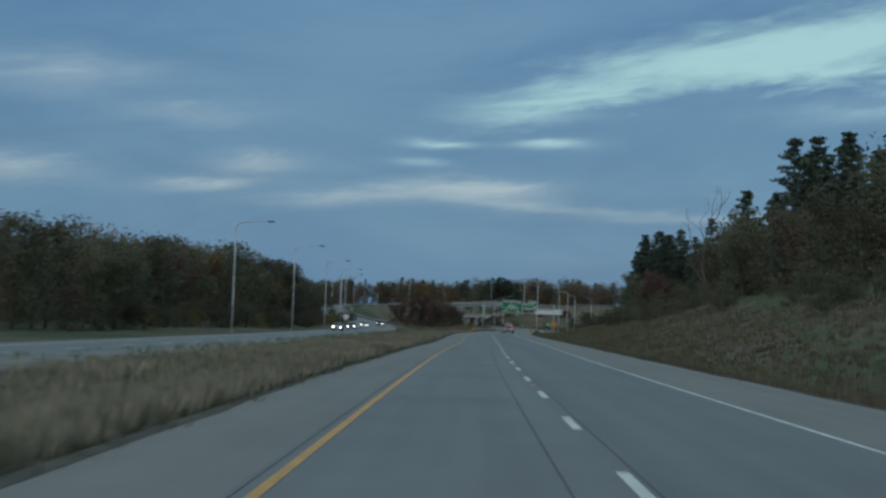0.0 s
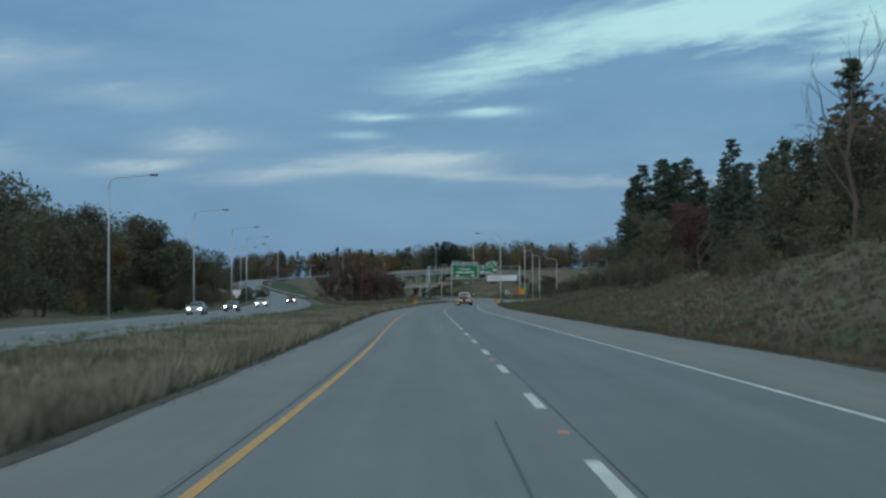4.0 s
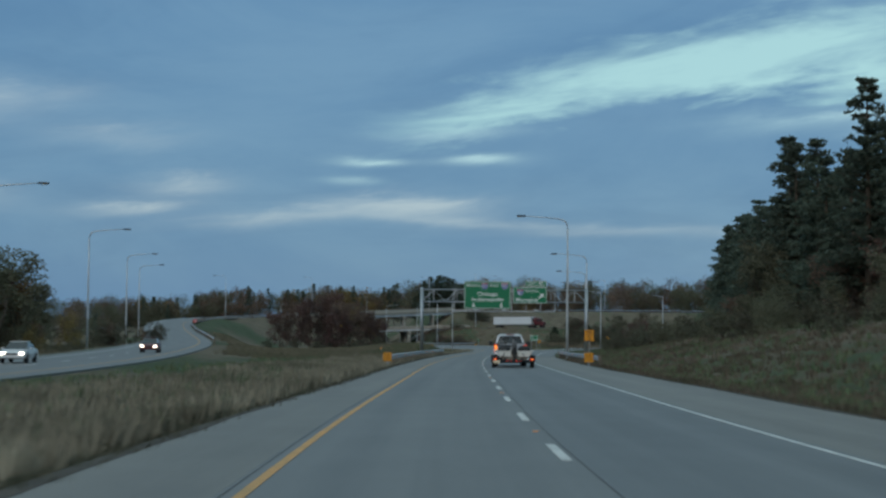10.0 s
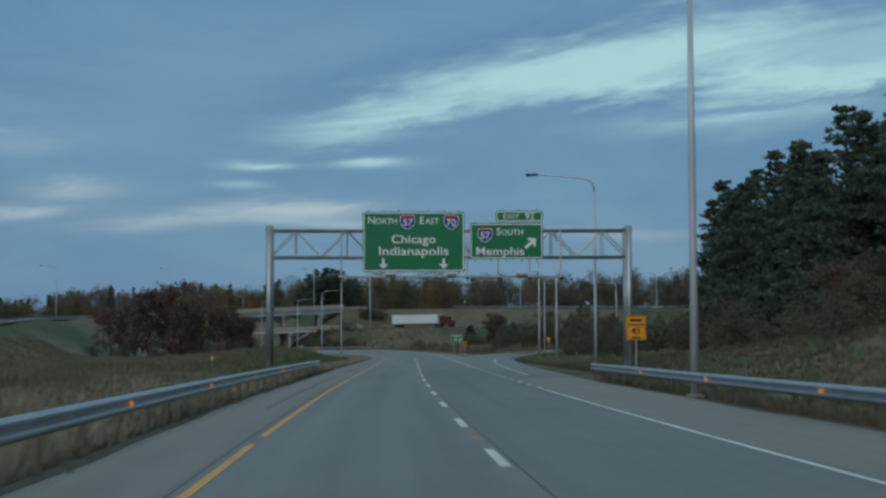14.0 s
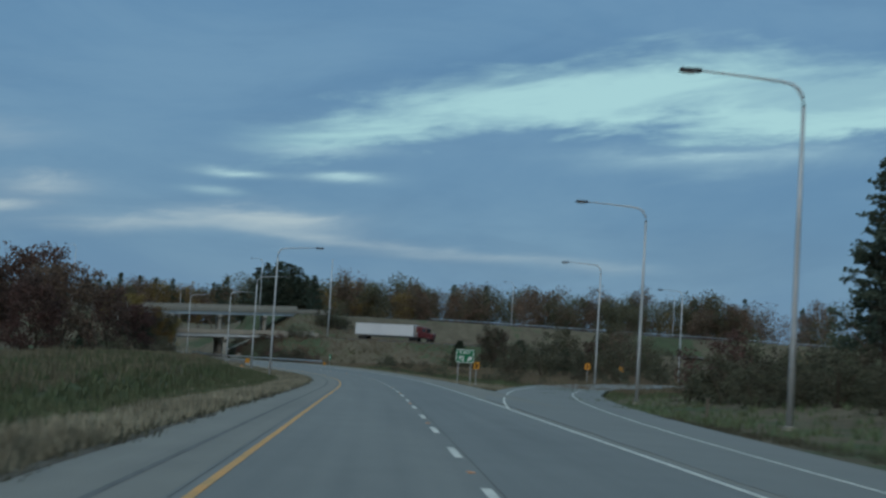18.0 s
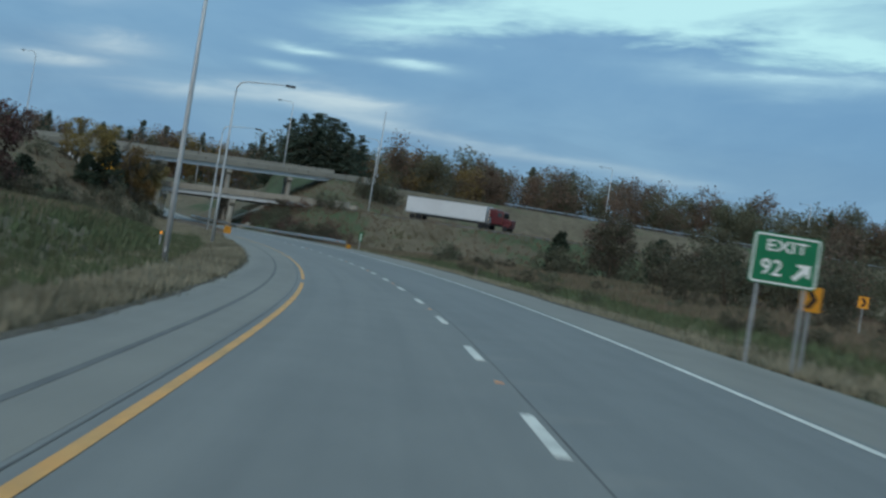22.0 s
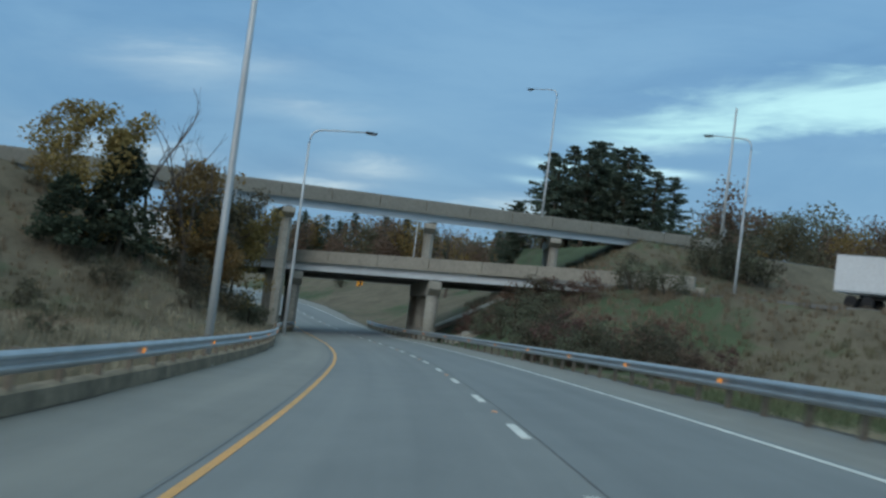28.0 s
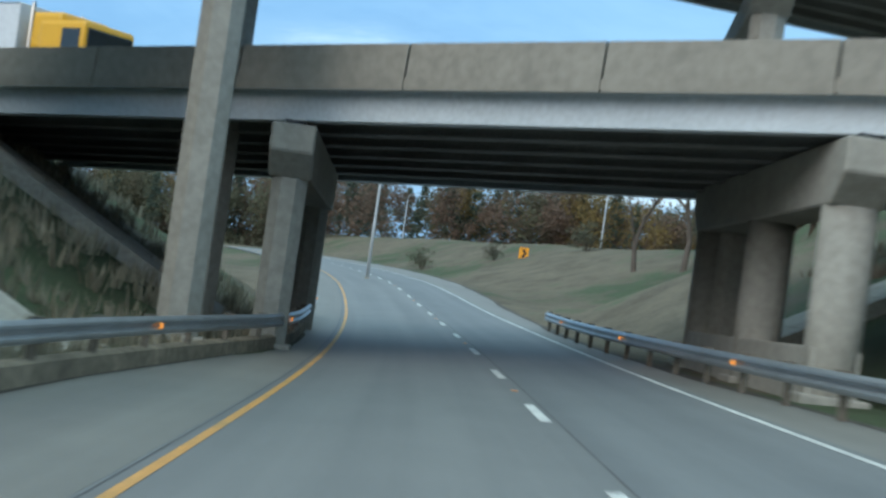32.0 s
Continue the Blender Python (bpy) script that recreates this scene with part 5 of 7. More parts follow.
    for x, y, s in ((34, 840, 1.3), (36.5, 842, 1.5), (38.5, 843, 1.5), (40.5, 845, 1.3), (58, 660, 1.6), (66, 668, 1.7), (62, 672, 1.5), (72, 672, 1.7), (80, 676, 1.6), (54, 664, 1.4)):
        plant(SHRUBS[0], x, y, s, 10 * x, s * 1.2)
    for i in range(26):
        x, y = rng.uniform(52, 84), rng.uniform(696, 738)
        k = rng.choice((GREENS[0], GREENS[1], SHRUBS[0], SHRUBS[1], SHRUBS[2], REDS[1], CEDARS[0]))
        plant(k, x, y, rng.uniform(0.5, 0.8) if k in GREENS + REDS else rng.uniform(1.3, 2.4), rng.uniform(0, 360))
    for i in range(22):
        y = rng.uniform(585, 700)
        plant(rng.choice(SHRUBS), float(road_x(y)) + float(right_at(y)) + rng.uniform(5, 15), y, rng.uniform(0.25, 0.5), rng.uniform(0, 360))
    # pines and bare trees behind the upper bridge
    for x, y, s in ((23, 896, 1.0), (17, 900, 0.9), (29, 898, 0.92), (13, 904, 0.75), (34, 902, 0.8), (20, 906, 1.0), (26, 906, 1.0), (31, 894, 0.8), (22, 892, 0.9), (27, 893, 0.95), (18, 894, 0.8), (24, 901, 1.02)):
        plant(rng.choice(PINES), x, y, s * 1.15, rng.uniform(0, 360), s * 0.76)
    for x, y, s in ((4, 905, 1.2), (0, 912, 1.1), (8, 898, 0.9)):
        plant(BARES[1], x, y, s, rng.uniform(0, 360))
    # woods in the distance
    far = {"g": [], "r": [], "p": [], "o": []}
    for i in range(330):
        x = rng.uniform(-380, 460)
        y = 1010 + 0.10 * abs(x) + rng.uniform(0, 90)
        if -140 < x < 20 and y < 1110:
            y += 110
        if x > 45:
            y = 935 + rng.uniform(0, 90)
        far[rng.choice("rrrrrggggpo")].append((x, y, rng.uniform(13, 19)))
    for i in range(230):
        x = rng.uniform(-170, 90)
        y = 1120 + rng.uniform(0, 60) - (90 if x > 5 else 0)
        far[rng.choice("rrppggo")].append((x, y, rng.uniform(14, 21)))
    for i in range(70):
        far[rng.choice("rrggo")].append((rng.uniform(42, 190), 925 + rng.uniform(0, 30), rng.uniform(10, 15)))
    for i in range(110):
        far[rng.choice("ggggrp")].append((rng.uniform(-380, -85), 650 + rng.uniform(0, 220), rng.uniform(9, 14)))
    for i in range(80):
        far[rng.choice("gggr")].append((-74 - abs(rng.gauss(0, 30)), rng.uniform(460, 650), rng.uniform(7, 11)))
    for i in range(110):
        x = rng.uniform(75, 330)
        far[rng.choice("gggrro")].append((x, 705 - 0.35 * x + rng.uniform(-30, 50), rng.uniform(6, 10)))
    for n, mat, lab, con in (("g", M_LEAFGREEN, "olive brown autumn woods", False), ("r", M_LEAFRED, "rust red autumn woods", False), ("p", M_PINE, "dark green pine woods", True), ("o", M_LEAFGOLD, "orange brown autumn woods", False)):
        far_wood(back[n], mat, lab + " behind the roadside trees", 5, con)
        far_wood(far[n], mat, lab + " along the horizon", 6, con)
    for x, y, s in ((-30, 975, 1.0), (-8, 955, 1.2), (-20, 968, 0.8), (6, 965, 1.1)):
        plant(SHRUBS[0], x, y, s, 33)


build_woods()

# ---- gantry and signs ----


def lettering(name, text, size, at, mat, parent, width=None):
    cu = bpy.data.curves.new("lettering", "FONT")
    cu.body, cu.size, cu.extrude, cu.align_x, cu.align_y = text, size * 1.38, 0.006, "CENTER", "CENTER"
    cu.resolution_u = 3
    cu.offset = 0.012 * size
    tmp = bpy.data.objects.new("lettering", cu)
    scene.collection.objects.link(tmp)
    bpy.context.view_layer.update()
    me = bpy.data.meshes.new_from_object(tmp.evaluated_get(bpy.context.evaluated_depsgraph_get()))
    bpy.data.objects.remove(tmp)
    me.materials.clear()
    me.materials.append(mat)
    ob = new(name, me)
    ob.parent = parent
    w = max(v.co.x for v in me.vertices) - min(v.co.x for v in me.vertices)
    k = width / w if width else 1.0
    ob.matrix_basis = Matrix.Translation(at) @ pose(0, 0, 0, 90, 0, 0) @ Matrix.Diagonal((k, 1, 1, 1))
    return ob


def flat_shape(pts, y, thick=0.012):
    bm = bmesh.new()
    f = bm.faces.new([bm.verts.new((x, y, z)) for x, z in pts])
    r = bmesh.ops.extrude_face_region(bm, geom=[f])
    bmesh.ops.translate(bm, vec=(0, -thick, 0), verts=[v for v in r["geom"] if isinstance(v, bmesh.types.BMVert)])
    bmesh.ops.recalc_face_normals(bm, faces=bm.faces)
    return bm


def rounded(x0, x1, z0, z1, r, n=5):
    pts = []
    for cx, cz, a0 in ((x1 - r, z1 - r, 0), (x0 + r, z1 - r, 90), (x0 + r, z0 + r, 180), (x1 - r, z0 + r, 270)):
        for i in range(n + 1):
            a = radians(a0 + 90 * i / n)
            pts.append((cx + r * math.cos(a), cz + r * math.sin(a)))
    return pts


def frame_border(parent, x0, x1, z0, z1, r, w, y, mat, name="border"):
    """A painted border line with rounded corners."""
    o, i = rounded(x0, x1, z0, z1, r), rounded(x0 + w, x1 - w, z0 + w, z1 - w, max(0.01, r - w))
    bm = bmesh.new()
    a = [bm.verts.new((p[0], y, p[1])) for p in o]
    b = [bm.verts.new((p[0], y, p[1])) for p in i]
    n = len(a)
    for k in range(n):
        bm.faces.new((a[k], a[(k + 1) % n], b[(k + 1) % n], b[k]))
    r2 = bmesh.ops.extrude_face_region(bm, geom=list(bm.faces))
    bmesh.ops.translate(bm, vec=(0, -0.008, 0), verts=[v for v in r2["geom"] if isinstance(v, bmesh.types.BMVert)])
    bmesh.ops.recalc_face_normals(bm, faces=bm.faces)
    return part(name, bm, mat, parent)


ARROW = [(0, -0.5), (0.42, -0.05), (0.30, 0.0), (0.12, -0.12), (0.10, 0.5), (-0.10, 0.5), (-0.12, -0.12), (-0.30, 0.0), (-0.42, -0.05)]


def arrow(parent, cx, cz, size, turn, y, mat):
    c, s = math.cos(radians(turn)), math.sin(radians(turn))
    return part("arrow", flat_shape([(cx + (a * c - b * s) * size, cz + (a * s + b * c) * size) for a, b in ARROW], y), mat, parent, "white arrow")


def shield(parent, cx, cz, size, y, number):
    """A route shield: blue with a red band and white edge."""
    def outline(k):
        pts = [(-0.46, 0.42), (-0.25, 0.47), (0, 0.41), (0.25, 0.47), (0.46, 0.42), (0.5, 0.18), (0.48, -0.08), (0.36, -0.3), (0.16, -0.44), (0, -0.5), (-0.16, -0.44), (-0.36, -0.3), (-0.48, -0.08), (-0.5, 0.18)]
        return [(cx + a * size * k, cz + b * size * k) for a, b in pts]
    sh = part("route_shield", flat_shape(outline(1.0), y), M_SIGNWHITE, parent, "red and blue route shield")
    part("field", flat_shape(outline(0.92), y - 0.008), M_SIGNBLUE, sh)
    part("band", flat_shape([(cx - 0.41 * size, cz + 0.38 * size), (cx, cz + 0.36 * size), (cx + 0.41 * size, cz + 0.38 * size), (cx + 0.44 * size, cz + 0.23 * size), (cx - 0.44 * size, cz + 0.23 * size)], y - 0.014), M_SIGNRED, sh)
    lettering("number", number, size * 0.46, (cx, y - 0.03, cz - 0.06 * size), M_SIGNWHITE, sh)
    return sh


def green_panel(parent, x0, x1, z0, z1, y):
    p = part("sign_panel", flat_shape(rounded(x0, x1, z0, z1, 0.12), y, 0.05), M_GREEN, parent, "green reflective sign panel with white border")
    frame_border(p, x0 + 0.04, x1 - 0.04, z0 + 0.04, z1 - 0.04, 0.12, 0.05, y - 0.052, M_SIGNWHITE)
    for k in range(int((x1 - x0) / 0.9) + 1):
        xx = x0 + 0.3 + k * ((x1 - x0 - 0.6) / max(1, int((x1 - x0) / 0.9)))
        part("backing_post", boxed((xx, y + 0.06, (z0 + z1) / 2), (0.07, 0.08, z1 - z0 + 0.3)), M_STEEL, p)
    return p


def build_gantry():
    th = thing("sign_gantry", (7.1, 425.5, 0), -4.4, "steel truss sign gantry spanning the highway", "sign gantry")
    L = 19.3
    z0 = ground_z(7.1, 425.5)
    z1 = ground_z(26.3, 424)
    for x, zb in ((0, z0), (L, z1)):
        for dy in (-0.55, 0.55):
            part("post", tube(bmesh.new(), [(x, dy, zb - 0.3), (x, dy, 7.95)], 0.17, 14), M_STEEL, th, smooth=True)
        for k in range(4):
            a = zb + 0.8 + k * 1.35
            part("post_brace", tube(bmesh.new(), [(x, -0.55, a), (x, 0.55, a + 1.3)], 0.045, 6), M_STEEL, th)
        part("foundation", boxed((x, 0, zb + 0.1), (0.9, 2.0, 0.7), 0.05), M_CONC, th)
    for dy in (-0.55, 0.55):
        for z in (6.28, 7.72):
            part("chord", tube(bmesh.new(), [(-0.2, dy, z), (L + 0.2, dy, z)], 0.075, 10), M_STEEL, th, smooth=True)
        n = 14
        for k in range(n):
            a, b = k * L / n, (k + 1) * L / n
            za, zc = (6.28, 7.72) if k % 2 == 0 else (7.72, 6.28)
            part("truss_brace", tube(bmesh.new(), [(a, dy, za), (b, dy, zc)], 0.035, 6), M_STEEL, th)
            if k % 2 == 0:
                part("truss_strut", tube(bmesh.new(), [(b, dy, 6.28), (b, dy, 7.72)], 0.035, 6), M_STEEL, th)
    for k in range(1, 14, 2):
        for z in (6.28, 7.72):
            part("truss_tie", tube(bmesh.new(), [(k * L / 14, -0.55, z), (k * L / 14, 0.55, z)], 0.03, 6), M_STEEL, th)
    # walkway with hangers and sign lights
    for dy in (-1.75, -1.1):
        part("walkway_rail", boxed((9.7, dy, 5.18), (11.9, 0.09, 0.11), 0.01), M_STEEL, th)
    part("walkway_grating", boxed((9.7, -1.42, 5.2), (11.8, 0.6, 0.03)), M_DARKMETAL, th)
    for k in range(8):
        x = 3.85 + k * 1.68
        part("hanger", tube(bmesh.new(), [(x, -0.62, 7.7), (x, -0.75, 5.2)], 0.045, 6), M_STEEL, th)
        part("walkway_bracket", boxed((x, -1.25, 5.08), (0.09, 1.25, 0.12), 0.01), M_DARKMETAL, th)
    for x in (6.5, 9.7, 13.4):
        lp = part("sign_light", boxed((x, -1.95, 5.3), (0.55, 0.3, 0.2), 0.05), M_STEEL, th, "grey sign light housing")
        part("bracket", boxed((x, -1.85, 5.2), (0.06, 0.4, 0.06)), M_STEEL, lp)
    y = -0.75
    p = green_panel(th, 5.0, 10.45, 5.47, 8.68, y)
    yy = y - 0.06
    lettering("lettering", "N", 0.40, (5.47, yy, 8.21), M_SIGNWHITE, p)
    lettering("lettering", "ORTH", 0.31, (6.27, yy, 8.17), M_SIGNWHITE, p, 1.12)
    shield(p, 7.40, 8.14, 0.82, y - 0.055, "57")
    lettering("lettering", "E", 0.40, (8.16, yy, 8.21), M_SIGNWHITE, p)
    lettering("lettering", "AST", 0.31, (8.72, yy, 8.17), M_SIGNWHITE, p, 0.74)
    shield(p, 9.73, 8.14, 0.82, y - 0.055, "70")
    lettering("lettering", "Chicago", 0.46, (7.72, yy, 7.19), M_SIGNWHITE, p, 2.36)
    lettering("lettering", "Indianapolis", 0.46, (7.72, yy, 6.56), M_SIGNWHITE, p, 3.72)
    arrow(p, 6.1, 5.9, 0.56, 0, y - 0.06, M_SIGNWHITE)
    arrow(p, 9.33, 5.9, 0.56, 0, y - 0.06, M_SIGNWHITE)
    p = green_panel(th, 10.73, 14.66, 6.14, 8.07, y)
    shield(p, 11.55, 7.44, 0.80, y - 0.055, "57")
    lettering("lettering", "S", 0.40, (12.28, yy, 7.60), M_SIGNWHITE, p)
    lettering("lettering", "OUTH", 0.31, (13.02, yy, 7.56), M_SIGNWHITE, p, 1.15)
    lettering("lettering", "Memphis", 0.44, (12.35, yy, 6.54), M_SIGNWHITE, p, 2.56)
    arrow(p, 14.0, 7.0, 0.78, 132, y - 0.06, M_SIGNWHITE)
    p = green_panel(th, 12.13, 14.66, 8.13, 8.74, y)
    lettering("lettering", "EXIT", 0.24, (12.95, yy, 8.42), M_SIGNWHITE, p, 0.85)
    lettering("lettering", "92", 0.38, (13.95, yy, 8.43), M_SIGNWHITE, p)


def sign_post(parent, x, z0, z1, y=0.05):
    part("post", boxed((x, y, (z0 + z1) / 2), (0.08, 0.06, z1 - z0), 0.008), M_STEEL, parent)


def chevron_sign(x, y, z, size, turn, label):
    g = ground_z(x, y)
    th = thing("chevron_sign", (x, y, 0), turn, label, "sign")
    sign_post(th, 0, g - 0.3, z + size * 0.4)
    p = part("panel", flat_shape(rounded(-size * 0.42, size * 0.42, z - size / 2, z + size / 2, 0.05), 0, 0.02), M_SIGNYEL, th)
    s = size
    part("chevron", flat_shape([(-0.22 * s, z + 0.36 * s), (0.02 * s, z + 0.36 * s), (0.26 * s, z), (0.02 * s, z - 0.36 * s), (-0.22 * s, z - 0.36 * s), (0.02 * s, z)], -0.021), M_BLACK, p)
    return th


def object_marker(x, y, z, size, turn, label):
    """A striped amber marker at a rail's end."""
    g = ground_z(x, y)
    th = thing("object_marker", (x, y, 0), turn, label, "marker")
    sign_post(th, 0, g - 0.2, z)
    p = part("panel", flat_shape(rounded(-size / 2, size / 2, z - size / 2, z + size / 2, 0.03), 0, 0.03), M_SIGNYEL, th)
    for k in range(-2, 3):
        c = k * size * 0.28
        w = size * 0.09
        h = size * 0.46
        pts = [(max(-h, min(h, c - w - h * 0.35)), z - h), (max(-h, min(h, c + w - h * 0.35)), z - h), (max(-h, min(h, c + w + h * 0.35)), z + h), (max(-h, min(h, c - w + h * 0.35)), z + h)]
        part("stripe", flat_shape(pts, -0.031, 0.004), material("amber_dark_stripe", (0.36, 0.16, 0.012), 0.4, vary=0.05, bump=0) if "amber_dark_stripe" not in bpy.data.materials else bpy.data.materials["amber_dark_stripe"], p)
    return th


def build_signs():
    # speed advice beside the gantry's foot
    th = thing("advisory_sign", (26.6, 423.2, 0), -4.4, "amber ramp speed advisory sign on a steel post", "sign")
    sign_post(th, 0, ground_z(26.6, 423.2) - 0.3, 3.0)
    p = part("panel", flat_shape(rounded(-0.55, 0.55, 1.78, 3.1, 0.06), 0, 0.02), M_SIGNYEL, th)
    frame_border(p, -0.52, 0.52, 1.81, 2.58, 0.05, 0.03, -0.021, M_BLACK)
    frame_border(p, -0.52, 0.52, 2.62, 3.07, 0.05, 0.03, -0.021, M_BLACK)
    lettering("number", "45", 0.36, (0, -0.03, 2.27), M_BLACK, p)
    part("writing_bar", flat_shape([(-0.33, 2.78), (0.33, 2.78), (0.33, 2.92), (-0.33, 2.92)], -0.021, 0.006), M_BLACK, p)
    part("writing_bar", flat_shape([(-0.25, 1.88), (0.25, 1.88), (0.25, 1.97), (-0.25, 1.97)], -0.021, 0.006), M_BLACK, p)
    # exit sign in the gore
    th = thing("exit_sign", (33.9, 572.4, 0), -6, "green gore exit sign on two posts", "sign")
    g = ground_z(33.9, 572.4)
    for x in (-0.55, 0.55):
        sign_post(th, x, g - 0.3, 3.0)
    p = part("panel", flat_shape(rounded(-0.80, 0.80, 2.02, 3.22, 0.10), 0, 0.03), M_GREEN, th)
    frame_border(p, -0.77, 0.77, 2.05, 3.19, 0.09, 0.04, -0.031, M_SIGNWHITE)
    lettering("lettering", "EXIT", 0.27, (0.0, -0.04, 2.92), M_SIGNWHITE, p, 0.95)
    lettering("lettering", "92", 0.38, (-0.3, -0.04, 2.40), M_SIGNWHITE, p)
    arrow(p, 0.42, 2.40, 0.52, 135, -0.031, M_SIGNWHITE)
    chevron_sign(35.2, 574.0, 1.85, 0.62, -8, "amber chevron sign beside the exit gore")
    chevron_sign(57.9, 630, 2.75, 0.75, -15, "amber chevron sign on the outside of the ramp")
    chevron_sign(64, 637, 2.7, 0.7, -25, "amber chevron sign on the outside of the ramp")
    chevron_sign(-15.8, 962, 8.2, 1.3, 10, "amber curve warning sign on the far bank")
    object_marker(3.42, 337.6, 0.60, 0.52, -3, "amber striped marker at the guard rail end")
    object_marker(16.4, 344.0, 0.6, 0.6, -3, "amber striped marker at the outer rail end")
    object_marker(float(road_x(700)) + float(left_at(700)) + 0.35, 700, 0.6, 0.72, 6, "amber striped marker before the bridge rail")
    object_marker(float(road_x(691)) + float(right_at(691)) - 0.1, 691, 0.85, 0.45, 6, "amber striped marker at the outer bridge rail")
    # route markers beside the other carriageway
    th = thing("route_sign", (-25.8, 351.5, 0), 2, "pair of pale route marker plates on a post", "sign")
    sign_post(th, 0, ground_z(-25.8, 351.5) - 0.3, 2.9)
    for x in (-0.33, 0.33):
        part("plate", flat_shape(rounded(x - 0.3, x + 0.3, 1.95, 2.75, 0.08), 0, 0.02), M_SIGNWHITE, th)
    part("plate", flat_shape(rounded(-0.28, 0.28, 1.5, 1.9, 0.05), 0, 0.02), M_SIGNWHITE, th)
    # small delineators and posts
    for x, y, z in ((14.5, 632, 0.9), (2, 470, 0.9)):
        d = thing("delineator", (x, y, 0), 0, "thin roadside post with an amber reflector", "delineator", "roadside delineators")
        g = ground_z(x, y)
        part("post", boxed((0, 0, g + 0.4), (0.07, 0.04, 1.3)), M_STEEL, d)
        part("reflector", boxed((0, -0.03, g + 0.95), (0.13, 0.02, 0.18), 0.004), M_REFLECT, d)
    for y in (110, 150, 470, 505, 640):
        x = float(road_x(y)) + float(right_at(y)) + (3.2 if y < 400 or y > 600 else 6.4)
        d = thing("delineator", (x, y, 0), 0, "pale weathered wooden roadside stake", "delineator", "roadside delineators")
        part("post", boxed((0, 0, ground_z(x, y) + 0.4), (0.12, 0.08, 1.1), 0.01), M_WOODPOST, d)
    mm = thing("mile_marker", (29.5, 707, 0), 4, "narrow green marker plate with plain bars on a post", "sign")
    g = ground_z(29.5, 707)
    sign_post(mm, 0, g - 0.2, g + 2.2)
    p = part("panel", flat_shape(rounded(-0.18, 0.18, g + 1.3, g + 2.3, 0.04), 0, 0.02), M_GREEN, mm)
    for k in range(3):
        part("writing_bar", flat_shape([(-0.08, g + 1.42 + 0.28 * k), (0.08, g + 1.42 + 0.28 * k), (0.08, g + 1.6 + 0.28 * k), (-0.08, g + 1.6 + 0.28 * k)], -0.021, 0.005), M_SIGNWHITE, p)
    # wooden utility pole beyond the bridge
    up = thing("utility_pole", (36.4, 853, 0), 30, "tall plain utility pole on the embankment", "utility pole")
    g = ground_z(36.4, 853)
    part("pole", tube(bmesh.new(), [(0, 0, g - 0.4), (0, 0, 29)], [0.2, 0.11], 10), M_POLE, up, smooth=True)
    part("transformer", tube(bmesh.new(), [(0.32, 0, g + 2), (0.32, 0, g + 2.8)], 0.2, 10), M_STEEL, up)


def round_sign(x, y, z):
    th = thing("round_sign", (x, y, 0), -4, "small round red and white sign on a post", "sign")
    sign_post(th, 0, ground_z(x, y) - 0.3, z)
    p = part("disc", flat_shape([(0.45 * math.cos(k * math.pi / 12), z + 0.45 * math.sin(k * math.pi / 12)) for k in range(24)], 0, 0.02), M_SIGNRED, th)
    part("bar", flat_shape([(-0.32, z - 0.08), (0.32, z - 0.08), (0.32, z + 0.08), (-0.32, z + 0.08)], -0.021, 0.004), M_SIGNWHITE, p)


build_gantry()
build_signs()
round_sign(-42, 600, 6.0)

# ---- vehicles ----
M_SILVER = material("silver_car_paint", (0.40, 0.43, 0.46), 0.28, 0.55, vary=0.06, scale=0.7, fine=200, bump=0, spec=0.6)
M_DARKRED = material("dark_red_car_paint", (0.10, 0.012, 0.014), 0.3, 0.2, vary=0.06, bump=0, spec=0.6)
M_BLUECAR = material("blue_grey_car_paint", (0.10, 0.14, 0.21), 0.3, 0.4, vary=0.06, bump=0, spec=0.6)
M_WHITECAR = material("white_car_paint", (0.62, 0.64, 0.65), 0.3, 0.0, vary=0.08, bump=0, spec=0.6)
M_YELLOWCAB = material("yellow_truck_paint", (0.72, 0.38, 0.02), 0.35, 0.0, vary=0.06, bump=0, spec=0.5)
M_TRAILER = material("white_trailer_skin", (0.60, 0.63, 0.66), 0.5, 0.0, vary=0.1, scale=0.3, fine=5, bump=0)
M_TYRE = material("tyre_rubber", (0.018, 0.018, 0.02), 0.85, vary=0.3, fine=30, bump=0.2)
M_CHROME = material("chrome", (0.55, 0.58, 0.6), 0.15, 1.0, vary=0.05, bump=0)
M_PLASTIC = material("black_plastic", (0.02, 0.021, 0.023), 0.6, vary=0.2, fine=40, bump=0.05)
M_TAIL = material("lit_tail_lamp", (0.5, 0.02, 0.01), 0.3, vary=0.05, bump=0, emit=((1.0, 0.08, 0.02), 0.55))
M_TAILHOT = material("tail_lamp_bulb", (0.9, 0.3, 0.05), 0.3, vary=0.02, bump=0, emit=((1.0, 0.34, 0.05), 1.25))
M_REDLENS = material("red_lens", (0.22, 0.01, 0.012), 0.3, vary=0.05, bump=0)
M_HEAD = material("lit_headlamp", (0.9, 0.9, 0.85), 0.3, vary=0.02, bump=0, emit=((1.0, 0.88, 0.72), 9.0))
M_BOATTOP = material("cream_boat_paint", (0.60, 0.60, 0.56), 0.5, vary=0.15, scale=1.5, fine=8, bump=0.03)
M_BOATLOW = material("tan_boat_hull", (0.17, 0.15, 0.12), 0.55, vary=0.2, scale=1.5, fine=8, bump=0.03)
M_SEAT = material("black_vinyl", (0.022, 0.022, 0.024), 0.55, vary=0.2, bump=0.05)
M_MOTOR = material("grey_motor_cowl", (0.11, 0.12, 0.13), 0.35, 0.2, vary=0.1, bump=0)
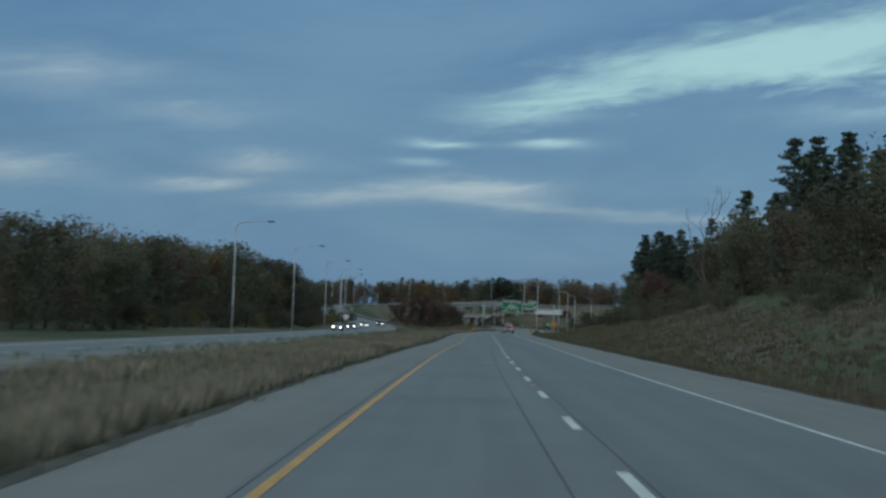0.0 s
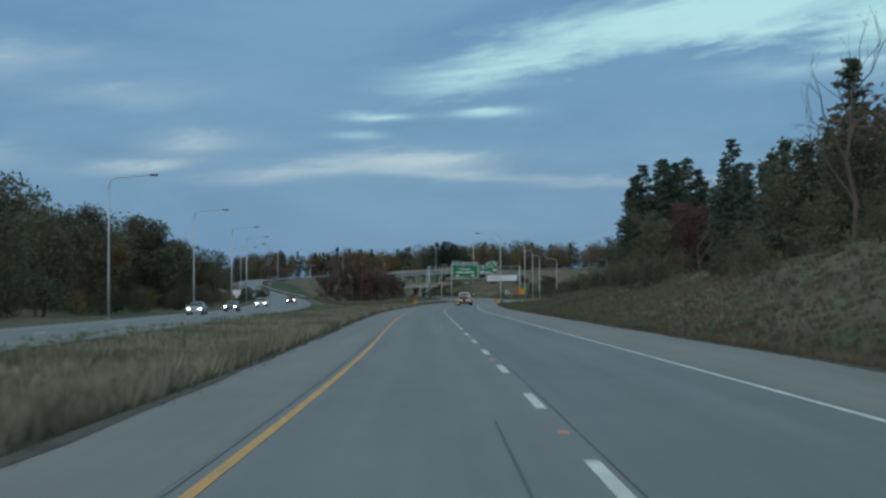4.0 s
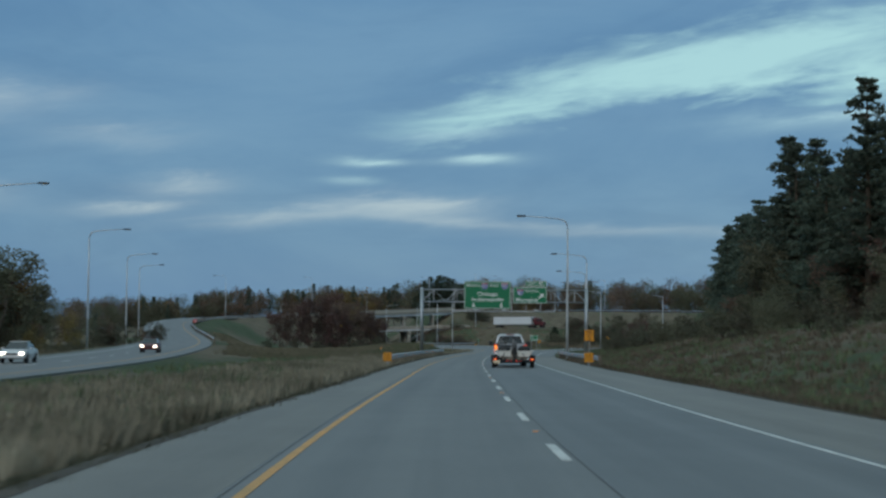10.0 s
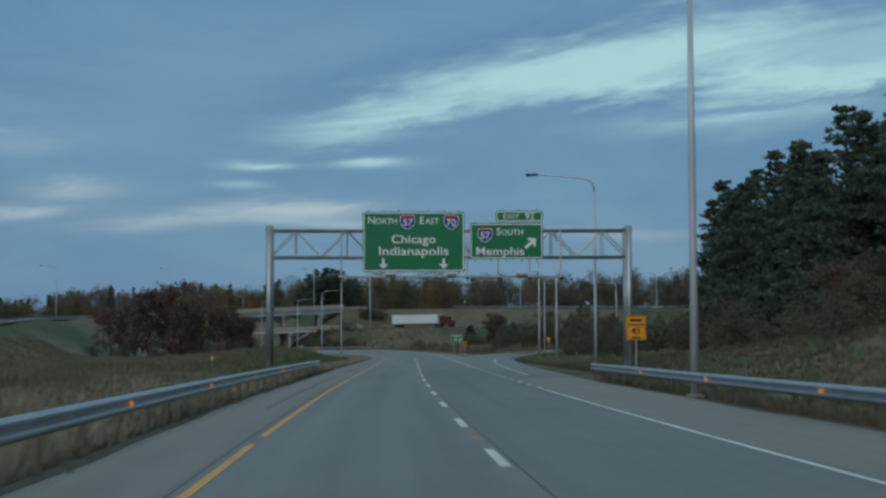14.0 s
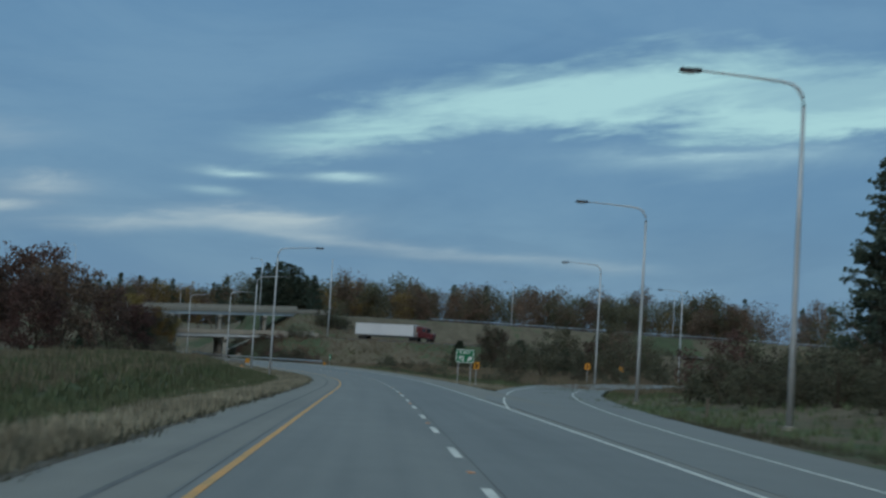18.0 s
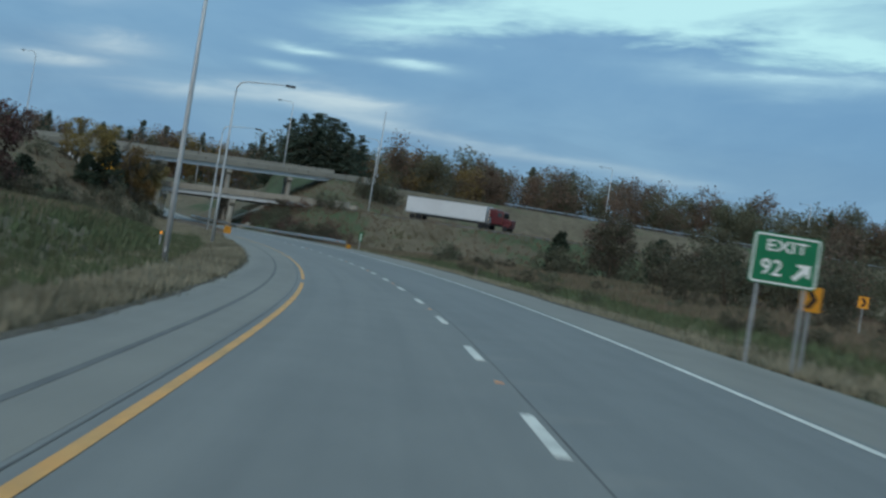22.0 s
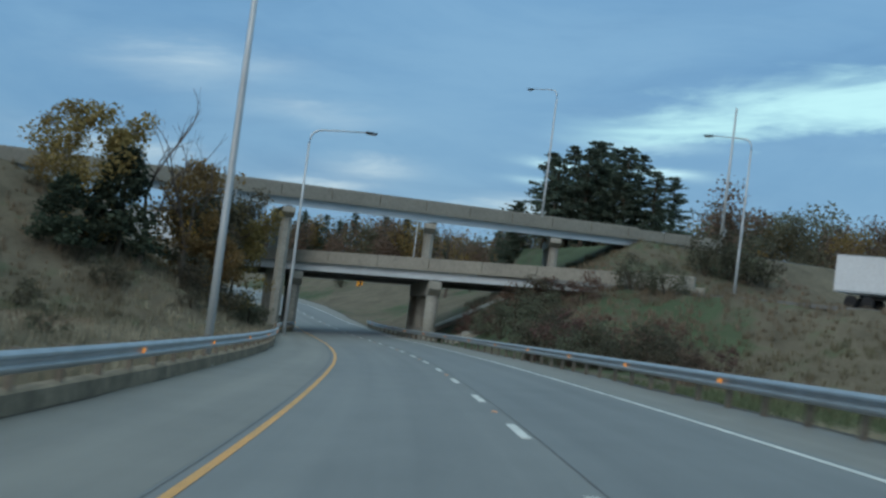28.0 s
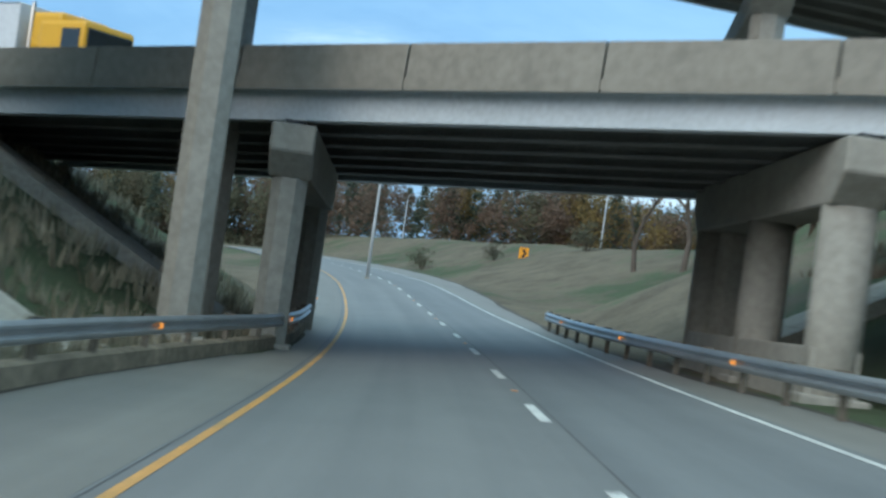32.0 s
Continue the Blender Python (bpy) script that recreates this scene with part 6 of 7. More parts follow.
# faint warm emission stands for light falling on the plate
M_PLATE = material("glowing_pale_plate", (0.62, 0.58, 0.44), 0.5, vary=0.05, bump=0, emit=((1.0, 0.85, 0.55), 0.15))


def wheel(parent, x, y, r, w, side):
    """A tyre with a rim and hub as its sub-parts."""
    m = Matrix.Translation((x, y, r)) @ pose(0, 0, 0, 0, 90 * side, 0)
    t = part("tyre", lathe(bmesh.new(), [(r * 0.62, -w / 2), (r * 0.9, -w / 2), (r * 0.985, -w * 0.4), (r, -w * 0.2), (r, w * 0.2), (r * 0.985, w * 0.4), (r * 0.9, w / 2), (r * 0.62, w / 2)], m, 28), M_TYRE, parent, smooth=True)
    bm = lathe(bmesh.new(), [(r * 0.60, w * 0.25), (r * 0.62, w * 0.49), (r * 0.56, w * 0.46), (r * 0.50, w * 0.30), (r * 0.2, w * 0.34), (r * 0.17, w * 0.46), (0.01, w * 0.47)], m, 28)
    part("rim", bm, M_CHROME, t, "bright alloy rim")
    for k in range(5):
        a = k * 72
        bm = boxed((r * 0.38, 0, w * 0.36), (r * 0.34, r * 0.13, w * 0.12), 0.008)
        bmesh.ops.transform(bm, matrix=m @ pose(0, 0, 0, 0, 0, a), verts=bm.verts)
        part("spoke", bm, M_CHROME, t)
    return t


def side_shell(pts, half, tuck, mat, name, parent, label="", crown=0.0):
    """A closed body from a side outline (y, z): full width at waist, drawn in by tuck above and below."""
    bm = bmesh.new()
    zs = [z for _, z in pts]
    lo, hi = min(zs), max(zs)
    mid = lo + (hi - lo) * 0.45

    def ring(x, k):
        out = []
        for y, z in pts:
            t = max(0.0, (z - mid) / (hi - mid)) if z > mid else max(0.0, (mid - z) / (mid - lo)) * 0.6
            out.append(bm.verts.new((x * (1 - tuck * t), y, z + k)))
        return out
    n = len(pts)
    cols = [ring(-half, 0), ring(-half * 0.93, crown), ring(0, crown * 1.6), ring(half * 0.93, crown), ring(half, 0)]
    for a, b in zip(cols, cols[1:]):
        for k in range(n):
            bm.faces.new((a[k], a[(k + 1) % n], b[(k + 1) % n], b[k]))
    bm.faces.new(cols[0])
    bm.faces.new(cols[-1][::-1])
    bmesh.ops.recalc_face_normals(bm, faces=bm.faces)
    es = [e for e in bm.edges if e.calc_face_angle(0) > 0.6]
    bmesh.ops.bevel(bm, geom=es, offset=0.028, segments=2, affect="EDGES")
    return part(name, bm, mat, parent, label, smooth=False)


def arch(y, r, z0, n=9):
    """Wheel-arch points from front to back along the sill."""
    return [(y + r * math.cos(math.pi * i / n), max(z0, 0.40 + r * math.sin(math.pi * i / n))) for i in range(n + 1)]


def pickup():
    th = thing("pickup_truck", label="silver crew-cab pickup truck towing a boat trailer", category="pickup truck")
    ya, yf = -1.72, 1.98
    body = [(-2.86, 0.62)] + [(-2.86, 1.0), (-2.84, 1.30), (-0.72, 1.30), (-0.70, 1.20), (1.25, 1.20), (2.6, 1.12), (2.82, 1.0), (2.86, 0.5)] + arch(yf, 0.50, 0.44) + [(0.9, 0.44), (-0.5, 0.44)] + arch(ya, 0.50, 0.44) + [(-2.5, 0.5)]
    b = side_shell(body, 1.0, 0.06, M_SILVER, "body", th, "silver painted body with crew cab and bed")
    # bed interior
    part("bed_floor", boxed((0, -1.76, 1.306), (1.62, 2.0, 0.012)), M_PLASTIC, th, "black bed cover")
    for x in (-0.93, 0.93):
        part("bed_rail", boxed((x, -1.76, 1.315), (0.14, 2.1, 0.03), 0.01), M_PLASTIC, th)
    part("bed_rail", boxed((0, -2.82, 1.315), (1.8, 0.1, 0.03), 0.01), M_PLASTIC, th)
    # cab
    bm = bmesh.new()
    lower = [(-0.95, -0.74), (0.95, -0.74), (0.95, 1.42), (-0.95, 1.42)]
    upper = [(-0.74, -0.50), (0.74, -0.50), (0.74, 0.72), (-0.74, 0.72)]
    va = [bm.verts.new((x, y, 1.22)) for x, y in lower]
    vb = [bm.verts.new((x, y, 1.80)) for x, y in upper]
    vc = [bm.verts.new((x * 0.86, y * 0.86 + 0.02, 1.865)) for x, y in upper]
    for p, q in ((va, vb), (vb, vc)):
        for k in range(4):
            bm.faces.new((p[k], p[(k + 1) % 4], q[(k + 1) % 4], q[k]))
    bm.faces.new(vc)
    bm.faces.new(va[::-1])
    bmesh.ops.recalc_face_normals(bm, faces=bm.faces)
    bmesh.ops.bevel(bm, geom=[e for e in bm.edges], offset=0.05, segments=3, affect="EDGES")
    cab = part("cab", bm, M_SILVER, th, smooth=False)

    def pane(name, quad, push):
        bm = bmesh.new()
        vs = [bm.verts.new(Vector(q) + Vector(push)) for q in quad]
        f = bm.faces.new(vs)
        r = bmesh.ops.extrude_face_region(bm, geom=[f])
        bmesh.ops.translate(bm, vec=Vector(push) * -0.5, verts=[v for v in r["geom"] if isinstance(v, bmesh.types.BMVert)])
        bmesh.ops.recalc_face_normals(bm, faces=bm.faces)
        return part(name, bm, M_GLASSDARK, cab, "dark tinted glass")

    pane("rear_window", [(-0.80, -0.71, 1.30), (0.80, -0.71, 1.30), (0.64, -0.535, 1.735), (-0.64, -0.535, 1.735)], (0, -0.022, 0.008))
    pane("windscreen", [(-0.82, 1.36, 1.28), (0.82, 1.36, 1.28), (0.66, 0.80, 1.75), (-0.66, 0.80, 1.75)], (0, 0.016, 0.018))
    for s in (-1, 1):
        pane("side_window", [(s * 0.925, -0.52, 1.29), (s * 0.925, 0.26, 1.29), (s * 0.765, 0.22, 1.745), (s * 0.765, -0.40, 1.745)], (s * 0.016, 0, 0.006))
        pane("side_window", [(s * 0.925, 0.34, 1.29), (s * 0.925, 1.20, 1.29), (s * 0.765, 0.68, 1.745), (s * 0.765, 0.30, 1.745)], (s * 0.016, 0, 0.006))
        mi = part("mirror", boxed((s * 1.2, 1.02, 1.32), (0.26, 0.12, 0.24), 0.04), M_PLASTIC, th, "black towing mirror")
        part("mirror_arm", boxed((s * 1.02, 1.03, 1.28), (0.2, 0.06, 0.06), 0.01), M_PLASTIC, mi)
        for y in (0.02, -0.30):
            part("door_handle", boxed((s * 1.005, y + 0.25, 1.12), (0.03, 0.16, 0.04), 0.01), M_SILVER, th)
        part("door_seam", boxed((s * 0.992, 0.30, 0.86), (0.012, 0.018, 0.6)), M_PLASTIC, th)
        part("side_step", tube(bmesh.new(), [(s * 1.02, -0.75, 0.38), (s * 1.06, -0.65, 0.36), (s * 1.06, 1.05, 0.36), (s * 1.02, 1.15, 0.38)], 0.05, 10), M_CHROME, th, "chrome tubular side step", smooth=True)
        part("side_moulding", boxed((s * 1.0, 0.2, 0.72), (0.025, 2.2, 0.07), 0.01), M_SILVER, th)
        for y in (ya, yf):
            part("wheel_arch", sweep(bmesh.new(), [(Vector((s * 0.985, y + 0.52 * math.cos(a * math.pi / 12), 0.40 + 0.52 * math.sin(a * math.pi / 12))), Vector((1, 0, 0)), Vector((0, math.cos(a * math.pi / 12), math.sin(a * math.pi / 12)))) for a in range(13)], [(-0.04, -0.02), (0.04, -0.02), (0.04, 0.03), (-0.04, 0.03)]), M_SILVER, th)
            part("wheel_well", boxed((s * 0.72, y, 0.55), (0.4, 0.9, 0.6), 0.1), M_PLASTIC, th)
            wheel(th, s * 0.88, y, 0.40, 0.27, s)
        tl = part("tail_lamp", boxed((s * 0.90, -2.87, 1.03), (0.19, 0.06, 0.44), 0.02), M_TAIL, th, "lit red tail lamp")
        part("bulb", boxed((s * 0.90, -2.905, 1.13), (0.13, 0.012, 0.13), 0.005), M_TAILHOT, tl)
        part("bulb", boxed((s * 0.90, -2.905, 0.96), (0.13, 0.012, 0.13), 0.005), M_TAILHOT, tl)
        part("headlamp", boxed((s * 0.78, 2.85, 0.92), (0.34, 0.06, 0.2), 0.02), M_LENS, th)
    tg = part("tailgate", boxed((0, -2.875, 1.02), (1.56, 0.04, 0.50), 0.015), M_SILVER, th, "silver tailgate")
    part("tailgate_handle", boxed((0, -2.90, 1.14), (0.3, 0.03, 0.09), 0.01), M_PLASTIC, tg)
    part("badge", boxed((-0.55, -2.90, 1.02), (0.26, 0.012, 0.05), 0.003), M_CHROME, tg)
    part("rear_bumper", boxed((0, -2.97, 0.66), (1.96, 0.22, 0.22), 0.05), M_CHROME, th, "chrome rear bumper")
    part("front_bumper", boxed((0, 2.92, 0.60), (1.9, 0.2, 0.24), 0.05), M_CHROME, th)
    part("brake_light", boxed((0, -0.58, 1.815), (0.5, 0.08, 0.05), 0.012), M_REDLENS, th, "red high brake light")
    part("hitch", boxed((0, -3.12, 0.45), (0.08, 0.35, 0.08), 0.01), M_DARKMETAL, th)
    part("chassis", boxed((0, 0, 0.42), (1.3, 5.2, 0.2), 0.03), M_PLASTIC, th)
    return th


M_GLASSDARK = material("tinted_glass", (0.018, 0.024, 0.028), 0.06, vary=0.02, bump=0, spec=0.7)


def boat_trailer():
    """Trailer: origin under the axle."""
    th = thing("boat_trailer", label="black boat trailer with lit red lamps", category="trailer")
    for s in (-1, 1):
        wheel(th, s * 0.98, 0, 0.34, 0.2, s)
        fr = [(Vector((s * 0.99, 0.43 * math.cos(a * math.pi / 10), 0.34 + 0.43 * math.sin(a * math.pi / 10))), Vector((1, 0, 0)), Vector((0, math.cos(a * math.pi / 10), math.sin(a * math.pi / 10)))) for a in range(11)]
        part("fender", sweep(bmesh.new(), fr, [(-0.14, -0.01), (0.14, -0.01), (0.14, 0.02), (-0.14, 0.02)]), M_PLASTIC, th)
        part("frame_rail", tube(bmesh.new(), [(s * 0.62, -1.15, 0.44), (s * 0.62, 1.6, 0.46), (s * 0.08, 3.2, 0.48)], 0.045, 6), M_DARKMETAL, th)
        part("bunk", boxed((s * 0.42, 0.1, 0.56), (0.09, 2.6, 0.1), 0.01), M_PLASTIC, th)
        part("bunk_bracket", tube(bmesh.new(), [(s * 0.42, -1.1, 0.42), (s * 0.9, -1.12, 0.44)], 0.03, 6), M_DARKMETAL, th)
        lm = part("tail_lamp", boxed((s * 0.93, -1.22, 0.52), (0.18, 0.07, 0.09), 0.015), M_TAIL, th, "lit red trailer lamp")
        part("bulb", boxed((s * 0.93, -1.262, 0.52), (0.09, 0.012, 0.045), 0.004), M_TAILHOT, lm)
        part("strap", tube(bmesh.new(), [(s * 0.40, -0.93, 1.0), (s * 0.52, -1.05, 0.75), (s * 0.68, -1.12, 0.5)], 0.022, 6), M_SEAT, th, "black tie-down strap")
    part("axle", tube(bmesh.new(), [(-0.95, 0, 0.34), (0.95, 0, 0.34)], 0.05, 8), M_DARKMETAL, th)
    part("cross_bar", tube(bmesh.new(), [(-1.0, -1.17, 0.44), (1.0, -1.17, 0.44)], 0.045, 8), M_DARKMETAL, th)
    part("cross_bar", tube(bmesh.new(), [(-0.62, 0.9, 0.45), (0.62, 0.9, 0.45)], 0.045, 8), M_DARKMETAL, th)
    part("tongue", tube(bmesh.new(), [(0, 0.6, 0.46), (0, 4.5, 0.46)], 0.055, 8), M_DARKMETAL, th)
    part("winch_post", boxed((0, 3.3, 0.8), (0.1, 0.12, 0.7), 0.01), M_DARKMETAL, th)
    for x in (-0.32, -0.12, 0.14, 0.34):
        part("marker_lamp", boxed((x, -1.22, 0.42), (0.07, 0.04, 0.04), 0.01), M_TAIL, th, "small lit red marker lamp")
    pl = part("plate", boxed((-0.86, -1.235, 0.36), (0.31, 0.012, 0.16), 0.003), M_PLATE, th, "pale plate with plain bars")
    for x in (-0.93, -0.87, -0.79):
        part("writing_bar", boxed((x, -1.244, 0.36), (0.04, 0.006, 0.08)), M_BLACK, pl)
    return th


def jon_boat():
    th = thing("fishing_boat", label="cream flat-bottomed fishing boat with a tan hull", category="boat")
    st = [(-1.0, 0.62, 0.98, 0.0), (0.0, 0.62, 1.0, 0.0), (1.4, 0.60, 0.98, 0.0), (2.4, 0.52, 0.86, 0.03), (3.1, 0.36, 0.62, 0.10)]

    def loft(z0, z1, k0, k1, mat, name, label, out=0.0):
        bm = bmesh.new()
        rows = []
        for y, b, t, rise in st:
            def xw(k):
                return b + (t - b) * k
            row = []
            for s in (-1, 1):
                row.append((s * (xw(k0) + out), y, z0 + rise * (1 - k0)))
                row.append((s * (xw(k1) + out), y, z1 + rise * 0.6))
            rows.append([bm.verts.new(p) for p in (row[1], row[0], row[2], row[3])])
        for a, c in zip(rows, rows[1:]):
            for k in range(3):
                if k == 1 and k0 > 0.01:
                    continue
                bm.faces.new((a[k], a[k + 1], c[k + 1], c[k]))
        for r in (rows[0], rows[-1]):
            bm.faces.new(r)
        bmesh.ops.recalc_face_normals(bm, faces=bm.faces)
        bmesh.ops.solidify(bm, geom=list(bm.faces), thickness=0.03)
        return part(name, bm, mat, th, label)

    loft(0.60, 0.80, 0.0, 0.38, M_BOATLOW, "hull_bottom", "tan lower hull")
    loft(0.80, 1.16, 0.38, 1.0, M_BOATTOP, "hull_side", "cream painted hull side", 0.012)
    for s in (-1, 1):
        part("gunwale", tube(bmesh.new(), [(s * (t + 0.02), y, 1.18 + r * 0.6) for y, b, t, r in st], 0.03, 6), M_BOATTOP, th)
        part("corner_cap", boxed((s * 0.86, -0.98, 1.15), (0.25, 0.12, 0.05), 0.015), M_BOATTOP, th)
    part("transom_notch", boxed((0, -1.035, 0.98), (0.36, 0.03, 0.34), 0.01), M_BOATLOW, th)
    part("deck", boxed((0, 0.6, 0.98), (1.6, 2.8, 0.03)), M_BOATLOW, th)
    part("deck", boxed((0, 2.3, 1.08), (1.3, 1.0, 0.03)), M_BOATLOW, th)
    part("bench", boxed((0, -0.55, 1.06), (1.7, 0.5, 0.14), 0.02), M_BOATTOP, th)
    # outboard motor
    mo = part("outboard_motor", boxed((0.0, -1.16, 1.58), (0.27, 0.46, 0.40), 0.09), M_MOTOR, th, "dark grey outboard motor")
    part("cowl_top", boxed((0.0, -1.14, 1.80), (0.22, 0.38, 0.16), 0.06), M_MOTOR, mo)
    part("leg", boxed((0, -1.2, 1.12), (0.15, 0.24, 0.7), 0.05), M_PLASTIC, mo)
    part("lower_leg", boxed((0, -1.22, 0.66), (0.09, 0.22, 0.4), 0.03), M_PLASTIC, mo)
    part("gearcase", tube(bmesh.new(), [(0, -1.4, 0.44), (0, -1.22, 0.44), (0, -1.02, 0.44)], [0.04, 0.07, 0.04], 10), M_PLASTIC, mo)
    part("clamp", boxed((0, -1.05, 1.1), (0.26, 0.12, 0.26), 0.02), M_DARKMETAL, mo)
    # seats on pedestals
    for x, y in ((-0.44, 0.1), (0.14, 0.55)):
        se = part("seat", boxed((x, y, 1.92), (0.42, 0.40, 0.09), 0.035), M_SEAT, th, "black pedestal boat seat")
        part("pedestal", tube(bmesh.new(), [(x, y, 1.0), (x, y, 1.89)], 0.03, 8), M_CHROME, se)
        part("backrest", boxed((x, y + 0.2, 2.0), (0.40, 0.1, 0.16), 0.04), M_SEAT, se)
    # round black covers each side
    for x in (-0.52, 0.55):
        bm = bmesh.new()
        bmesh.ops.create_uvsphere(bm, u_segments=18, v_segments=10, radius=0.34, matrix=Matrix.Translation((x, -0.25, 1.24)) @ Matrix.Diagonal((1.0, 0.9, 0.86, 1)))
        part("storage_cover", bm, M_SEAT, th, "rounded black cover", smooth=True)
    part("trolling_motor", tube(bmesh.new(), [(-0.86, 1.3, 1.56), (-0.66, 1.0, 1.50), (-0.30, 0.8, 1.50), (-0.1, 0.7, 1.44)], [0.06, 0.10, 0.06, 0.04], 8), M_SEAT, th)
    part("grab_rail", tube(bmesh.new(), [(0.60, -0.8, 1.12), (0.72, -0.8, 1.32), (0.95, -0.75, 1.32), (1.0, -0.72, 1.16)], 0.02, 6), M_SEAT, th)
    part("fuel_hose", tube(bmesh.new(), [(0.1, -1.0, 1.3), (0.45, -0.9, 1.28), (0.6, -0.95, 1.16)], 0.02, 6), M_SEAT, th)
    return th


def place_at(ob, y, off, lift=0.0):
    p = road_point(y, off, lift)
    q = road_point(y + 2, off, lift)
    side = road_point(y, off + 1, lift)
    f = (q - p).normalized()
    r = (side - p).normalized()
    u = r.cross(f).normalized()
    m = Matrix((( *r, 0), (*f, 0), (*u, 0), (0, 0, 0, 1))).transposed()
    m.translation = p
    ob.matrix_basis = m


TRUCK = pickup()
place_at(TRUCK, 346.3, 3.44)
TRUCK.scale = (1.04, 1.06, 1.12)
TRAILER = boat_trailer()
place_at(TRAILER, 338.2, 3.48)
TRAILER.scale = (1.18, 1.05, 1.0)
BOAT = jon_boat()
place_at(BOAT, 338.2, 3.52, -0.05)
BOAT.scale = (1.14, 1.05, 0.92)


def jeep(paint):
    th = thing("off_road_car", label="dark red boxy off-road car with a spare wheel behind", category="car")
    body = [(-1.9, 0.55), (-1.92, 1.12), (0.75, 1.14), (1.85, 1.05), (1.92, 0.6)] + arch(1.25, 0.45, 0.5) + [(0.5, 0.48), (-0.5, 0.48)] + arch(-1.15, 0.45, 0.5) + [(-1.8, 0.5)]
    side_shell(body, 0.82, 0.03, paint, "body", th)
    bm = boxed((0, -0.65, 1.46), (1.5, 2.4, 0.68), 0.08)
    part("hard_top", bm, M_PLASTIC, th, "black hard top")
    part("rear_window", boxed((0, -1.86, 1.50), (1.1, 0.03, 0.40), 0.02), M_GLASSDARK, th)
    part("windscreen", boxed((0, 0.56, 1.48), (1.3, 0.04, 0.5), 0.02), M_GLASSDARK, th)
    for s in (-1, 1):
        part("side_window", boxed((s * 0.755, -0.1, 1.50), (0.02, 0.8, 0.42), 0.02), M_GLASSDARK, th)
        part("side_window", boxed((s * 0.755, -1.2, 1.50), (0.02, 0.9, 0.42), 0.02), M_GLASSDARK, th)
        part("tail_lamp", boxed((s * 0.70, -1.95, 0.98), (0.18, 0.06, 0.24), 0.015), M_TAIL, th, "lit red tail lamp")
        part("mirror", boxed((s * 0.95, 0.5, 1.25), (0.2, 0.08, 0.16), 0.03), M_PLASTIC, th)
        for y in (1.25, -1.15):
            wheel(th, s * 0.74, y, 0.40, 0.25, s)
    sp = part("spare_wheel", lathe(bmesh.new(), [(0.05, -0.11), (0.33, -0.11), (0.37, -0.05), (0.37, 0.05), (0.33, 0.11), (0.05, 0.11)], Matrix.Translation((0, -2.06, 1.02)) @ pose(0, 0, 0, 90, 0, 0), 24), M_TYRE, th, smooth=True)
    part("rear_bumper", boxed((0, -2.0, 0.55), (1.6, 0.16, 0.16), 0.03), M_PLASTIC, th)
    part("front_bumper", boxed((0, 2.0, 0.55), (1.6, 0.16, 0.16), 0.03), M_PLASTIC, th)
    return th


place_at(jeep(M_DARKRED), 978, 0.0)


def sedan(paint, label):
    """A saloon car with lit headlamps; it faces +y."""
    th = thing("saloon_car", label=label, category="car")
    body = [(-2.2, 0.45), (-2.25, 0.85), (-1.5, 0.98), (0.9, 0.94), (1.9, 0.82), (2.25, 0.66), (2.28, 0.35)] + arch(1.38, 0.38, 0.30) + [(0.6, 0.28), (-0.6, 0.28)] + arch(-1.32, 0.38, 0.30) + [(-2.0, 0.32)]
    side_shell(body, 0.89, 0.08, paint, "body", th)
    bm = bmesh.new()
    lo = [(-0.80, -1.62), (0.80, -1.62), (0.80, 1.0), (-0.80, 1.0)]
    hi = [(-0.58, -0.85), (0.58, -0.85), (0.58, 0.15), (-0.58, 0.15)]
    va, vb = [bm.verts.new((x, y, 0.92)) for x, y in lo], [bm.verts.new((x, y, 1.42)) for x, y in hi]
    for k in range(4):
        bm.faces.new((va[k], va[(k + 1) % 4], vb[(k + 1) % 4], vb[k]))
    bm.faces.new(vb)
    bmesh.ops.recalc_face_normals(bm, faces=bm.faces)
    bmesh.ops.bevel(bm, geom=list(bm.edges), offset=0.05, segments=2, affect="EDGES")
    part("greenhouse", bm, M_GLASSDARK, th, "dark window glass")
    part("roof", boxed((0, -0.35, 1.425), (1.12, 1.0, 0.05), 0.02), paint, th)
    for s in (-1, 1):
        part("headlamp", boxed((s * 0.62, 2.24, 0.66), (0.30, 0.08, 0.13), 0.03), M_HEAD, th, "lit headlamp")
        part("tail_lamp", boxed((s * 0.66, -2.24, 0.80), (0.28, 0.06, 0.14), 0.02), M_REDLENS, th)
        part("mirror", boxed((s * 0.95, 0.72, 0.98), (0.18, 0.1, 0.12), 0.03), paint, th)
        for y in (1.38, -1.32):
            wheel(th, s * 0.78, y, 0.325, 0.2, s)
    part("grille", boxed((0, 2.27, 0.62), (0.7, 0.04, 0.12), 0.01), M_PLASTIC, th)
    part("front_bumper", boxed((0, 2.28, 0.44), (1.66, 0.12, 0.2), 0.05), paint, th)
    return th


def place_oncoming(ob, s, off):
    p, q = oncoming.point(s, off, 0.005), oncoming.point(s - 2, off, 0.005)
    f = (q - p).normalized()
    r = f.cross(Vector((0, 0, 1))).normalized()
    u = r.cross(f)
    m = Matrix(((*r, 0), (*f, 0), (*u, 0), (0, 0, 0, 1))).transposed()
    m.translation = p
    ob.matrix_basis = m


for paint, lab, s, off in ((M_SILVER, "silver saloon car with lit headlamps", 567, -2.0), (M_BLUECAR, "blue saloon car with lit headlamps", 600, -1.9), (M_WHITECAR, "white saloon car with lit headlamps", 650, -1.8), (M_DARKRED, "dark red saloon car with lit headlamps", 698, 1.8)):
    place_oncoming(sedan(paint, lab), s, off)


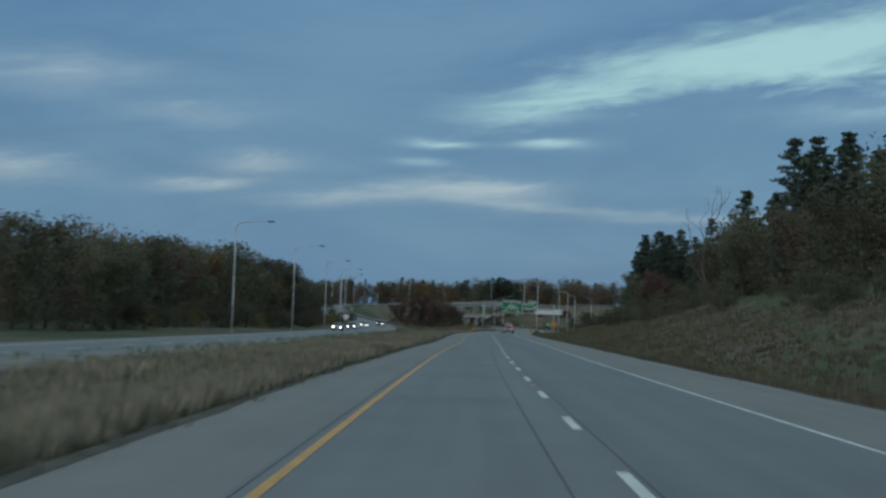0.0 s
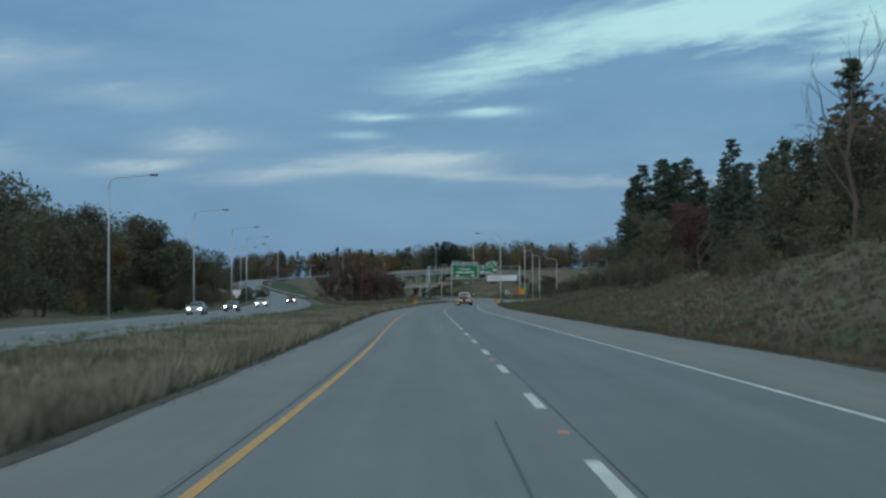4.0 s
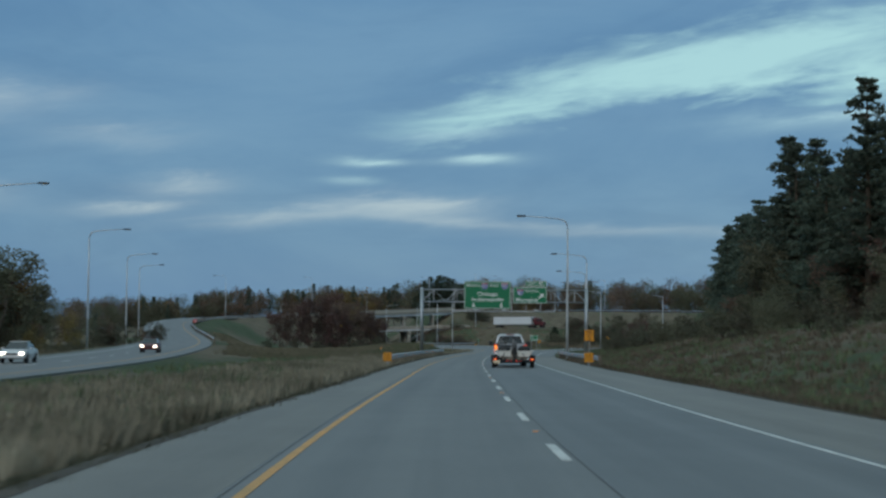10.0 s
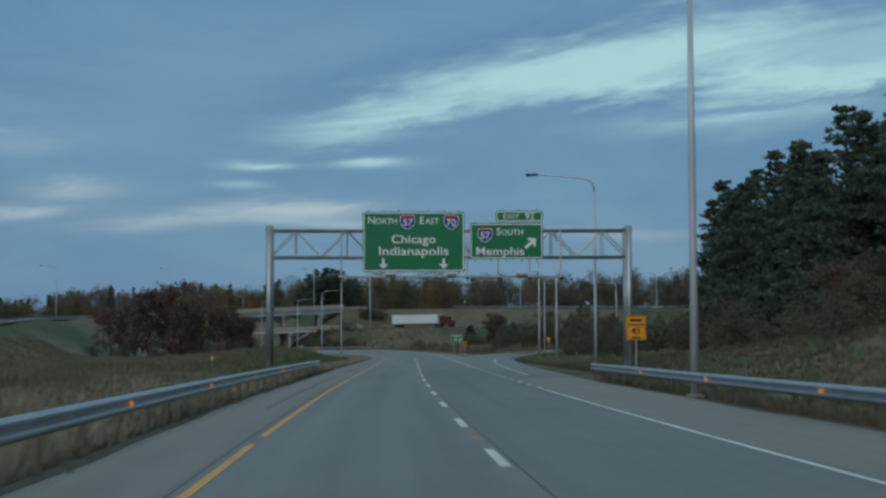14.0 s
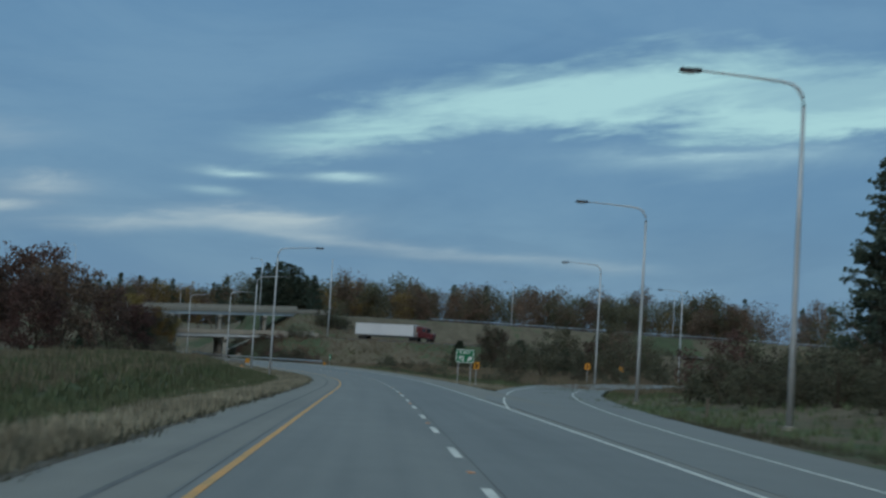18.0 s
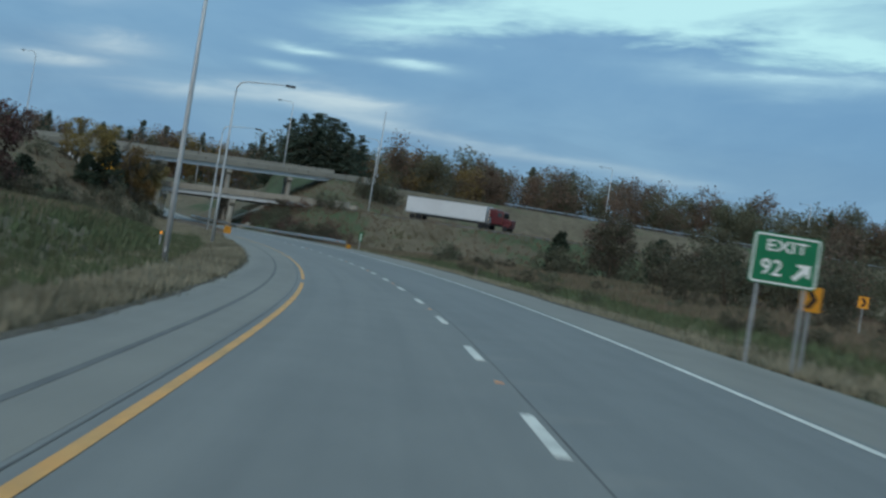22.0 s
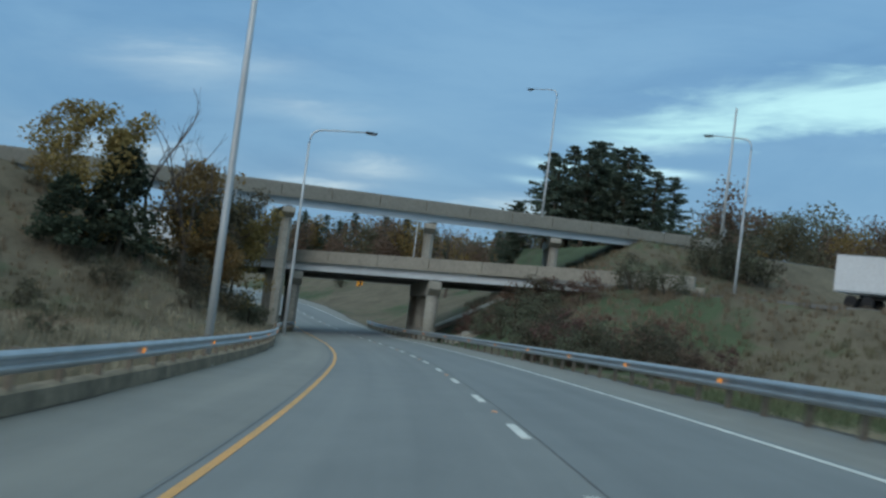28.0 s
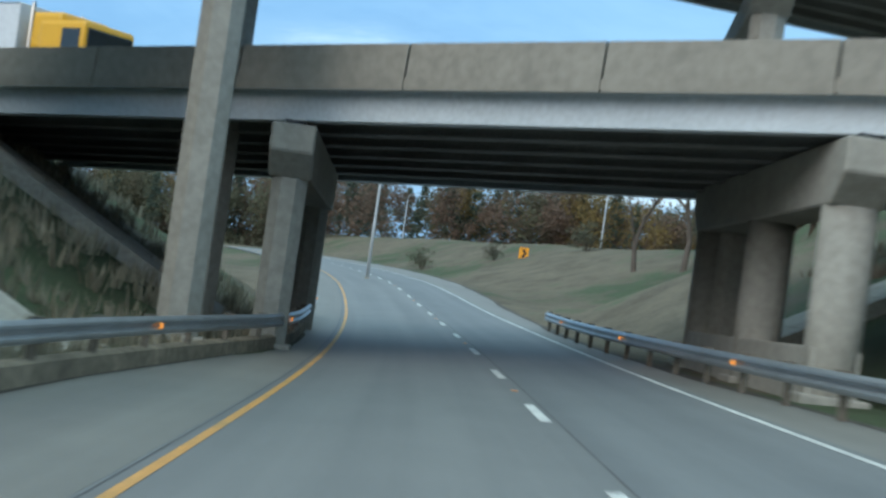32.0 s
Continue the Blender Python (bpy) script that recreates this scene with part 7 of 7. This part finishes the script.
def semi(cab_paint, label, flatbed=False):
    """A lorry with a box trailer; it faces +y, origin under the trailer's middle."""
    th = thing("lorry", label=label, category="lorry")
    if not flatbed:
        part("trailer_box", boxed((0, 0, 2.6), (2.55, 15.5, 2.75), 0.03), M_TRAILER, th, "plain white box trailer")
        for s in (-1, 1):
            part("lower_rail", boxed((s * 1.27, 0, 1.27), (0.04, 15.4, 0.14)), M_STEEL, th)
            part("top_rail", boxed((s * 1.27, 0, 3.95), (0.04, 15.4, 0.08)), M_STEEL, th)
    else:
        part("flatbed", boxed((0, 0, 1.35), (2.5, 14.5, 0.2), 0.03), M_PLASTIC, th)
        for y in (-4, 0, 4):
            part("pallet_load", boxed((0, y, 1.75), (2.2, 2.6, 0.6), 0.05), M_CONC, th)
    cab = part("cab", boxed((0, 9.9, 2.25), (2.4, 2.3, 2.3), 0.18), cab_paint, th)
    part("sleeper", boxed((0, 9.0, 3.0), (2.3, 1.6, 1.4), 0.2), cab_paint, cab)
    part("bonnet", boxed((0, 11.7, 1.65), (2.0, 1.7, 1.1), 0.2), cab_paint, cab)
    part("windscreen", boxed((0, 11.06, 2.75), (2.1, 0.06, 0.8), 0.03), M_GLASSDARK, cab)
    part("fender", boxed((0, 11.7, 1.0), (2.4, 1.3, 0.5), 0.15), cab_paint, cab)
    for s in (-1, 1):
        part("side_window", boxed((s * 1.205, 10.4, 2.75), (0.03, 0.9, 0.7), 0.02), M_GLASSDARK, cab)
        part("exhaust", tube(bmesh.new(), [(s * 1.15, 8.3, 1.0), (s * 1.15, 8.3, 4.0)], 0.08, 8), M_CHROME, th)
        for y in (-6.4, -5.1, 8.2, 7.0, 11.6):
            wheel(th, s * 1.05, y, 0.5, 0.35, s)
    part("chassis", boxed((0, 2.5, 1.0), (1.0, 17, 0.25), 0.03), M_DARKMETAL, th)
    return th


def place_on(way, ob, s, off, lift=0.0):
    p, q = way.point(s, off, lift), way.point(s + 2, off, lift)
    f = (q - p).normalized()
    r = f.cross(Vector((0, 0, 1))).normalized()
    u = r.cross(f)
    m = Matrix(((*r, 0), (*f, 0), (*u, 0), (0, 0, 0, 1))).transposed()
    m.translation = p
    ob.matrix_basis = m


def s_of(way, x):
    return float(np.interp(x, way.pts[:, 0], way.s))


place_on(cross, semi(M_YELLOWCAB, "white box lorry with a yellow cab on the lower bridge"), s_of(cross, -25.6), -2.6, 0.02)
place_on(cross, semi(M_DARKRED, "white box lorry with a dark red cab on the crossing road"), s_of(cross, 49.0), 2.5, 0.02)

# ---- grass ----


def tufts(name, count, place, lo, hi, mat, label, seed):
    """Tall grass: thin bent blades in tufts, one mesh."""
    rng = random.Random(seed)
    verts, faces = [], []
    for _ in range(count):
        x, y = place(rng)
        z = ground_z(x, y)
        h = rng.uniform(lo, hi)
        for b in range(9):
            a = rng.random() * 6.28
            dx, dy = math.cos(a), math.sin(a)
            r = rng.uniform(0, 0.4)
            w = 0.035 + 0.02 * rng.random()
            bx, by = x + dx * r, y + dy * r
            tx, ty = bx + dx * h * rng.uniform(0.1, 0.5), by + dy * h * rng.uniform(0.1, 0.5)
            k = len(verts)
            verts += [(bx - dy * w, by + dx * w, z - 0.06), (bx + dy * w, by - dx * w, z - 0.06), (tx, ty, z + h * rng.uniform(0.7, 1.0))]
            faces.append((k, k + 1, k + 2))
    me = bpy.data.meshes.new(name)
    me.from_pydata(verts, [], faces)
    me.materials.append(mat)
    tagged(new(name, me), label, "grass", kind="stuff")


M_GREENGRASS = material("green_grass", (0.100, 0.142, 0.078), 0.9, vary=0.4, scale=0.2, fine=3, bump=0, spec=0.1, tint=(0.135, 0.138, 0.085), island=0.4)


def median(y0, y1, a, b):
    def f(rng):
        y = rng.uniform(y0, y1)
        e = a + (b - a) * rng.random() ** 1.6
        return float(road_x(y)) + float(left_at(y)) - e, y
    return f


def outer(y0, y1, a, b):
    def f(rng):
        y = rng.uniform(y0, y1)
        e = a + (b - a) * rng.random() ** 1.6
        extra = 3.0 * smooth(y, 400, 430) * (1 - smooth(y, 560, 590))
        return float(road_x(y)) + float(right_at(y)) + extra + e, y
    return f


def field(rng):
    while True:
        y = rng.uniform(400, 650)
        x = rng.uniform(-40, float(road_x(y)) + float(left_at(y)) - 8)
        if oncoming.nearest(x, y)[0] > 8.5:
            return x, y


tufts("grass", 9000, field, 0.25, 0.75, M_BANKGRASS, "uneven brown and tan grass between the carriageways", 11)
tufts("grass", 15000, median(5, 450, 0.5, 10.5), 0.2, 0.65, M_DRY, "tall dry tan grass in the median", 1)
tufts("grass", 5500, median(440, 705, 0.2, 5.0), 0.12, 0.45, M_DRY, "pale dry grass along the inner shoulder", 2)
tufts("grass", 8000, median(430, 710, 3.0, 15), 0.2, 0.6, M_GREENGRASS, "green grass behind the pale verge", 12)
tufts("grass", 3500, median(690, 850, 0.6, 14), 0.3, 0.8, M_DRY, "tall dry tan grass on the inner bank", 13)
tufts("grass", 7000, median(560, 830, 10, 34), 0.2, 0.6, M_RUST, "rust brown brush up the inner bank", 9)
tufts("grass", 7500, median(5, 690, 0.02, 1.3), 0.06, 0.24, M_SHRUB, "dark low weeds along the pavement edge", 7)
tufts("grass", 4000, median(5, 450, 0.8, 5.0), 0.15, 0.45, M_SHRUB, "dark weeds among the median grass", 14)
tufts("grass", 4500, outer(5, 676, 0.02, 1.2), 0.06, 0.22, M_SHRUB, "dark low weeds along the outer shoulder", 8)
tufts("grass", 4500, median(5, 450, 1.0, 15), 0.2, 0.5, M_GREENGRASS, "patchy green grass in the median", 3)
tufts("grass", 13000, outer(10, 470, 0.3, 16), 0.12, 0.42, M_BANKGRASS, "dry tan grass along the outer shoulder", 4)
tufts("grass", 3500, outer(560, 720, 0.3, 5), 0.15, 0.45, M_DRY, "pale dry grass along the outer shoulder", 15)
tufts("grass", 6000, outer(560, 760, 3.5, 18), 0.2, 0.55, M_GREENGRASS, "green grass below the rust brown bank", 16)
tufts("grass", 19000, outer(570, 850, 10, 80), 0.3, 0.75, M_RUST, "rust brown grass up the embankment", 5)
tufts("grass", 5000, outer(10, 560, 0.8, 26), 0.2, 0.5, M_GREENGRASS, "patchy green grass along the shoulder", 6)
